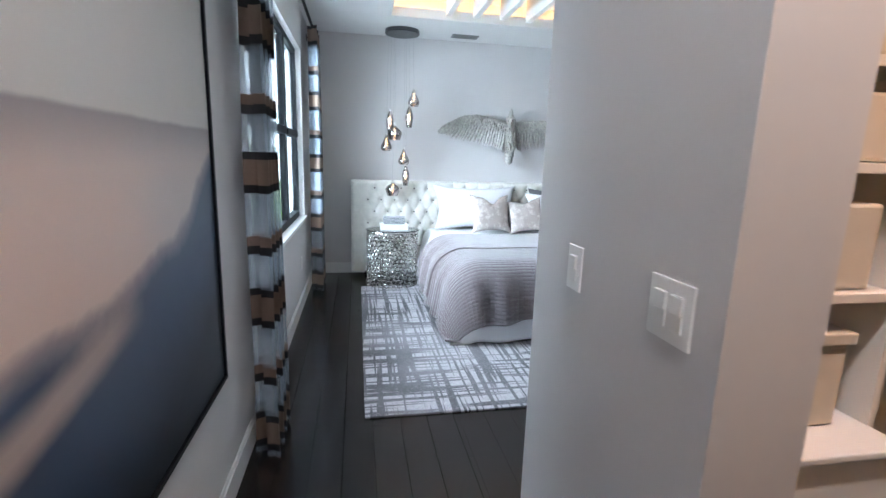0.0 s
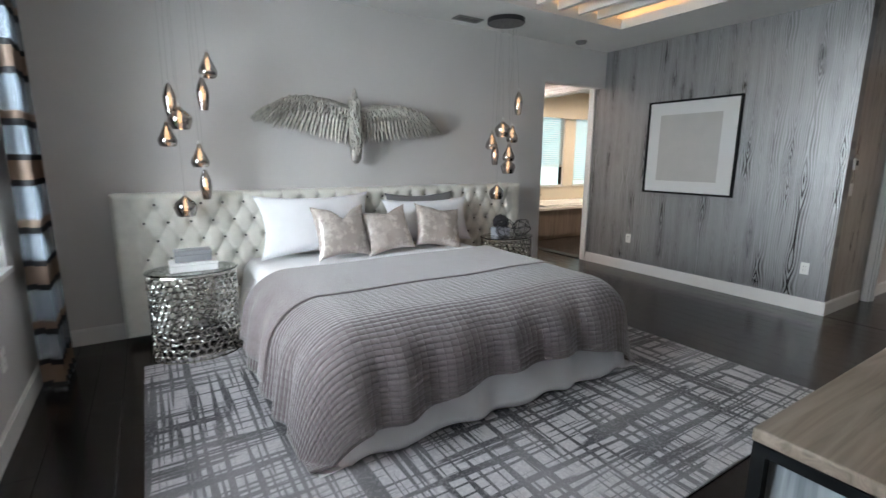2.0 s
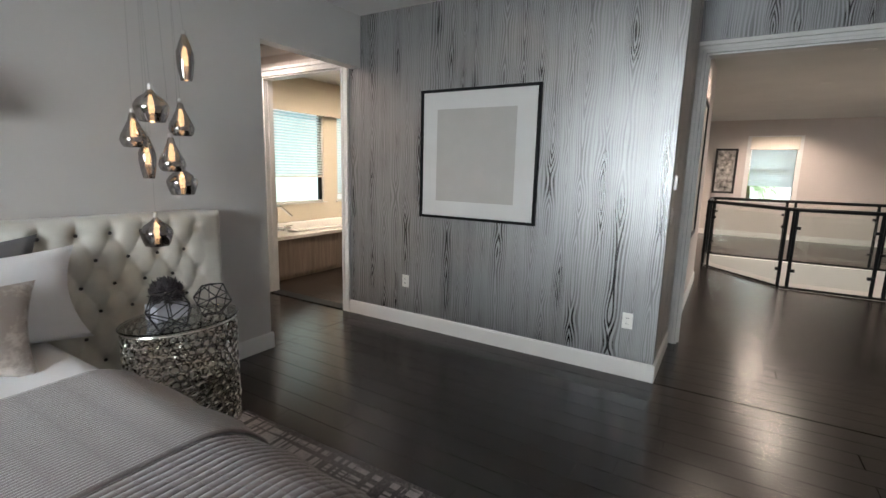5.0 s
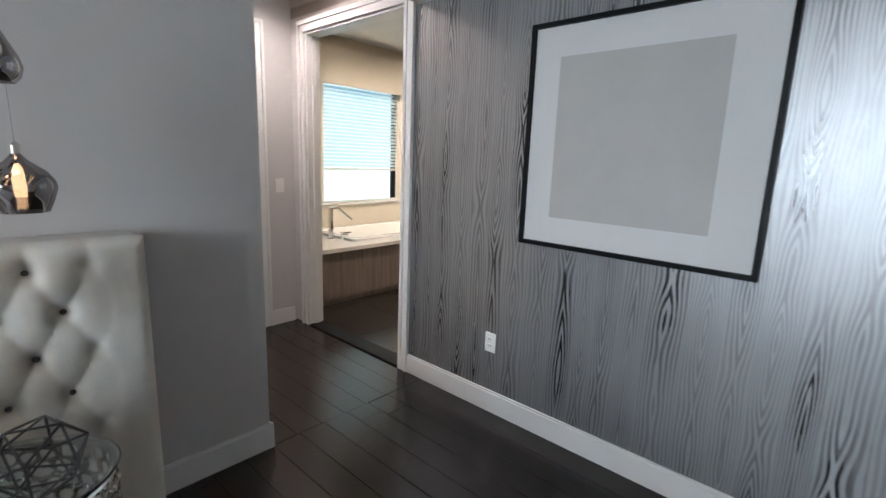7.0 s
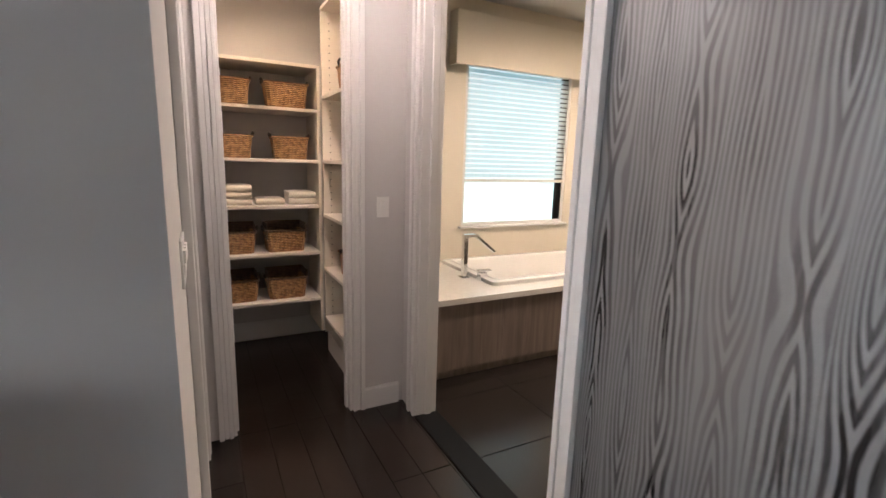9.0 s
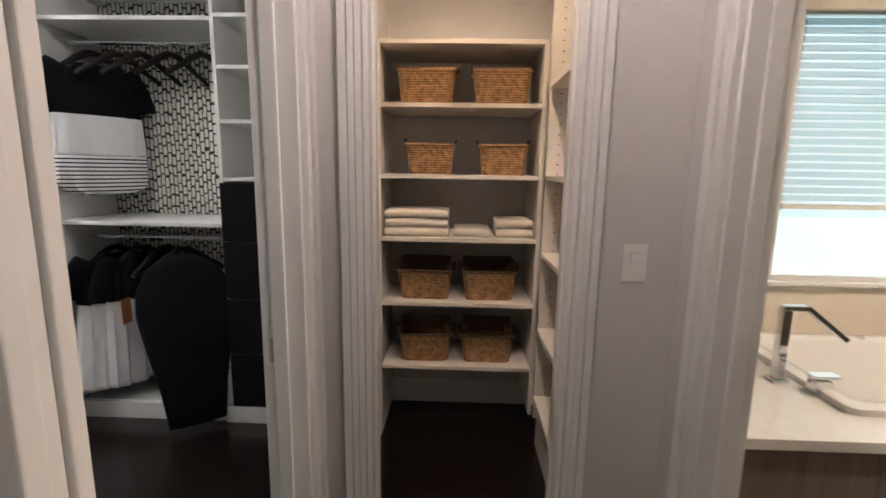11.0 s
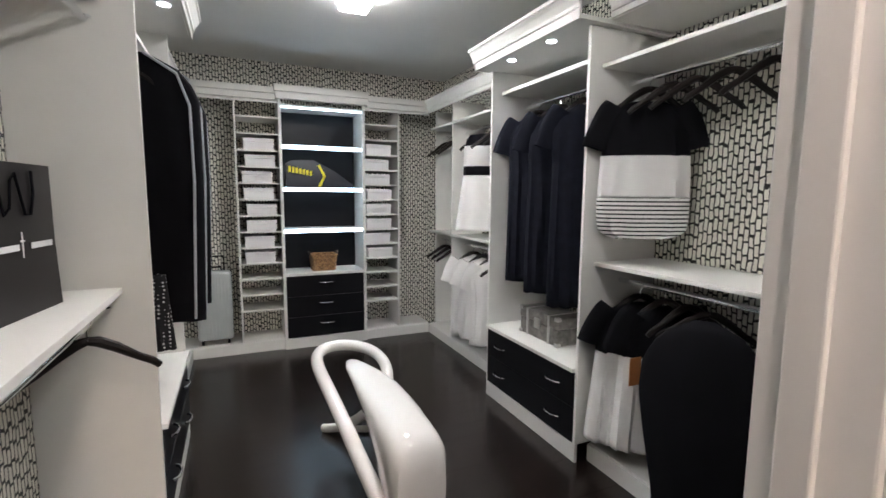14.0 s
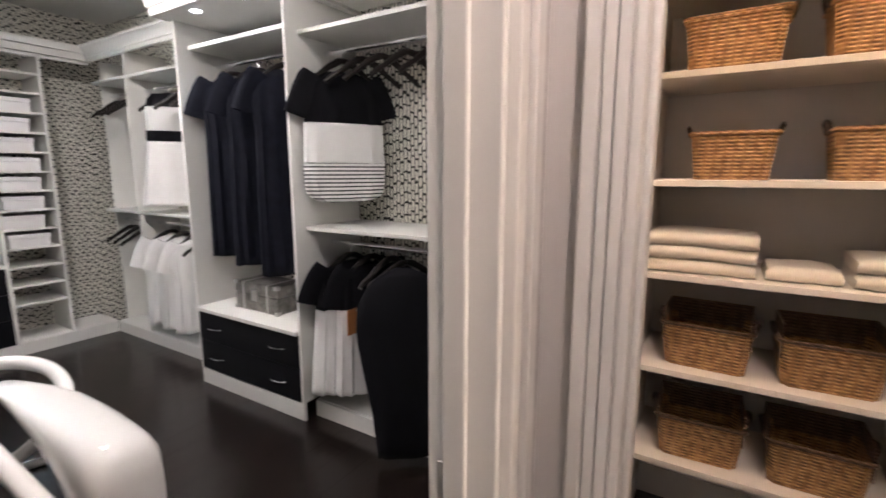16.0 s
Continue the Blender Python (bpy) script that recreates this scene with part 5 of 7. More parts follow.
def downlight(x, y, z, power, col, label="small round recessed ceiling light", r=0.045, spot=None, mat=None):
    t0 = thing("recessed_light", (x, y, z), label, "ceiling light", "recessed lights")
    part("trim_ring", spun(bmesh.new(), ((r, -0.006), (r + 0.018, -0.008), (r + 0.022, -0.001), (r, -0.001)), (x, y, z), 24), TRIM, t0, smooth=True)
    part("lens", spun(bmesh.new(), ((0.0, -0.004), (r, -0.004), (r, -0.001), (0.0, -0.001)), (x, y, z), 20), mat or emit("downlight_lens", col, 6.0), t0)
    if power:
        lamp("downlight", "SPOT", look((x, y, z - 0.03), (x, y, 0.0001)), power, col, 0.05, spot=spot or 150)
    return t0


LENSW = emit("warm_lens", (1.0, 0.72, 0.48), 7.0)
downlight(5.15, 6.75, H, 72, (1.0, 0.83, 0.74), mat=LENSW)
downlight(5.05, 7.85, H, 56, (1.0, 0.74, 0.50), mat=LENSW)
# corridor light: no fixture known here, added to light the painting and wall
downlight(0.55, 0.1, H, 58, (1.0, 0.88, 0.80), mat=LENSW)
downlight(1.5, 0.1, H, 40, (1.0, 0.50, 0.22), mat=LENSW)

# ---- side closet off the corridor ----
sc = thing("closet_shelving", (1.5, 0.9, 0), "cream closet shelves over a white drawer chest", "shelving")
for x in (0.985, 1.40, 2.06):
    part("side_panel", box(x, x + 0.018, 0.73, 1.055, 0.0, 2.35), LINENCAB, sc)
for z in (0.50, 1.18, 1.455, 1.66, 1.95, 2.33):
    part("shelf", box(1.005, 1.398, 0.72, 1.055, z - 0.022, z, bevel=0.002), LINENCAB, sc)
    part("shelf", box(1.42, 2.058, 0.72, 1.055, z - 0.15, z - 0.128, bevel=0.002), LINENCAB, sc)
part("drawer_chest", box(1.005, 1.398, 0.66, 1.055, 0.52, 0.835, bevel=0.004), TRIM, sc, "white drawer chest")
part("chest_top", box(1.0, 1.405, 0.64, 1.055, 0.837, 0.855, bevel=0.004), TRIM, sc)
CANVAS = plain("cream_canvas", (0.60, 0.53, 0.43), 0.85, bumps=0.4, bscale=200)
for z, x0, x1, h, top in ((0.856, 1.035, 1.315, 0.20, True), (1.181, 1.055, 1.335, 0.19, False), (1.456, 1.055, 1.325, 0.14, False), (1.661, 1.055, 1.335, 0.18, True)):
    t0 = thing("canvas_bin", ((x0 + x1) / 2, 0.87, z), "cream canvas storage bin with a bow-tied tab", "storage bin", "canvas bins")
    part("body", box(x0, x1, 0.74, 1.02, z + 0.001, z + h, bevel=0.008), CANVAS, t0)
    if top:
        part("lid", box(x0 - 0.008, x1 + 0.008, 0.73, 1.03, z + h + 0.002, z + h + 0.03, bevel=0.004), CANVAS, t0)
    part("tab", tube(bmesh.new(), [((x0 + x1) / 2 - 0.03, 0.737, z + h * 0.72), ((x0 + x1) / 2 + 0.0, 0.725, z + h * 0.62), ((x0 + x1) / 2 + 0.03, 0.737, z + h * 0.72)], 0.006, 6), CANVAS, t0)

# ---- bathroom ----
TUB = plain("white_acrylic", (0.80, 0.79, 0.77), 0.12, var=0.01, bumps=0.0)
QUARTZ = plain("white_quartz", (0.78, 0.76, 0.72), 0.15, var=0.03, scale=30, bumps=0.0)
PANEL = wood("greige_wood_panel", (0.16, 0.125, 0.105), (0.26, 0.21, 0.18), "z", 0.45)
deck = thing("bath_deck", (7.5, 8.0, 0), "white quartz bath deck on wood-panelled base", "bath deck")
ty0, ty1, tx0, tx1 = 7.66, 8.46, 6.55, 8.55
part("deck_top", boxes((5.905, BX1, 7.455, ty0, 0.53, 0.57), (5.905, BX1, ty1, 8.548, 0.53, 0.57), (5.905, tx0, ty0, ty1, 0.53, 0.57), (tx1, BX1, ty0, ty1, 0.53, 0.57)), QUARTZ, deck, "glossy white quartz top")
for i in range(6):
    a = 5.905 + i * 0.615
    part("front_panel", box(a, a + 0.612, 7.475, 7.495, 0.06, 0.529, bevel=0.002), PANEL, deck, "greige wood-grain panel")
part("plinth", box(5.905, BX1, 7.50, 7.52, 0.0, 0.529), PANEL, deck)
tub = thing("bathtub", (7.55, 8.06, 0.57), "white drop-in rectangular bathtub", "bathtub")
bm = bmesh.new()


def rrect(x0, x1, y0, y1, r, z):
    out = []
    for cx, cy, a0 in ((x1 - r, y1 - r, 0), (x0 + r, y1 - r, 90), (x0 + r, y0 + r, 180), (x1 - r, y0 + r, 270)):
        for q in range(7):
            a = radians(a0 + 15 * q)
            out.append((cx + r * math.cos(a), cy + r * math.sin(a), z))
    return out


def loft(bm, loops, cap0=False, cap1=False):
    rs = [[bm.verts.new(p) for p in l] for l in loops]
    for a, b in zip(rs, rs[1:]):
        for k in range(len(a)):
            bm.faces.new((a[k], a[(k + 1) % len(a)], b[(k + 1) % len(a)], b[k]))
    if cap0:
        bm.faces.new(rs[0][::-1])
    if cap1:
        bm.faces.new(rs[-1])
    return bm


loft(bm, (rrect(tx0 - 0.03, tx1 + 0.03, ty0 - 0.03, ty1 + 0.03, 0.05, 0.571), rrect(tx0 - 0.03, tx1 + 0.03, ty0 - 0.03, ty1 + 0.03, 0.05, 0.598), rrect(tx0 - 0.02, tx1 + 0.02, ty0 - 0.02, ty1 + 0.02, 0.05, 0.604), rrect(tx0 + 0.04, tx1 - 0.04, ty0 + 0.04, ty1 - 0.04, 0.05, 0.604), rrect(tx0 + 0.055, tx1 - 0.055, ty0 + 0.055, ty1 - 0.055, 0.06, 0.59), rrect(tx0 + 0.16, tx1 - 0.16, ty0 + 0.12, ty1 - 0.12, 0.09, 0.22), rrect(tx0 + 0.22, tx1 - 0.22, ty0 + 0.18, ty1 - 0.18, 0.09, 0.19)), False, True)
part("shell", bm, TUB, tub, smooth=True)
part("overflow", spun(bmesh.new(), ((0.0, 0.0), (0.022, 0.0), (0.022, 0.006), (0.0, 0.006)), (7.2, 8.42, 0.606), 16), CHROME, tub)
fa = thing("bath_faucet", (6.47, 7.93, 0.57), "tall angular chrome bath faucet with lever", "faucet")
part("base", box(6.405, 6.475, 7.895, 7.965, 0.571, 0.585, bevel=0.004), CHROME, fa)
part("column", box(6.42, 6.46, 7.91, 7.95, 0.585, 0.90, bevel=0.004), CHROME, fa)
bm = bx(bmesh.new(), 0.0, 0.24, -0.018, 0.018, -0.012, 0.012, bevel=0.003)
bmesh.ops.transform(bm, matrix=pose(6.52, 7.93, 0.912, 0, 38, 0), verts=bm.verts[:])
part("arm", box(6.42, 6.53, 7.912, 7.948, 0.892, 0.917, bevel=0.004), CHROME, fa)
part("spout", bm, CHROME, fa)
lev = part("lever_block", box(6.50, 6.56, 7.78, 7.84, 0.571, 0.64, bevel=0.004), CHROME, fa)
part("lever", box(6.49, 6.60, 7.785, 7.835, 0.645, 0.657, bevel=0.003), CHROME, lev)

m, t, b = nodes("frosted_daylight_pane")
b.inputs["Base Color"].default_value = (0.6, 0.8, 0.85, 1)
n = N(t, "TexNoise", Scale=1.6, Detail=3.0)
t.links.new(coords(t), n.inputs["Vector"])
t.links.new(ramp(t, n.outputs[0], [(0.35, (0.52, 0.76, 0.78)), (0.5, (0.70, 0.90, 0.93)), (0.65, (0.80, 0.95, 0.97))]), b.inputs["Emission Color"])
b.inputs["Emission Strength"].default_value = 1.0
FROSTPANE = m
BLIND = plain("blind_slat", (0.78, 0.82, 0.83), 0.5, var=0.02, bumps=0.0)
bt = BLIND.node_tree
btr, bmx = bt.nodes.new("ShaderNodeBsdfTranslucent"), bt.nodes.new("ShaderNodeMixShader")
btr.inputs["Color"].default_value, bmx.inputs[0].default_value = (0.80, 0.90, 0.92, 1), 0.6
bt.links.new(bt.nodes["Principled BSDF"].outputs[0], bmx.inputs[1])
bt.links.new(btr.outputs[0], bmx.inputs[2])
bt.links.new(bmx.outputs[0], bt.nodes["Material Output"].inputs[0])


def bath_window(name, x0, x1, z0, z1, drop):
    t0 = tagged(thing(name, ((x0 + x1) / 2, 8.6, z0), "frosted bathroom window with a half-lowered blind", "window"), kind="structure")
    part("window_frame", boxes((x0, x0 + 0.03, 8.56, 8.62, z0, z1), (x1 - 0.03, x1, 8.56, 8.62, z0, z1), (x0 + 0.03, x1 - 0.03, 8.56, 8.62, z0, z0 + 0.03), (x0 + 0.03, x1 - 0.03, 8.56, 8.62, z1 - 0.03, z1)), TRIM, t0)
    part("dark_stile", box(x1 - 0.10, x1 - 0.03, 8.575, 8.615, z0 + 0.03, z1 - 0.03), BLACKFRAME, t0, "dark sash stile")
    part("pane", box(x0 + 0.03, x1 - 0.10, 8.60, 8.606, z0 + 0.03, z1 - 0.03), FROSTPANE, t0, "pale blue frosted pane")
    part("window_sill", box(x0 - 0.03, x1 + 0.03, 8.51, 8.56, z0 - 0.02, z0, bevel=0.003), TRIM, t0)
    bl = thing("window_blind", ((x0 + x1) / 2, 8.58, drop), "white slatted blind lowered over the window", "blind")
    nslat = int((z1 - 0.04 - drop) / 0.043)
    sl = mesh_of("slat", box(-(x1 - x0) / 2 + 0.035, (x1 - x0) / 2 - 0.035, -0.006, 0.006, -0.016, 0.016), BLIND)
    for i in range(nslat):
        o = new("slat", sl)
        o.parent = bl
        o.matrix_basis = pose(0, -0.015, 0.03 + i * 0.043, -12, 0, 0)
    part("bottom_rail", box(x0 + 0.03, x1 - 0.03, 8.55, 8.575, drop - 0.03, drop, bevel=0.003), LINENCAB, bl, "cream bottom rail")
    return t0


bath_window("window_2", 6.75, 7.95, 0.885, 2.31, 1.315)
bath_window("window_3", 8.25, 9.2, 0.885, 2.31, 1.02)
va = thing("valance", (8.1, 8.48, 2.26), "cream upholstered window valance box", "valance")
part("front", box(6.58, BX1 - 0.002, 8.42, 8.44, 2.26, 2.68, bevel=0.004), CREAM, va)
part("end", box(6.58, 6.60, 8.44, 8.548, 2.26, 2.68), CREAM, va)
part("top", box(6.60, BX1 - 0.002, 8.44, 8.548, 2.66, 2.68), CREAM, va)
tri = thing("tripod_stand", (8.72, 8.20, 0.57), "slim dark metal tripod holding a white panel", "stand")
for a in (0, 120, 240):
    part("leg", rod(bmesh.new(), (8.72, 8.46 - 0.0, 1.15), (8.72 + 0.16 * math.cos(radians(a)), 8.42 + 0.07 * math.sin(radians(a)), 0.571), 0.007, 8), BLACKFRAME, tri)
part("panel", box(8.62, 8.82, 8.44, 8.455, 1.12, 1.40, bevel=0.003), TRIM, tri, "white panel")
downlight(7.2, 7.0, H, 165, (1.0, 0.80, 0.60), spot=174, mat=LENSW)
downlight(8.6, 7.1, H, 115, (1.0, 0.80, 0.60), spot=174, mat=LENSW)

# ---- dressing room ----
DARKWOOD = plain("dark_hanger_wood", (0.009, 0.006, 0.005), 0.4, var=0.3, scale=20, spec=0.25)
LED = emit("led_strip_white", (0.62, 0.84, 1.0), 10.0)
DOTW = emit("puck_lens", (0.85, 0.92, 1.0), 14.0)
Y1 = CY1 - 0.001


def panel(t0, name, *b, mat=None, label="", bevel=0.002):
    return part(name, box(*b, bevel=bevel), mat or LAM, t0, label)


def pull(t0, x, y, z, w, axis, side, deep=0.028):
    """A chrome bow handle centred at x, y, z, standing off a front whose normal is side along axis."""
    pts = []
    for q in range(9):
        f = q / 8 - 0.5
        off = deep * (1 - (2 * f) ** 2) ** 0.6 * side if abs(f) < 0.5 else 0
        pts.append((x + f * w, y + off, z) if axis == "y" else (x + off, y + f * w, z))
    return part("handle", tube(bmesh.new(), pts, 0.0065, 8), CHROME, t0, "chrome bow handle", smooth=True)


def hang_rod(t0, x0, x1, y, z):
    part("hanging_rod", rod(bmesh.new(), (x0, y, z), (x1, y, z), 0.0145, 14), CHROME, t0, "chrome hanging rod", smooth=True)


def crown(t0, x0, x1, y, side, z0, z1, out=0.05):
    prof = ((0.0, z0), (0.010, z0), (0.012, z0 + 0.016), (out * 0.55, z1 - 0.040), (out * 0.80, z1 - 0.022), (out, z1 - 0.018), (out, z1), (0.0, z1))
    bm = bmesh.new()
    loft(bm, [[(x, y + side * d, z) for d, z in prof] for x in (x0, x1)], True, True)
    part("crown_moulding", bm, LAM, t0)


# north bay A
ua = thing("wardrobe_unit", (0.96, 8.69, 0), "white double-hang wardrobe bay with open shelf", "wardrobe", "dressing room units")
panel(ua, "plinth", 0.12, 1.80, 8.53, 8.548, 0, 0.10)
panel(ua, "bottom", 0.12, 1.80, 8.548, Y1, 0.085, 0.105)
panel(ua, "divider", 0.69, 0.708, 8.53, Y1, 0.105, 2.40)
panel(ua, "side_panel", 0.122, 0.14, 8.60, Y1, 0.105, 2.40)
for z in (1.12, 2.20):
    panel(ua, "shelf", 0.142, 0.688, 8.53, Y1, z, z + 0.022)
    panel(ua, "shelf", 0.71, 1.798, 8.53, Y1, z, z + 0.022)
    hang_rod(ua, 0.142, 0.688, 8.68, z - 0.08)
    hang_rod(ua, 0.71, 1.798, 8.68, z - 0.08)
panel(ua, "fascia", 0.12, 1.80, 8.50, 8.525, 2.38, 2.43)
crown(ua, 0.12, 1.78, 8.50, -1, 2.41, 2.50, 0.05)
# north unit B with drawers
ub = thing("drawer_unit", (2.31, 8.58, 0), "white wardrobe unit over two black drawers with chrome pulls", "wardrobe", "dressing room units")
for x in (1.80, 2.812):
    panel(ub, "side_panel", x, x + 0.02, 8.32, Y1, 0.11, 2.40)
panel(ub, "plinth", 1.80, 2.832, 8.322, 8.34, 0, 0.108)
panel(ub, "deck", 1.82, 2.812, 8.30, Y1, 0.532, 0.556)
panel(ub, "shelf", 1.82, 2.812, 8.40, Y1, 2.24, 2.265)
panel(ub, "soffit", 1.76, 2.872, 8.22, Y1, 2.402, 2.425)
panel(ub, "fascia", 1.76, 2.872, 8.205, 8.219, 2.40, 2.48)
crown(ub, 1.75, 2.882, 8.205, -1, 2.45, 2.54, 0.05)
hang_rod(ub, 1.82, 2.812, 8.60, 2.17)
for z0, z1 in ((0.115, 0.318), (0.324, 0.528)):
    d = panel(ub, "drawer", 1.822, 2.81, 8.318, 8.338, z0, z1, mat=BLACKLAM, label="black drawer front")
    for x in (2.0, 2.62):
        pull(d, x, 8.316, (z0 + z1) / 2, 0.13, "y", -1)
for x in (2.10, 2.52):
    p = thing("puck_light", (x, 8.29, 2.402), "small bright puck light under the cabinet soffit", "light", "puck lights")
    part("lens", spun(bmesh.new(), ((0.0, -0.004), (0.028, -0.004), (0.028, -0.001), (0.0, -0.001)), (x, 8.30, 2.402), 16), DOTW, p)
    lamp("puck", "SPOT", look((x, 8.33, 2.38), (x, 8.45, 0.3)), 2, COOL, 0.03, spot=110)
# north bay C
uc = thing("wardrobe_unit", (3.28, 8.63, 0), "white double-hang wardrobe bay with patterned back", "wardrobe", "dressing room units")
panel(uc, "plinth", 2.834, 3.74, 8.41, 8.428, 0, 0.10)
panel(uc, "bottom", 2.834, 3.74, 8.428, Y1, 0.085, 0.105)
for z in (1.14, 2.19):
    panel(uc, "shelf", 2.834, 3.738, 8.40, Y1, z, z + 0.022)
hang_rod(uc, 2.834, 3.738, 8.60, 2.13)
hang_rod(uc, 2.834, 3.738, 8.60, 1.05)
panel(uc, "fascia", 2.89, 4.46, 8.39, 8.405, 2.42, 2.48)
crown(uc, 2.90, 4.46, 8.39, -1, 2.45, 2.54, 0.05)
panel(uc, "top", 2.834, 3.738, 8.41, Y1, 2.42, 2.44)
# tower D
ud = thing("drawer_tower", (4.10, 8.63, 0), "tall black drawer stack under open white shelves", "drawers", "dressing room units")
for x in (3.74, 4.44):
    panel(ud, "side_panel", x, x + 0.02, 8.41, Y1, 0.0 if x > 4 else 0.10, 2.42)
panel(ud, "plinth", 3.70, 4.44, 8.395, 8.41, 0, 0.10)
panel(ud, "drawer_carcass", 3.762, 4.438, 8.42, Y1, 0.10, 1.385, mat=BLACKLAM)
for i in range(4):
    d = panel(ud, "drawer", 3.745, 4.455, 8.395, 8.418, 0.105 + i * 0.32, 0.42 + i * 0.32, mat=BLACKLAM, label="black drawer front")
    pull(d, 4.10, 8.393, 0.31 + i * 0.32, 0.13, "y", -1)
for z in (1.39, 1.69, 1.96, 2.21):
    panel(ud, "shelf", 3.762, 4.438, 8.41, Y1, z, z + 0.02)
# back unit
uk = thing("shoe_tower", (-0.07, 7.4, 0), "white wall unit of shoe shelves round a lit black display", "shelving", "dressing room units")
X0 = CX0 + 0.001
for y in (6.615, 7.005, 7.795, 8.175):
    panel(uk, "upright", X0, 0.117, y, y + 0.02, 0.105, 2.38)
panel(uk, "plinth", 0.10, 0.117, 5.99, 8.53, 0, 0.10)
panel(uk, "plinth", 0.118, 0.15, 7.0, 7.82, 0, 0.103)
panel(uk, "bottom", X0, 0.10, 5.99, 8.53, 0.088, 0.106)
for k in range(13):
    z = 2.235 - 0.152 * k
    panel(uk, "shoe_shelf", X0, 0.112, 6.637, 7.003, z - 0.016, z, bevel=0.001)
    panel(uk, "shoe_shelf", X0, 0.112, 7.817, 8.173, z - 0.016, z, bevel=0.001)
panel(uk, "fascia", 0.095, 0.117, 5.99, 7.0, 2.36, 2.41)
panel(uk, "fascia", 0.095, 0.117, 7.82, 8.53, 2.36, 2.41)
part("crown_moulding", boxes((0.117, 0.145, 5.99, 6.98, 2.385, 2.44), (0.117, 0.17, 5.99, 6.98, 2.44, 2.495), (0.117, 0.145, 7.84, 8.50, 2.385, 2.44), (0.117, 0.17, 7.84, 8.50, 2.44, 2.495), (0.117, 0.18, 6.98, 7.84, 2.40, 2.46), (0.117, 0.205, 6.97, 7.85, 2.46, 2.52)), LAM, uk)
panel(uk, "display_back", X0, X0 + 0.02, 7.027, 7.793, 0.73, 2.36, mat=BLACKLAM, label="glossy black back panel")
panel(uk, "display_top", X0, 0.14, 7.027, 7.793, 2.34, 2.36)
panel(uk, "display_sides", 0.118, 0.14, 7.0, 7.027, 0.11, 2.40)
panel(uk, "display_sides", 0.118, 0.14, 7.793, 7.82, 0.11, 2.40)
panel(uk, "counter", X0, 0.15, 7.027, 7.793, 0.725, 0.75)
for z in (1.985, 1.584, 1.182):
    s = panel(uk, "display_shelf", X0 + 0.02, 0.11, 7.027, 7.793, z - 0.012, z, mat=LAM)
    part("led_strip", boxes((0.111, 0.120, 7.03, 7.79, z - 0.010, z - 0.001), (0.111, 0.120, 7.03, 7.79, z - 0.034, z - 0.022)), LED, s, "bright white LED strip")
part("led_strip", box(0.118, 0.1265, 7.03, 7.79, 2.325, 2.338), LED, uk)
for i in range(3):
    z0 = 0.108 + i * 0.206
    d = panel(uk, "drawer", 0.12, 0.142, 7.03, 7.79, z0, z0 + 0.202, mat=BLACKLAM, label="black drawer front")
    pull(d, 0.143, 7.41, z0 + 0.13, 0.13, "x", 1)
SHOEBOX = plain("white_card_box", (0.76, 0.75, 0.76), 0.6, var=0.03)
rnd = random.Random(12)
for k in range(8):
    z = 1.931 - 0.152 * k
    for yc in (6.82 + rnd.uniform(-0.02, 0.03), 7.97 + rnd.uniform(-0.03, 0.02)):
        t0 = thing("shoe_box", (-0.03, yc, z), "white lidded shoe box on a shelf", "box", "shoe boxes")
        part("body", box(-0.16, 0.098, yc - 0.13, yc + 0.13, z + 0.001, z + 0.07), SHOEBOX, t0)
        part("lid", box(-0.165, 0.103, yc - 0.134, yc + 0.134, z + 0.071, z + 0.104, bevel=0.003), SHOEBOX, t0)
basket(-0.03, 7.41, 0.751, 0.26, 0.20, 0.16, "honey wicker basket on the lit display counter", "", turn=90)
# black racket cover with yellow shapes
YEL = plain("yellow_print", (0.75, 0.62, 0.03), 0.5)
cov = thing("sports_bag", (0.0, 7.36, 1.585), "black sports bag with yellow chevron and bars", "bag")
bm = bmesh.new()
loft(bm, [[(0.02 - 0.16 * s * 0.5 + ox, 7.06 + 0.66 * u, 1.587 + hh) for ox, hh in ((0.05, 0.0), (0.06, h * 0.5), (0.03, h), (-0.05, h), (-0.06, h * 0.5), (-0.05, 0.0))] for u, h, s in ((0.0, 0.22, 0.1), (0.08, 0.26, 0.1), (0.4, 0.27, 0.1), (0.7, 0.17, 0.1), (1.0, 0.03, 0.1))], True, True)
part("cover", bm, plain("black_nylon", (0.010, 0.010, 0.014), 0.5, bumps=0.2), cov, smooth=True)
for i in range(7):
    part("print_bar", box(0.071, 0.0735, 7.085 + i * 0.033, 7.108 + i * 0.033, 1.735 - i * 0.006, 1.79 - i * 0.007), YEL, cov)
for sgn in (-1, 1):
    bm = bx(bmesh.new(), -0.002, 0.002, -0.012, 0.012, -0.065, 0.065)
    bmesh.ops.transform(bm, matrix=pose(0.0745, 7.40, 1.70 + sgn * 0.05, sgn * 27, 0, 0), verts=bm.verts[:])
    part("chevron", bm, YEL, cov)

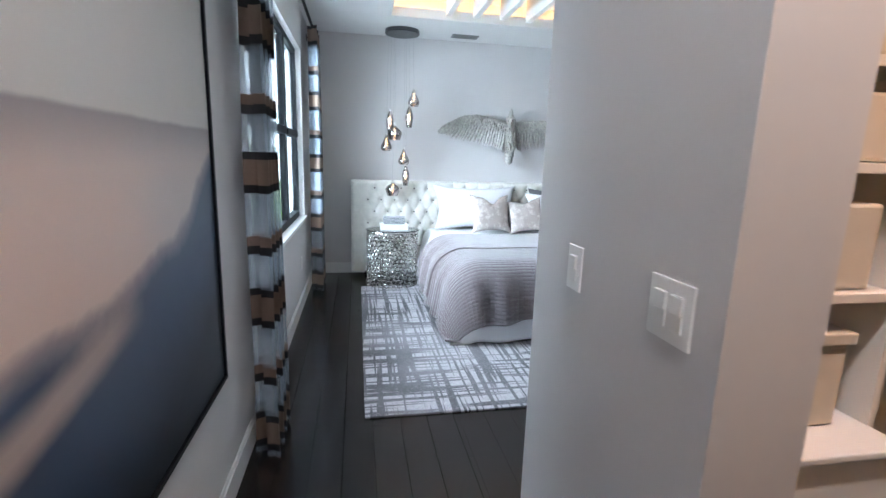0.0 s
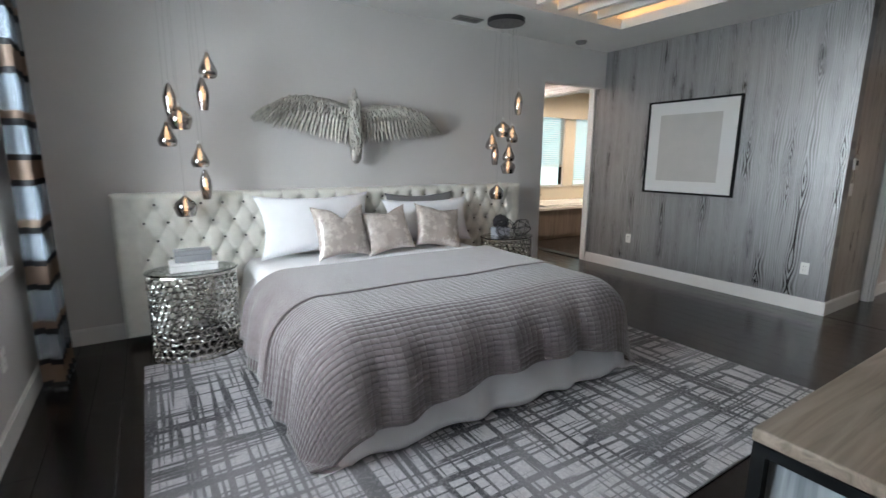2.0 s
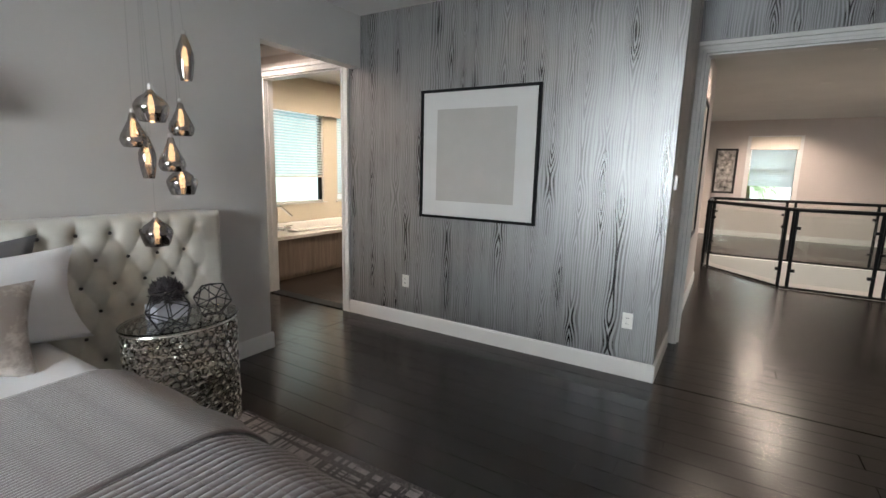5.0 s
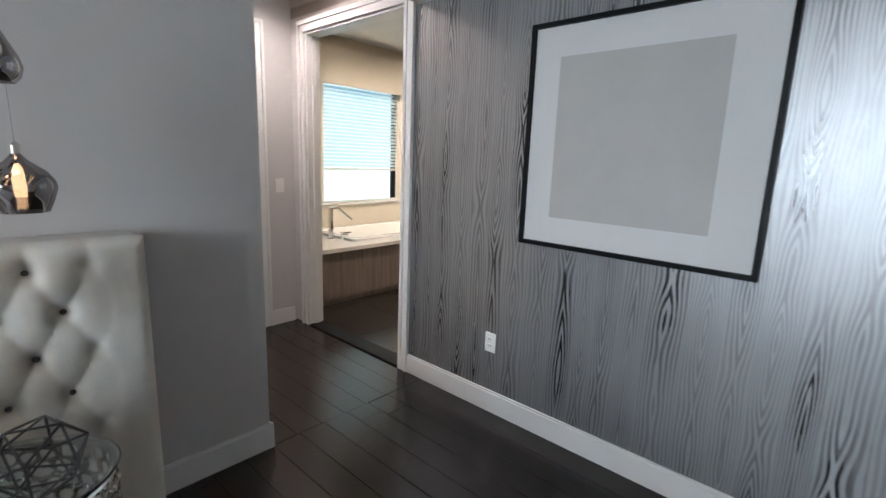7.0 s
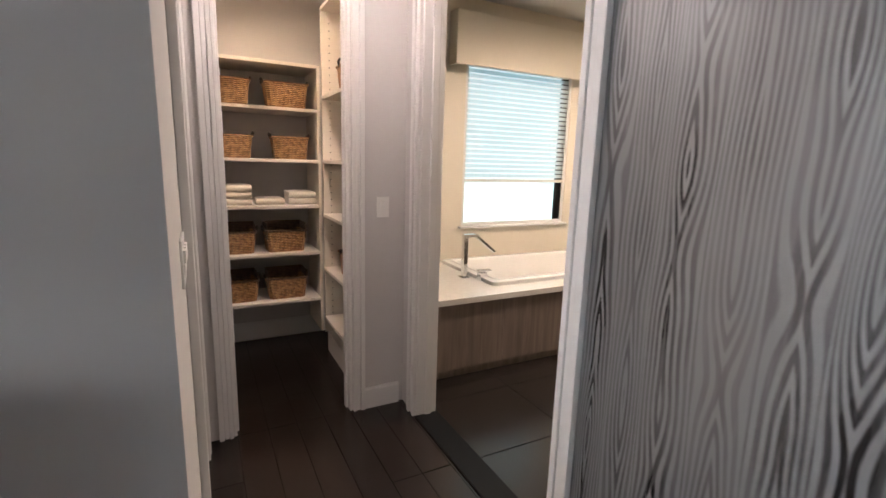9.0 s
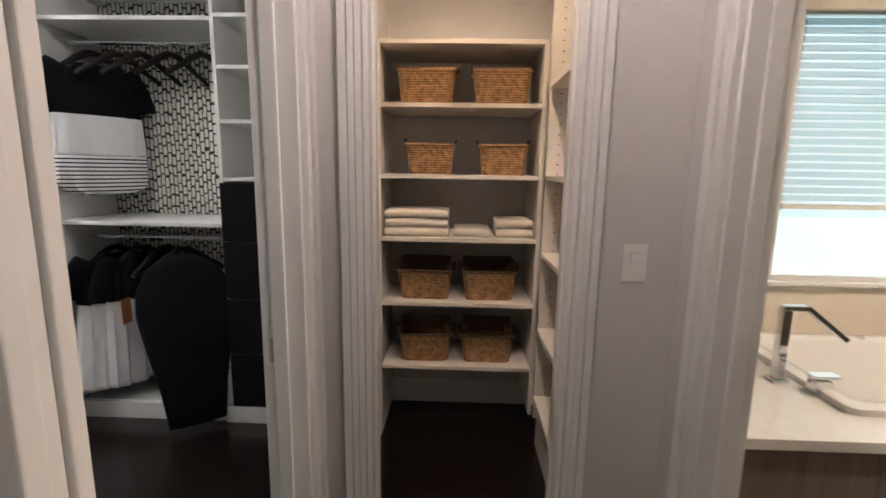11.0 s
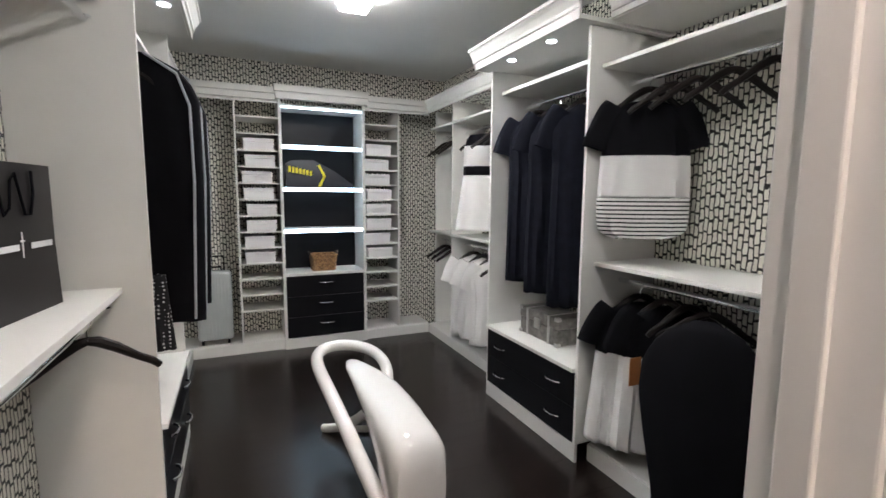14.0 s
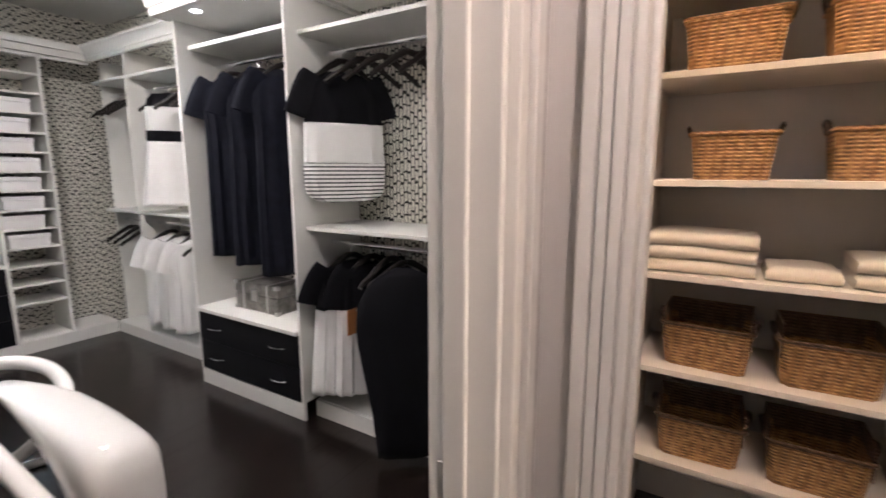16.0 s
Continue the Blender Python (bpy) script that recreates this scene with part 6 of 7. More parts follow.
# south bay E, unit F, bay G
YS = CY0 + 0.007
ue = thing("wardrobe_unit", (3.56, 6.03, 0), "white wardrobe bay with deep shelf and rod", "wardrobe", "dressing room units")
panel(ue, "side_panel", 2.645, 2.67, YS, 6.29, 0.0, 2.42)
panel(ue, "shelf", 2.672, 4.45, YS, 6.19, 1.13, 1.155)
panel(ue, "shelf", 2.672, 4.45, YS, 6.19, 2.22, 2.245)
hang_rod(ue, 2.672, 4.45, 6.13, 1.08)
hang_rod(ue, 2.672, 4.45, 6.13, 2.15)
for z in (1.08, 2.15):
    part("rod_flange", spun(bmesh.new(), ((0.0, 0), (0.028, 0), (0.028, 0.008), (0.0, 0.008)), (2.68, 6.13, z), 16), CHROME, ue)
panel(ue, "plinth", 2.672, 4.46, 6.16, 6.178, 0, 0.10)
panel(ue, "bottom", 2.672, 4.46, YS, 6.16, 0.085, 0.105)
uf = thing("drawer_unit", (2.15, 6.09, 0), "white wardrobe unit over black drawers with chrome pulls", "wardrobe", "dressing room units")
panel(uf, "side_panel", 1.62, 1.64, YS, 6.29, 0.11, 2.42)
panel(uf, "plinth", 1.62, 2.645, 6.27, 6.288, 0, 0.108)
panel(uf, "deck", 1.64, 2.643, YS, 6.31, 0.532, 0.556)
panel(uf, "shelf", 1.64, 2.643, YS, 6.22, 2.24, 2.262)
panel(uf, "soffit", 1.58, 2.69, YS, 6.40, 2.43, 2.45)
panel(uf, "fascia", 1.58, 2.69, 6.401, 6.415, 2.425, 2.50)
crown(uf, 1.57, 2.70, 6.415, 1, 2.47, 2.55, 0.05)
hang_rod(uf, 1.64, 2.643, 6.12, 2.17)
for z0, z1 in ((0.115, 0.318), (0.324, 0.528)):
    d = panel(uf, "drawer", 1.642, 2.642, 6.272, 6.294, z0, z1, mat=BLACKLAM, label="black drawer front")
    for x in (1.85, 2.43):
        pull(d, x, 6.296, (z0 + z1) / 2, 0.13, "y", 1)
p = thing("puck_light", (2.1, 6.33, 2.43), "small bright puck light under the cabinet soffit", "light", "puck lights")
part("lens", spun(bmesh.new(), ((0.0, -0.004), (0.028, -0.004), (0.028, -0.001), (0.0, -0.001)), (2.1, 6.33, 2.43), 16), DOTW, p)
lamp("puck", "SPOT", look((2.1, 6.30, 2.40), (2.1, 6.2, 0.3)), 2, COOL, 0.03, spot=110)
ug = thing("wardrobe_unit", (0.9, 6.0, 0), "white wardrobe bay at the corner", "wardrobe", "dressing room units")
panel(ug, "plinth", 0.12, 1.62, 6.18, 6.198, 0, 0.10)
panel(ug, "bottom", 0.12, 1.62, YS, 6.18, 0.085, 0.105)
panel(ug, "shelf", 0.12, 1.618, YS, 6.18, 2.20, 2.222)
hang_rod(ug, 0.12, 1.618, 6.05, 2.12)
panel(ug, "fascia", 0.12, 1.60, 6.16, 6.185, 2.38, 2.43)
crown(ug, 0.17, 1.60, 6.185, 1, 2.41, 2.50, 0.05)

# ceiling fixture
cl = thing("ceiling_light", (1.75, 7.38, H), "rectangular white ceiling light fixture, lit", "ceiling light")
part("frame", box(1.52, 2.08, 7.27, 7.49, H - 0.035, H - 0.001, bevel=0.006), TRIM, cl)
part("diffuser", box(1.54, 2.06, 7.285, 7.475, H - 0.085, H - 0.036, bevel=0.015), emit("diffuser_glow", (1.0, 0.97, 0.92), 34.0), cl, "glowing white diffuser")
lamp("dressing_lamp", "AREA", look((1.8, 7.38, H - 0.10), (1.8, 7.3801, 0)), 26, (1.0, 0.97, 0.93), 0.55, 0.2)
# second fixture and its lamp: unseen, added to brighten the doorway end
added_light = thing("ceiling_light", (3.7, 7.3, H), "rectangular white ceiling light fixture, lit", "ceiling light")
part("frame", box(3.42, 3.98, 7.19, 7.41, H - 0.035, H - 0.001, bevel=0.006), TRIM, added_light)
part("diffuser", box(3.44, 3.96, 7.205, 7.395, H - 0.085, H - 0.036, bevel=0.015), bpy.data.materials["diffuser_glow"], added_light, "glowing white diffuser")
lamp("dressing_lamp", "AREA", look((3.7, 7.3, H - 0.10), (3.7, 7.3001, 0)), 6, (1.0, 0.97, 0.93), 0.55, 0.2)

# hangers and clothes
hg = bmesh.new()
for s in (-1, 1):
    tube(hg, [(0, 0, -0.045), (s * 0.03, 0, -0.052), (s * 0.08, 0, -0.082), (s * 0.14, 0, -0.128), (s * 0.19, 0, -0.160), (s * 0.212, 0, -0.182)], [0.015, 0.019, 0.018, 0.014, 0.014, 0.012], 8)
wood_me = mesh_of("hanger_arm", hg, DARKWOOD, True)
hk = bmesh.new()
tube(hk, [(0, 0, -0.05), (0, 0, -0.012), (0.014, 0, 0.004), (0.016, 0, 0.018), (0.0, 0, 0.030), (-0.015, 0, 0.020)], 0.0026, 6)
hook_me = mesh_of("hook", hk, CHROME, True)


def hanger(x, y, z, turn, label="dark wooden clothes hanger on a chrome rod"):
    """z: the rod's axis."""
    t0 = tagged(new("clothes_hanger"), label, "hanger", "clothes hangers")
    t0.empty_display_size = 0.1
    for nm, me in (("hanger_arm", wood_me), ("hook", hook_me)):
        o = new(nm, me)
        o.parent = t0
    t0.matrix_basis = pose(x, y, z - 0.014, 0, 0, turn)
    return t0


def shell(bm, prof, z0, z1, folds=5, amp=0.012, seed=0.0, nz=18, seg=40, depth=0.45):
    """Cloth hanging in folds: prof gives the half-width by height, from z1 down to z0."""
    loops = []
    for i in range(nz + 1):
        z = z1 + (z0 - z1) * i / nz
        w = float(np.interp(z, [p[0] for p in prof], [p[1] for p in prof]))
        d = float(np.interp(z, [p[0] for p in prof], [p[2] for p in prof]))
        f = (z1 - z) / max(1e-6, prof[-1][0] - prof[0][0])
        loop = []
        for k in range(seg):
            a = 2 * math.pi * k / seg
            c, s = math.cos(a), math.sin(a)
            sx_, sy_ = math.copysign(abs(c) ** 0.75, c), math.copysign(abs(s) ** 0.8, s)
            rip = amp * min(1, 0.25 + f) * math.sin(folds * a * 2 + seed * 3 + 1.5 * noise.noise((c * 2, s * 2, z * 2 + seed)))
            wr = 0.007 * noise.noise((c * 3 + seed, z * 7, s * 3))
            loop.append((w * sx_, (d + rip + wr) * sy_, z + (0.008 * noise.noise((c * 3, s * 3, seed)) if i == nz else 0)))
        loops.append(loop)
    return loft(bm, loops)


def sleeve(bm, s, z, w, ln, r, drop, seed=0):
    """A limp flat sleeve, falling outward from the shoulder, open at its hem."""
    loops = []
    for q in range(9):
        f = q / 8
        cx, cz = s * (w * 0.66 + ln * (f ** 0.8)), z - 0.065 - drop * f ** 1.25
        dx, dz = s * ln * 0.8, -drop * (0.55 + 0.7 * f)
        k = math.hypot(dx, dz)
        nx, nz = -dz / k, dx / k
        wide, thin = r * (1.15 + 0.15 * f), r * (0.50 - 0.10 * f)
        loop = []
        for g in range(16):
            a = 2 * math.pi * g / 16
            rip = 1 + 0.18 * f * math.sin(3 * a + seed * 2.1)
            loop.append((cx + nx * wide * math.cos(a), thin * rip * math.sin(a) + 0.006 * math.sin(f * 5 + seed), cz + nz * wide * math.cos(a)))
        loops.append(loop)
    return loft(bm, loops, True, False)


def stripes_mat():
    m, t, b = nodes("striped_jersey")
    s = t.nodes.new("ShaderNodeSeparateXYZ")
    t.links.new(coords(t), s.inputs[0])
    k2 = mathn(t, "LESS_THAN", mathn(t, "FRACT", mathn(t, "MULTIPLY", s.outputs[2], 46.0)), 0.36)
    t.links.new(mixc(t, k2, (0.78, 0.77, 0.76), (0.012, 0.012, 0.014)), b.inputs["Base Color"])
    b.inputs["Roughness"].default_value = 0.9
    return m


BLACKCLOTH = plain("black_jersey", (0.006, 0.006, 0.008), 0.9, var=0.2, bumps=0.3, bscale=400, spec=0.12)
NAVY = plain("navy_linen", (0.007, 0.008, 0.014), 0.88, var=0.25, scale=20, bumps=0.4, bscale=300, spec=0.15)
WHITECLOTH = plain("white_jersey", (0.76, 0.75, 0.74), 0.9, var=0.03, bumps=0.3, bscale=350)
STRIPE = stripes_mat()


def garment(name, m, label, pieces, sleeves=None, group="hanging clothes", folds=5, amp=0.012, seed=0.0):
    """pieces: part name, material, profile of (z, half-width, half-depth) from low to high."""
    t0 = tagged(new(name), label, "clothing", group)
    t0.empty_display_size = 0.1
    for nm, mat, prof in pieces:
        ob = part(nm, shell(bmesh.new(), prof, prof[0][0], prof[-1][0], folds, amp, seed), mat, t0, smooth=True)
        md = ob.modifiers.new("thick", "SOLIDIFY")
        md.thickness = 0.003
    if sleeves:
        mat, w, z, ln, r, drop = sleeves
        for s in (-1, 1):
            part("sleeve", sleeve(bmesh.new(), s, z, w, ln, r, drop, seed), mat, t0, smooth=True)
    t0.matrix_basis = m
    return t0


SH = ((-0.27, 0.216, 0.056), (-0.20, 0.208, 0.046), (-0.16, 0.190, 0.038), (-0.13, 0.155, 0.030), (-0.105, 0.110, 0.024), (-0.095, 0.085, 0.022))
# black, white and striped tee
hanger(2.99, 8.58, 2.13, 62)
garment("striped_tee", pose(2.99, 8.57, 2.10, 0, 0, 62), "black and white short-sleeved tee with a striped hem", (("yoke", BLACKCLOTH, ((-0.37, 0.225, 0.075),) + SH), ("middle_band", WHITECLOTH, ((-0.585, 0.235, 0.08), (-0.37, 0.226, 0.076))), ("striped_hem", STRIPE, ((-0.80, 0.13, 0.055), (-0.785, 0.19, 0.066), (-0.755, 0.225, 0.074), (-0.70, 0.235, 0.078), (-0.585, 0.236, 0.081)))), (BLACKCLOTH, 0.225, -0.06, 0.095, 0.066, 0.21), seed=2.0)
for x, tr in ((3.12, 60), (3.25, 62), (3.42, 64), (3.60, 62)):
    hanger(x, 8.60, 2.13, tr)
# lower tees
hanger(3.0, 8.58, 1.05, 66)
garment("black_tee", pose(3.0, 8.58, 1.05, 0, 0, 66), "black short-sleeved top over a white skirt", (("top", BLACKCLOTH, ((-0.36, 0.225, 0.08),) + SH), ("lower_part", WHITECLOTH, ((-0.86, 0.27, 0.10), (-0.36, 0.222, 0.078)))), (BLACKCLOTH, 0.225, -0.06, 0.10, 0.066, 0.20), seed=4.0, folds=7, amp=0.018)
hanger(3.14, 8.60, 1.05, 72)
garment("black_tee", pose(3.14, 8.60, 1.05, 0, 0, 72), "black short-sleeved top with white lower half", (("top", BLACKCLOTH, ((-0.34, 0.225, 0.07),) + SH), ("lower_part", WHITECLOTH, ((-0.84, 0.25, 0.08), (-0.34, 0.222, 0.07)))), (BLACKCLOTH, 0.225, -0.06, 0.10, 0.066, 0.20), seed=5.5, folds=7, amp=0.018)
hanger(3.28, 8.60, 1.05, 76)
solid("price_tag", boxes((3.19, 3.196, 8.33, 8.40, 0.60, 0.74), bevel=0.001), plain("orange_card", (0.42, 0.16, 0.05), 0.6), "orange card tag on the hanging top", "tag")
# black garment bag hanging from the low rod
hanger(3.42, 8.56, 1.05, 40)
gb = garment("garment_bag", pose(3.47, 8.46, 1.05, -11, 0, 38), "long black garment bag with a rounded top", (("bag", BLACKCLOTH, ((-1.02, 0.145, 0.035), (-0.80, 0.17, 0.045), (-0.58, 0.215, 0.05), (-0.40, 0.245, 0.05), (-0.27, 0.238, 0.05), (-0.19, 0.205, 0.045), (-0.13, 0.158, 0.04), (-0.09, 0.105, 0.035), (-0.065, 0.04, 0.02))),), folds=2, amp=0.006, seed=7.0)
bm = bmesh.new()
tube(bm, [(s, -0.055, z) for s, z in ((-0.175, -0.80), (-0.22, -0.58), (-0.248, -0.40), (-0.242, -0.27), (-0.21, -0.19), (-0.162, -0.13), (-0.108, -0.09), (-0.04, -0.062), (0.04, -0.062), (0.108, -0.09), (0.162, -0.13), (0.21, -0.19), (0.242, -0.27))], 0.004, 6)
part("piping", bm, plain("grey_piping", (0.12, 0.12, 0.13), 0.5), gb, "grey piping")
part("zip", tube(bmesh.new(), [(0.0, -0.058, -0.09), (0.01, -0.060, -0.45), (0.0, -0.056, -0.9)], 0.003, 5), bpy.data.materials["grey_piping"], gb, "dark zip")
# navy dresses
for i, (x, tr, sd) in enumerate(((2.0, 58, 1.0), (2.24, 62, 2.7), (2.50, 64, 4.1))):
    hanger(x, 8.60, 2.17, tr)
    garment("navy_dress", pose(x, 8.60, 2.17, 0, 0, tr), "long navy short-sleeved dress on a dark hanger", (("body", NAVY, ((-1.27 - 0.04 * i, 0.215, 0.07), (-0.9, 0.21, 0.065), (-0.45, 0.20, 0.06)) + SH),), (NAVY, 0.225, -0.06, 0.10, 0.060, 0.23), seed=sd, folds=6, amp=0.014)
# white dress, white tops, bare hangers in bay A
hanger(1.08, 8.66, 2.12, 58)
garment("white_dress", pose(1.08, 8.66, 2.12, 0, 0, 58), "sleeveless white dress with black neckline and waistband", (("neckline", BLACKCLOTH, ((-0.16, 0.17, 0.06), (-0.10, 0.15, 0.05), (-0.06, 0.12, 0.035))), ("bodice", WHITECLOTH, ((-0.34, 0.175, 0.065), (-0.16, 0.172, 0.06))), ("waistband", BLACKCLOTH, ((-0.42, 0.18, 0.068), (-0.34, 0.178, 0.067))), ("skirt", WHITECLOTH, ((-0.92, 0.25, 0.08), (-0.42, 0.178, 0.066)))), folds=4, amp=0.01, seed=3.0)
for x, tr in ((1.30, 64), (1.52, 70), (0.30, 56), (0.46, 62), (0.58, 66)):
    hanger(x, 8.66, 2.12, tr)
for x, tr in ((0.28, 50), (0.42, 58), (0.56, 64), (1.50, 70)):
    hanger(x, 8.66, 1.04, tr)
for i, (x, tr) in enumerate(((0.92, 62), (1.12, 66), (1.32, 68))):
    hanger(x, 8.66, 1.04, tr)
    garment("white_shirt", pose(x, 8.66, 1.04, 0, 0, tr), "thin white short-sleeved shirt on a dark hanger", (("body", WHITECLOTH, ((-0.84, 0.22, 0.06), (-0.45, 0.20, 0.055)) + SH),), (WHITECLOTH, 0.225, -0.06, 0.09, 0.058, 0.22), seed=i * 2.3, folds=6, amp=0.012)

# trunk on the drawer deck
tk = thing("metal_trunk", (2.27, 8.55, 0.556), "small riveted antique metal trunk on the drawer unit", "trunk")
TIN = plain("aged_tin", (0.20, 0.19, 0.175), 0.45, 0.55, var=0.4, scale=25, bumps=0.3)
part("body", box(2.06, 2.48, 8.45, 8.68, 0.557, 0.665, bevel=0.006), TIN, tk)
part("lid", box(2.055, 2.485, 8.445, 8.685, 0.667, 0.745, bevel=0.012), TIN, tk)
part("latch", box(2.24, 2.30, 8.436, 8.446, 0.63, 0.70, bevel=0.003), STEEL, tk)
for x in (2.062, 2.462):
    for z in (0.56, 0.73):
        part("corner_cap", box(x - 0.008, x + 0.026, 8.441, 8.475, z - 0.006, z + 0.02, bevel=0.004), STEEL, tk)
for x in (2.15, 2.39):
    part("strap", box(x - 0.01, x + 0.01, 8.442, 8.687, 0.557, 0.747, bevel=0.002), STEEL, tk)

sk = thing("strike_plate", (4.508, 7.176, 0.955), "brushed nickel strike plate on the door jamb", "strike plate")
part("plate", box(4.494, 4.524, 7.168, 7.183, 0.925, 0.985, bevel=0.001), STEEL, sk)
part("latch_hole", box(4.502, 4.516, 7.166, 7.172, 0.942, 0.968), BLACKFRAME, sk, "dark latch hole")
# shopping bag on the south shelf
PAPERBLK = plain("black_paper", (0.012, 0.010, 0.010), 0.42, spec=0.35)
sb = thing("shopping_bag", (3.07, 5.985, 1.156), "black paper shopping bag with rope handles and white lettering", "bag")
mt = Matrix.Translation((3.07, 5.985, 1.156)) @ pose(0, 0, 0, 0, 0, -9) @ Matrix.Diagonal((0.90, 0.9, 1.0, 1.0))
bm = bmesh.new()
loft(bm, [[(-0.20, -0.06, 0.001), (0.20, -0.06, 0.001), (0.20, 0.06, 0.001), (-0.20, 0.06, 0.001)], [(-0.20, -0.055, 0.22), (0.20, -0.055, 0.22), (0.192, 0.055, 0.22), (-0.192, 0.055, 0.22)], [(-0.198, -0.045, 0.46), (0.198, -0.045, 0.46), (0.198, 0.052, 0.45), (-0.198, 0.052, 0.45)]], True, False)
bmesh.ops.transform(bm, matrix=mt, verts=bm.verts[:])
ob = part("bag_body", bm, PAPERBLK, sb)
md = ob.modifiers.new("thick", "SOLIDIFY")
md.thickness = 0.002
bm = bmesh.new()
tube(bm, [mt @ Vector((x, 0.060, z)) for x, z in ((-0.07, 0.43), (-0.072, 0.36), (-0.05, 0.30), (-0.02, 0.30), (0.0, 0.36), (0.02, 0.42), (0.045, 0.40), (0.06, 0.32), (0.09, 0.30), (0.105, 0.36), (0.10, 0.43))], 0.004, 6)
part("rope_handle", bm, BLACKCLOTH, sb, "black rope handle", smooth=True)
WHITEINK = plain("white_ink", (0.75, 0.75, 0.75), 0.6)
for a, b in ((-0.155, -0.03), (0.035, 0.16)):
    bm = bx(bmesh.new(), -b, -a, 0.0595, 0.0615, 0.198, 0.216)
    bmesh.ops.transform(bm, matrix=mt, verts=bm.verts[:])
    part("lettering", bm, WHITEINK, sb, "band of small white lettering")
bm = boxes((0.008, 0.012, 0.0595, 0.0615, 0.175, 0.25), (-0.002, 0.022, 0.0595, 0.0615, 0.222, 0.227))
bmesh.ops.transform(bm, matrix=mt, verts=bm.verts[:])
part("emblem", bm, WHITEINK, sb)
hanger(2.93, 6.13, 1.08, 112)
hanger(3.86, 6.13, 1.08, 80)
garment("black_tank_top", pose(3.86, 6.13, 1.08, 0, 0, 80), "black sleeveless top on a dark hanger", (("body", BLACKCLOTH, ((-0.70, 0.24, 0.06), (-0.30, 0.21, 0.055), (-0.17, 0.16, 0.05), (-0.10, 0.12, 0.04), (-0.06, 0.09, 0.03))),), seed=8.0)
# garment bags and jackets in unit F
PIPE = plain("grey_bag_piping", (0.42, 0.44, 0.48), 0.5)


def dotted():
    m, t, b = nodes("dotted_cloth")
    v = coords(t, (60, 60, 60))
    vo = N(t, "TexVoronoi", Scale=1.0, Randomness=0.25)
    t.links.new(v, vo.inputs["Vector"])
    d = mathn(t, "LESS_THAN", vo.outputs["Distance"], 0.28)
    t.links.new(mixc(t, d, (0.012, 0.012, 0.014), (0.7, 0.7, 0.7)), b.inputs["Base Color"])
    b.inputs["Roughness"].default_value = 0.85
    return m


DOT = dotted()
for i, (x, tr) in enumerate(((2.40, 70), (2.06, 76))):
    t0 = tagged(new("garment_bag"), "black garment bag edged in grey piping", "clothing", "hanging clothes")
    part("bag", shell(bmesh.new(), ((-1.22, 0.26, 0.05), (-0.6, 0.28, 0.055), (-0.25, 0.28, 0.05), (-0.14, 0.23, 0.045), (-0.06, 0.08, 0.03)), -1.22, -0.06, 3, 0.008, i * 3.0), BLACKCLOTH, t0, smooth=True)
    for sy in (-0.052, 0.052):
        part("piping", tube(bmesh.new(), [(0.24, sy, -1.2), (0.265, sy, -0.6), (0.262, sy, -0.28), (0.215, sy, -0.15), (0.08, sy * 0.7, -0.065)], 0.006, 6), PIPE, t0, "pale grey piping", smooth=True)
    t0.matrix_basis = pose(x, 6.22, 2.17, 0, 0, tr)
    hanger(x, 6.12, 2.17, tr)
garment("dotted_skirt", pose(2.42, 6.12, 2.17, 0, 0, 64), "black skirt with white dots hanging below a bag", (("skirt", DOT, ((-1.33, 0.25, 0.045), (-1.0, 0.22, 0.04))),), seed=1.0)
hanger(1.35, 6.05, 2.12, 20)
garment("leather_jacket", pose(1.35, 6.05, 2.12, 0, 0, 20), "short black leather jacket on a hanger", (("body", plain("black_leather", (0.012, 0.012, 0.014), 0.35, bumps=0.4, bscale=80), ((-0.62, 0.21, 0.08), (-0.35, 0.22, 0.085)) + SH),), (bpy.data.materials["black_leather"], 0.225, -0.06, 0.14, 0.062, 0.48), seed=6.0)
hanger(0.55, 6.05, 1.02, 30)
# suitcase
SC = plain("silver_polycarbonate", (0.46, 0.50, 0.50), 0.35, 0.15)
su = thing("suitcase", (0.02, 6.39, 0.107), "ribbed pale grey hard-shell suitcase with black trim", "suitcase")
part("shell", box(-0.10, 0.09, 6.24, 6.545, 0.15, 0.80, bevel=0.03, seg=4), SC, su, smooth=True)
for i in range(9):
    y = 6.275 + i * 0.029
    part("rib", box(0.088, 0.095, y - 0.006, y + 0.006, 0.19, 0.76, bevel=0.003), SC, su)
part("zip_band", box(-0.02, -0.008, 6.236, 6.549, 0.148, 0.804, bevel=0.01), BLACKFRAME, su, "black zip band")
part("carry_handle", tube(bmesh.new(), [(-0.01, 6.32, 0.80), (-0.01, 6.33, 0.835), (-0.01, 6.45, 0.835), (-0.01, 6.46, 0.80)], 0.009, 8), BLACKFRAME, su)
part("pull_handle", tube(bmesh.new(), [(-0.06, 6.30, 0.79), (-0.06, 6.30, 0.93), (-0.06, 6.48, 0.93), (-0.06, 6.48, 0.79)], 0.009, 8), BLACKFRAME, su)
for x in (-0.06, 0.05):
    for y in (6.28, 6.50):
        part("wheel", boxes((x - 0.02, x + 0.02, y - 0.012, y + 0.012, 0.107, 0.152), bevel=0.008), BLACKFRAME, su)

# sculptural bench
GLOSS = plain("white_gloss_lacquer", (0.82, 0.81, 0.79), 0.06, var=0.01, bumps=0.0, coat=0.6)
be = thing("sculptural_bench", (2.35, 7.28, 0), "glossy white looping sculptural bench", "bench")


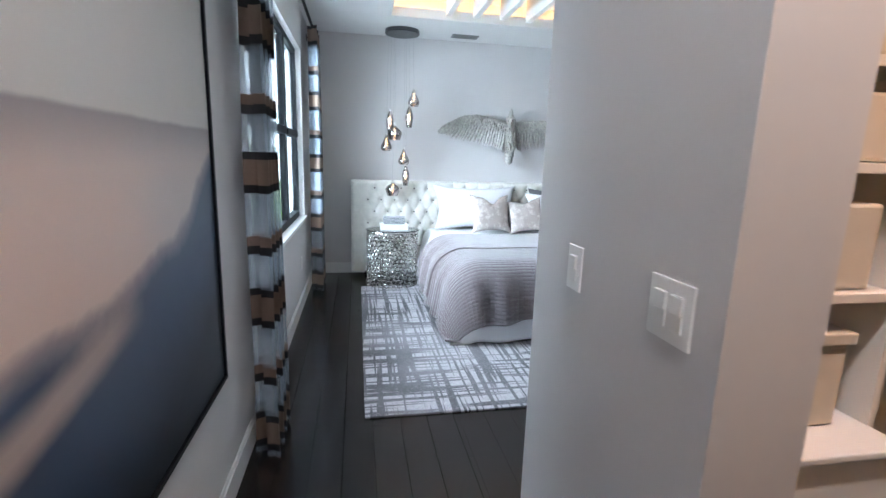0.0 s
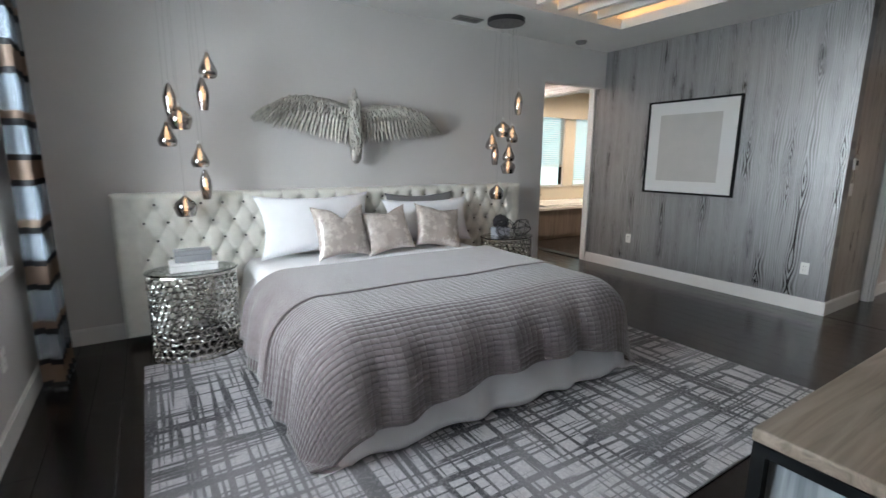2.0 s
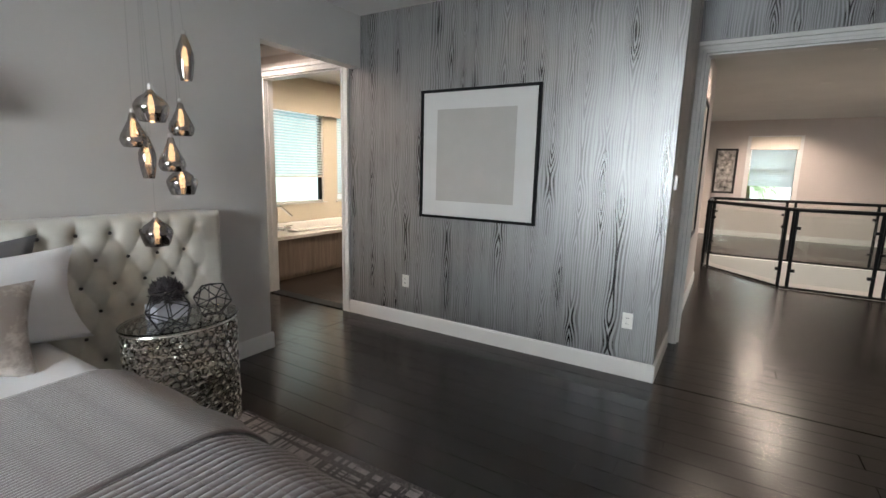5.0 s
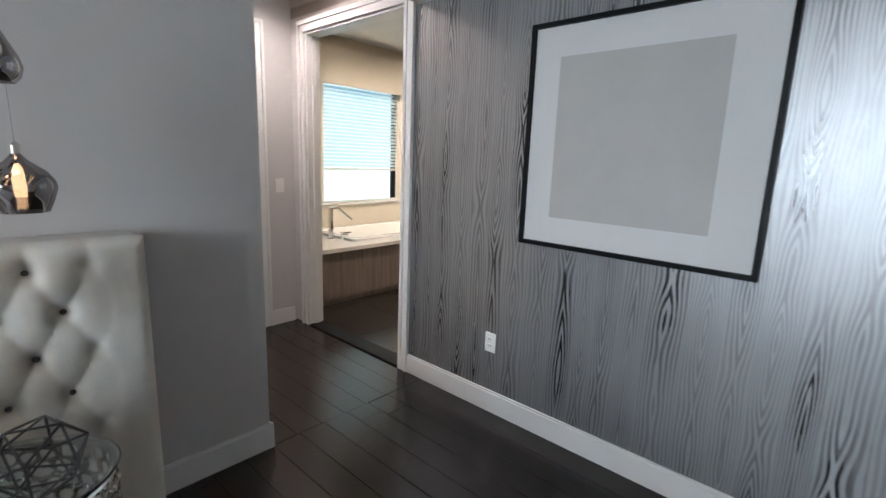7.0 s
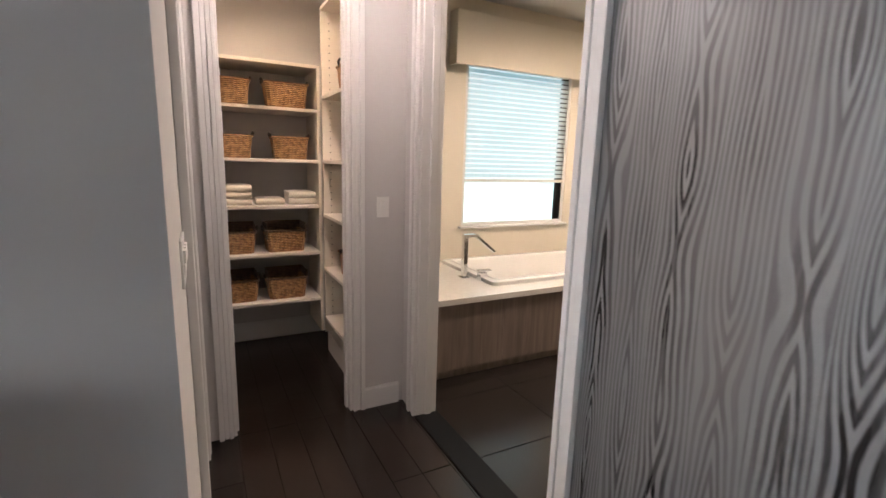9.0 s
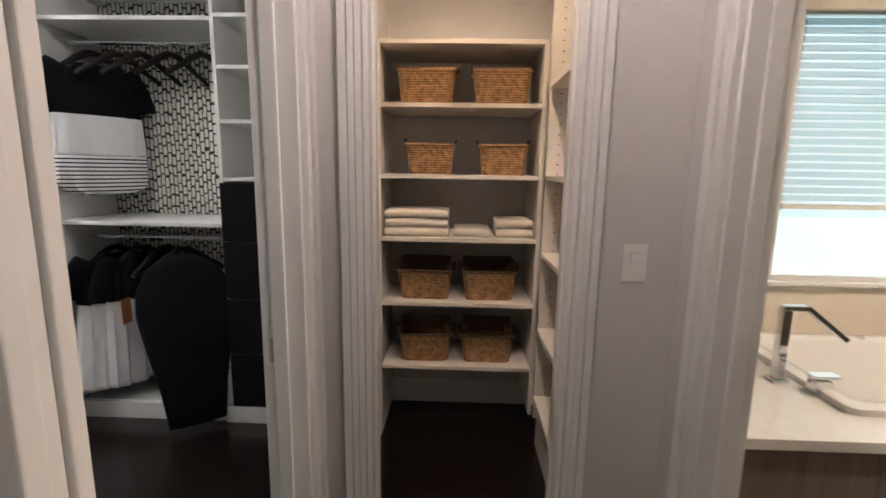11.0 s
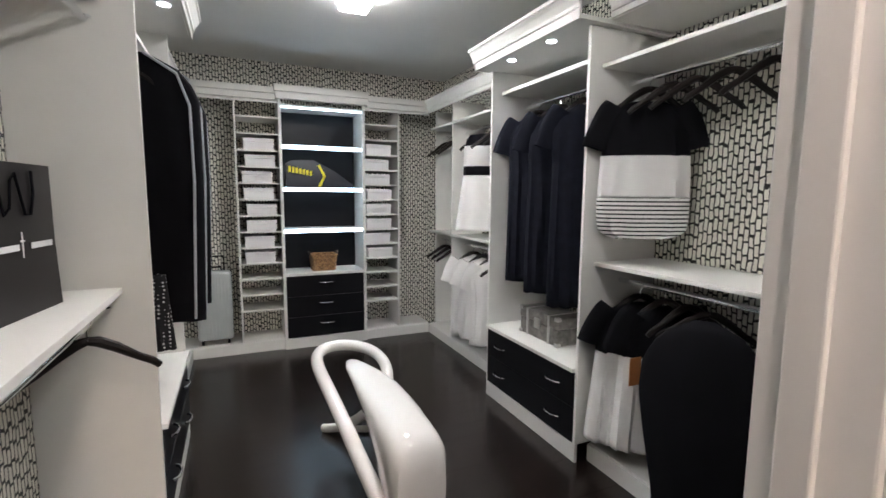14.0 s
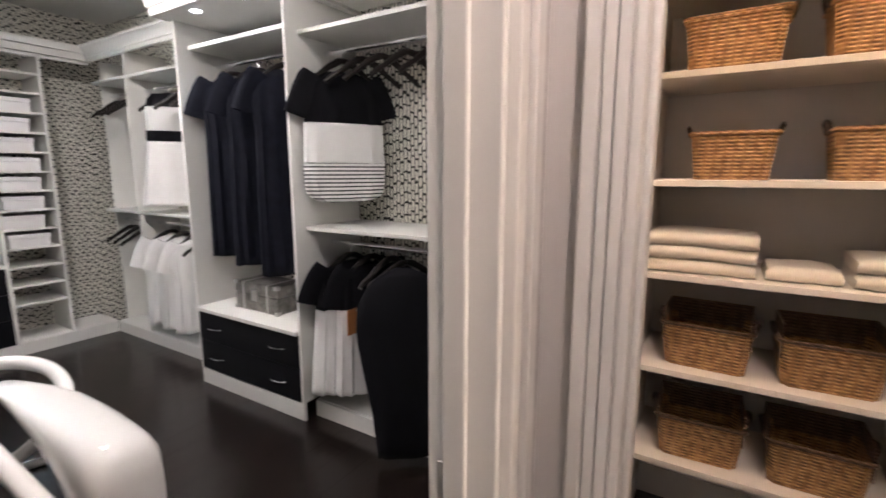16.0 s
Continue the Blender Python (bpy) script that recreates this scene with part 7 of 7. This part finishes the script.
def sect(x, yc, w, z0, z1, n=20, p=0.55):
    out = []
    for q in range(n):
        a = 2 * math.pi * q / n
        c, s = math.cos(a), math.sin(a)
        out.append((x, yc + w / 2 * math.copysign(abs(c) ** p, c), (z0 + z1) / 2 + (z1 - z0) / 2 * math.copysign(abs(s) ** p, s)))
    return out


bm = bmesh.new()
rows = ((2.985, 7.335, 0.15, 0.06, 0.28), (2.975, 7.335, 0.235, 0.015, 0.36), (2.94, 7.335, 0.272, 0.003, 0.405), (2.88, 7.335, 0.285, 0.001, 0.425), (2.78, 7.335, 0.285, 0.03, 0.435), (2.66, 7.332, 0.282, 0.17, 0.437), (2.50, 7.33, 0.268, 0.275, 0.437), (2.30, 7.325, 0.25, 0.335, 0.437), (2.10, 7.305, 0.195, 0.375, 0.438), (1.95, 7.28, 0.14, 0.395, 0.438), (1.86, 7.27, 0.08, 0.405, 0.436), (1.83, 7.268, 0.03, 0.412, 0.43))
loft(bm, [sect(*r) for r in rows], True, True)
part("seat", bm, GLOSS, be, smooth=True)
bm = bmesh.new()
loop = ((2.86, 7.20, 0.03), (2.70, 7.17, 0.09), (2.50, 7.13, 0.20), (2.28, 7.09, 0.32), (2.08, 7.05, 0.415), (1.90, 7.03, 0.465), (1.78, 7.06, 0.49), (1.715, 7.14, 0.50), (1.71, 7.25, 0.50), (1.745, 7.36, 0.485), (1.83, 7.44, 0.46), (1.95, 7.475, 0.42), (2.07, 7.46, 0.36), (2.14, 7.40, 0.28), (2.13, 7.31, 0.19), (2.06, 7.22, 0.10), (1.97, 7.13, 0.04), (1.90, 7.07, 0.022))
pts = []
for i in range(len(loop) - 1):
    for f in (0.0, 0.34, 0.67):
        pts.append(Vector(loop[i]).lerp(Vector(loop[i + 1]), f))
pts.append(Vector(loop[-1]))
for _ in range(4):
    pts = [pts[0]] + [(pts[i - 1] + pts[i] * 2 + pts[i + 1]) / 4 for i in range(1, len(pts) - 1)] + [pts[-1]]
nr = len(pts)
tube(bm, pts, [0.045 - 0.008 * math.sin(math.pi * i / (nr - 1)) - 0.018 * max(0, i / (nr - 1) - 0.7) / 0.3 for i in range(nr)], 14)
part("loop_arm", bm, GLOSS, be, smooth=True)
part("foot_bar", tube(bmesh.new(), [(1.90, 7.07, 0.022), (1.96, 7.20, 0.018), (2.02, 7.34, 0.018), (2.05, 7.42, 0.022)], 0.022, 10), GLOSS, be, smooth=True)

# ---- loft and stairwell ----
def prism(poly, z0, z1):
    bm = bmesh.new()
    lo, hi = [bm.verts.new((x, y, z0)) for x, y in poly], [bm.verts.new((x, y, z1)) for x, y in poly]
    n = len(poly)
    for k in range(n):
        bm.faces.new((lo[k], lo[(k + 1) % n], hi[(k + 1) % n], hi[k]))
    bm.faces.new(hi)
    bm.faces.new(lo[::-1])
    return bm


setting("floor_loft", prism(((9.5, -2.0), (9.80, -2.0), (9.80, 1.97), (10.94, 2.95), (12.4, 2.95), (12.4, -2.0), (LX1, -2.0), (LX1, 5.5), (9.62, 5.5), (9.62, 3.16), (9.5, 3.16)), -0.2, -0.0045), FLOOR, "dark plank floor round the stairwell")
setting("wall_stairwell", boxes((12.30, 12.398, -2.0, 2.95, -2.6, -0.005), (9.805, 12.3, 2.952, 3.0, -2.6, -0.21), (9.805, 12.3, -2.1, -2.0, -2.6, -0.01), (9.70, 9.80, -2.0, 3.0, -2.6, -0.21)), TRIM, "white stairwell walls below the loft floor")
setting("floor_below", box(9.8, 12.4, -2.0, 3.0, -2.7, -2.6), TRIM, "pale floor at the foot of the stairwell")
RAILGLASS = glassy("rail_glass", (0.9, 0.94, 0.93))


def railing(name, pts, label):
    t0 = thing(name, (*pts[0], 0), label, "railing", "stairwell railings")
    for p, q in zip(pts, pts[1:]):
        a, b = Vector((*p, 0)), Vector((*q, 0))
        d = (b - a).normalized()
        L = (b - a).length
        n = max(1, round(L / 1.1))
        nrm = Vector((-d.y, d.x, 0))
        part("top_rail", tube(bmesh.new(), [a + Vector((0, 0, 1.06)), b + Vector((0, 0, 1.06))], 0.026, 8), BLACKFRAME, t0)
        part("bottom_rail", tube(bmesh.new(), [a + Vector((0, 0, 0.012)), b + Vector((0, 0, 0.012))], 0.018, 8), BLACKFRAME, t0)
        for i in range(n):
            c0, c1 = a + d * (L * i / n + 0.06), a + d * (L * (i + 1) / n - 0.06)
            bm = bmesh.new()
            vs = [bm.verts.new(c + nrm * s + Vector((0, 0, z))) for c, z in ((c0, 0.09), (c1, 0.09), (c1, 0.98), (c0, 0.98)) for s in (-0.004, 0.004)]
            for f in ((0, 2, 4, 6), (1, 7, 5, 3), (0, 1, 3, 2), (2, 3, 5, 4), (4, 5, 7, 6), (6, 7, 1, 0)):
                bm.faces.new([vs[k] for k in f])
            g = part("glass_panel", bm, RAILGLASS, t0, "clear glass panel")
            g.visible_shadow = False
            for c in (c0, c1):
                part("post", tube(bmesh.new(), [c, c + Vector((0, 0, 1.05))], 0.022, 8), BLACKFRAME, t0)
                for z in (0.25, 0.82):
                    m = c + d * (0.03 if c is c0 else -0.03) + Vector((0, 0, z))
                    part("clamp", boxes((m.x - 0.03, m.x + 0.03, m.y - 0.03, m.y + 0.03, z - 0.02, z + 0.02), bevel=0.004), BLACKFRAME, t0)
    return t0


railing("railing", ((10.94, 2.93), (9.83, 1.98), (9.83, -1.9)), "black metal stairwell railing with glass panels")
railing("railing", ((11.0, 2.97), (12.42, 2.97), (12.42, -1.9)), "black metal stairwell railing with glass panels")
# window, pictures
lw = tagged(thing("window_4", (LX1, 1.9, 0.95), "loft window with a half-drawn blind and white casing", "window"), kind="structure")
part("window_frame", boxes((LX1 - 0.02, LX1 + 0.06, 1.35, 1.45, 0.85, 2.45), (LX1 - 0.02, LX1 + 0.06, 2.35, 2.45, 0.85, 2.45), (LX1 - 0.02, LX1 + 0.06, 1.45, 2.35, 2.35, 2.45), (LX1 - 0.02, LX1 + 0.06, 1.45, 2.35, 0.85, 0.95), (LX1 + 0.02, LX1 + 0.05, 1.45, 2.35, 1.62, 1.67)), TRIM, lw)
g = part("pane", box(LX1 + 0.03, LX1 + 0.036, 1.45, 2.35, 0.95, 2.35), GLASS, lw)
g.visible_shadow = False
lb = thing("window_blind", (LX1 + 0.01, 1.9, 2.33), "white slatted blind over the loft window", "blind")
sl = mesh_of("slat", box(-0.024, 0.024, -0.44, 0.44, -0.002, 0.002), BLIND)
for i in range(24):
    o = new("slat", sl)
    o.parent = lb
    o.matrix_basis = pose(0, 0, -0.02 - i * 0.045, 0, 58, 0)
shade = thing("roman_shade", (LX1 - 0.03, 1.9, 2.1), "gathered beige fabric shade over the loft window", "shade")
part("cloth", box(LX1 - 0.05, LX1 - 0.022, 1.42, 2.38, 2.12, 2.42, bevel=0.01), CREAM, shade)


def hung(name, x0, x1, y0, y1, z0, z1, axis, inner, label):
    t0 = thing(name, ((x0 + x1) / 2, (y0 + y1) / 2, z0), label, "picture")
    if axis == "x":
        part("frame", boxes((x0, x1, y0, y0 + 0.05, z0, z1), (x0, x1, y1 - 0.05, y1, z0, z1), (x0, x1, y0 + 0.05, y1 - 0.05, z0, z0 + 0.05), (x0, x1, y0 + 0.05, y1 - 0.05, z1 - 0.05, z1)), BLACKWOOD, t0)
        part("print", box((x0 + x1) / 2, x1, y0 + 0.05, y1 - 0.05, z0 + 0.05, z1 - 0.05), inner, t0)
    else:
        part("frame", boxes((x0, x0 + 0.03, y0, y1, z0, z1), (x1 - 0.03, x1, y0, y1, z0, z1), (x0 + 0.03, x1 - 0.03, y0, y1, z0, z0 + 0.03), (x0 + 0.03, x1 - 0.03, y0, y1, z1 - 0.03, z1)), BLACKWOOD, t0)
        part("print", box(x0 + 0.03, x1 - 0.03, (y0 + y1) / 2, y1, z0 + 0.03, z1 - 0.03), inner, t0)
    return t0


hung("carved_panel", LX1 - 0.04, LX1, 2.62, 3.10, 1.05, 2.15, "x", plain("botanical_print", (0.35, 0.33, 0.31), 0.7, var=0.9, scale=9), "tall dark-framed botanical wall panel")
hung("wide_print", 7.15, 8.05, 2.985, 3.018, 0.85, 2.20, "y", plain("pale_print", (0.66, 0.62, 0.56), 0.7, var=0.12, scale=5), "tall pale print in a thin black frame")
for x, y in ((9.0, 1.6), (11.0, 1.7), (12.5, 2.0), (13.8, 1.9), (15.0, 1.8), (8.3, 2.6), (12.0, 4.4)):
    downlight(x, y, H, 30 if x < 10 else 165, SOFTWARM, mat=LENSW)

# room beyond the loft: cased doorway, bright window, banded curtain, black loudspeaker
setting("wall_far_room", boxes((19.3, 19.45, 3.3, 4.12, 0, H), (19.3, 19.45, 5.2, 5.6, 0, H), (19.3, 19.45, 4.12, 5.2, 2.55, H), (19.3, 19.45, 4.12, 5.2, 0, 0.85)), HALLWALL, "pinkish beige wall of the far room")
fw = tagged(thing("window_5", (19.3, 4.66, 0.85), "bright window of the far room, white frame", "window"), kind="structure")
part("window_frame", boxes((19.28, 19.36, 4.06, 4.12, 0.80, 2.61), (19.28, 19.36, 5.2, 5.26, 0.80, 2.61), (19.28, 19.36, 4.12, 5.2, 2.55, 2.61), (19.28, 19.36, 4.12, 5.2, 0.80, 0.85), (19.32, 19.36, 4.12, 5.2, 1.66, 1.71)), TRIM, fw)
part("pane", box(19.34, 19.346, 4.12, 5.2, 0.85, 2.55), GLASS, fw).visible_shadow = False
t0 = thing("curtain", (19.2, 4.1, 0.02), "banded dark and pale curtain by the far window", "curtain", "window curtains")
bm = bmesh.new()
sheet(bm, lambda u, v: (19.2 + 0.04 * math.sin(u * 8 * math.pi), 3.93 + 0.34 * u, 0.02 + 2.6 * v), 56, 40)
part("cloth", bm, BANDS, t0, smooth=True)
sp = thing("loudspeaker", (18.8, 4.07, 0), "tall black floor-standing loudspeaker beside a curtain", "loudspeaker")
part("cabinet", box(18.66, 18.94, 3.96, 4.18, 0.03, 1.0, bevel=0.01), BLACKWOOD, sp)
part("grille", box(18.648, 18.662, 3.975, 4.165, 0.06, 0.97, bevel=0.004), BLACKFRAME, sp)
part("plinth", box(18.64, 18.96, 3.94, 4.20, 0.0, 0.03, bevel=0.004), BLACKFRAME, sp)
casing("far_room_door_frame", "y", LX1, -1, 3.56, 4.60, 2.30, w=0.09, back=0.15)

# ---- outdoors ----
GRASS = plain("lawn", (0.07, 0.11, 0.03), 0.9, var=0.4, scale=2.0, bumps=0.5, bscale=30)
tagged(setting("ground", box(-400, 400, -400, 400, -3.4, -3.2), GRASS, "lawn and ground outside"), kind="structure")
def leafy(name, col):
    """Sunlit foliage that lets light through."""
    m = plain(name, col, 0.5, var=0.4, scale=3.0)
    t = m.node_tree
    tr = t.nodes.new("ShaderNodeBsdfTranslucent")
    tr.inputs["Color"].default_value = (col[0] * 2.2, col[1] * 2.0, col[2], 1)
    ad = t.nodes.new("ShaderNodeAddShader")
    t.links.new(t.nodes["Principled BSDF"].outputs[0], ad.inputs[0])
    t.links.new(tr.outputs[0], ad.inputs[1])
    t.links.new(ad.outputs[0], t.nodes["Material Output"].inputs[0])
    return m


LEAF = leafy("palm_leaf", (0.12, 0.20, 0.035))
TRUNK = plain("palm_trunk", (0.16, 0.13, 0.10), 0.9, var=0.3, bumps=0.6, bscale=20)


def palm(x, y, h, n, seed, label="tall green palm tree outside the window", reach=1.0):
    r = random.Random(seed)
    t0 = thing("palm_tree", (x, y, -3.2), label, "tree", "palms outside")
    tube_pts = [(x + 0.08 * math.sin(q), y + 0.05 * q, -3.2 + (h + 3.2) * q / 6) for q in range(7)]
    part("trunk", tube(bmesh.new(), tube_pts, [0.16 - 0.012 * q for q in range(7)], 10), TRUNK, t0, smooth=True)
    bm = bmesh.new()
    top = Vector(tube_pts[-1])
    for i in range(n):
        az, el, L = r.uniform(0, 2 * math.pi), r.uniform(-0.3, 1.1), reach * r.uniform(1.3, 2.1)
        prev, d = top.copy(), Vector((math.cos(az) * math.cos(el), math.sin(az) * math.cos(el), math.sin(el)))
        side = Vector((-math.sin(az), math.cos(az), 0))
        for s in range(16):
            nx = prev + d * L / 16
            d = (d + Vector((0, 0, -0.075))).normalized()
            rod(bm, prev, nx, 0.010, 3)
            ll = 0.45 * math.sin(math.pi * min(1, 0.15 + s / 17)) + 0.06
            for sg in (-1, 1):
                tip = nx + side * sg * ll * 0.75 + d * ll * 0.55 + Vector((0, 0, -0.18 * ll + r.uniform(-0.03, 0.03)))
                w = d * 0.020
                a, b, c = bm.verts.new(nx - w), bm.verts.new(nx + w), bm.verts.new(tip)
                bm.faces.new((a, b, c))
            prev = nx
    part("crown", bm, LEAF, t0, "green feathered palm fronds")


palm(-2.3, 6.7, 0.9, 30, 1, reach=0.8)
palm(-2.5, 9.3, 1.5, 30, 2)
palm(-3.9, 3.2, 0.5, 24, 3)
palm(-6.5, 11.5, 1.6, 26, 4)
palm(22.0, 1.9, 1.3, 30, 5, reach=0.8)
HEDGE = leafy("hedge_leaf", (0.08, 0.14, 0.035))
bm = bmesh.new()
r = random.Random(77)
for i in range(7000):
    c = Vector((-9 - r.random() * 2.0, r.uniform(-6, 26), -3.2 + r.random() ** 0.7 * (4.2 + 0.8 * math.sin(i * 0.01))))
    c.z += 0.5 * noise.noise((c.y * 0.5, 0, 1))
    d, e = Vector((r.gauss(0, 1), r.gauss(0, 1), r.gauss(0, 1))).normalized() * 0.16, Vector((r.gauss(0, 1), r.gauss(0, 1), r.gauss(0, 1))).normalized() * 0.10
    bm.faces.new([bm.verts.new(v) for v in (c - d, c + e, c + d, c - e)])
tagged(setting("hedge", bm, HEDGE, "dense green hedge of leaves beyond the garden"), kind="stuff")

# hazy bright sky low over the garden, far off
bm = bmesh.new()
rows = [[bm.verts.new((90 * math.cos(radians(a)), 90 * math.sin(radians(a)), z)) for z in (-3.3, 70.0)] for a in range(0, 361, 6)]
for a, b in zip(rows, rows[1:]):
    bm.faces.new((a[0], b[0], b[1], a[1]))
tagged(setting("backdrop", bm, emit("bright_haze", (0.93, 0.97, 1.0), 1.5), "bright hazy sky beyond the garden"), kind="structure")

# ---- bathroom tiles and floor planks ----
tm = {}
for i in range(7):
    for j in range(8):
        x, y = SX + 0.135 + i * 0.58, 3.17 + j * 0.58
        x1, y1 = min(x + 0.575, BX1 - 0.001), min(y + 0.575, 7.50)
        if x1 - x < 0.05 or y1 - y < 0.05:
            continue
        key = (round(x1 - x, 3), round(y1 - y, 3))
        if key not in tm:
            tm[key] = mesh_of("tile", box(0, key[0], 0, key[1], -0.010, 0.0, bevel=0.002, seg=1), DARKTILE)
        if i + j == 0:
            bath_floor = setting("floor_bath", box(SX + 0.12, BX1, 3.16, 8.55, -0.2, -0.004), GROUT, "large dark marble floor tiles")
        o = new("tile", tm[key])
        o.parent = bath_floor
        o.location = (x, y, 0.001)
FL = bpy.data.objects["floor"]
pm = {}
count = 0
rest = bmesh.new()
rnd = random.Random(31)


def lay(x0, x1, y0, y1, near):
    """Planks along y, 0.152 wide, in staggered lengths."""
    global count
    x = x0
    while x < x1 - 0.01:
        w = min(0.1505, x1 - x)
        y = y0 - rnd.uniform(0, 1.2)
        while y < y1:
            ln = rnd.choice((1.2, 1.5, 1.8))
            a, b = max(y, y0), min(y + ln, y1)
            if b - a > 0.03:
                if near and count < 300:
                    key = (round(w, 3), round(b - a - 0.0015, 2))
                    if key not in pm:
                        pm[key] = mesh_of("plank", box(0, key[0], 0, key[1], -0.006, 0.0, bevel=0.0012, seg=1), FLOOR)
                    o = new("plank", pm[key])
                    o.parent = FL
                    o.location = (x, a, 0.0)
                    count += 1
                else:
                    bx(rest, x, x + w, a, b - 0.0015, -0.006, 0.0)
            y += ln
        x += 0.152


lay(WX, 0.79, 1.3, HY, True)
lay(3.4, SX, 1.3, HY, True)
lay(VX + 0.001, SX, HY + 0.001, LY, True)
lay(SX, DX - 0.001, 1.3, 3.04, True)
lay(0.79, 3.4, 1.3, HY, False)
lay(WX, 0.79, -2.5, 1.3, False)
lay(CX0, CX1, CY0, CY1, False)
lay(VX - 0.12, VX, 6.43, 6.97, False)
lay(VX, 5.78, LY, 8.74, False)
lay(DX, 9.5, -2.0, 3.02, False)
tagged(setting("floor_planks", rest, FLOOR, "dark espresso floor planks"), kind="stuff").parent = FL
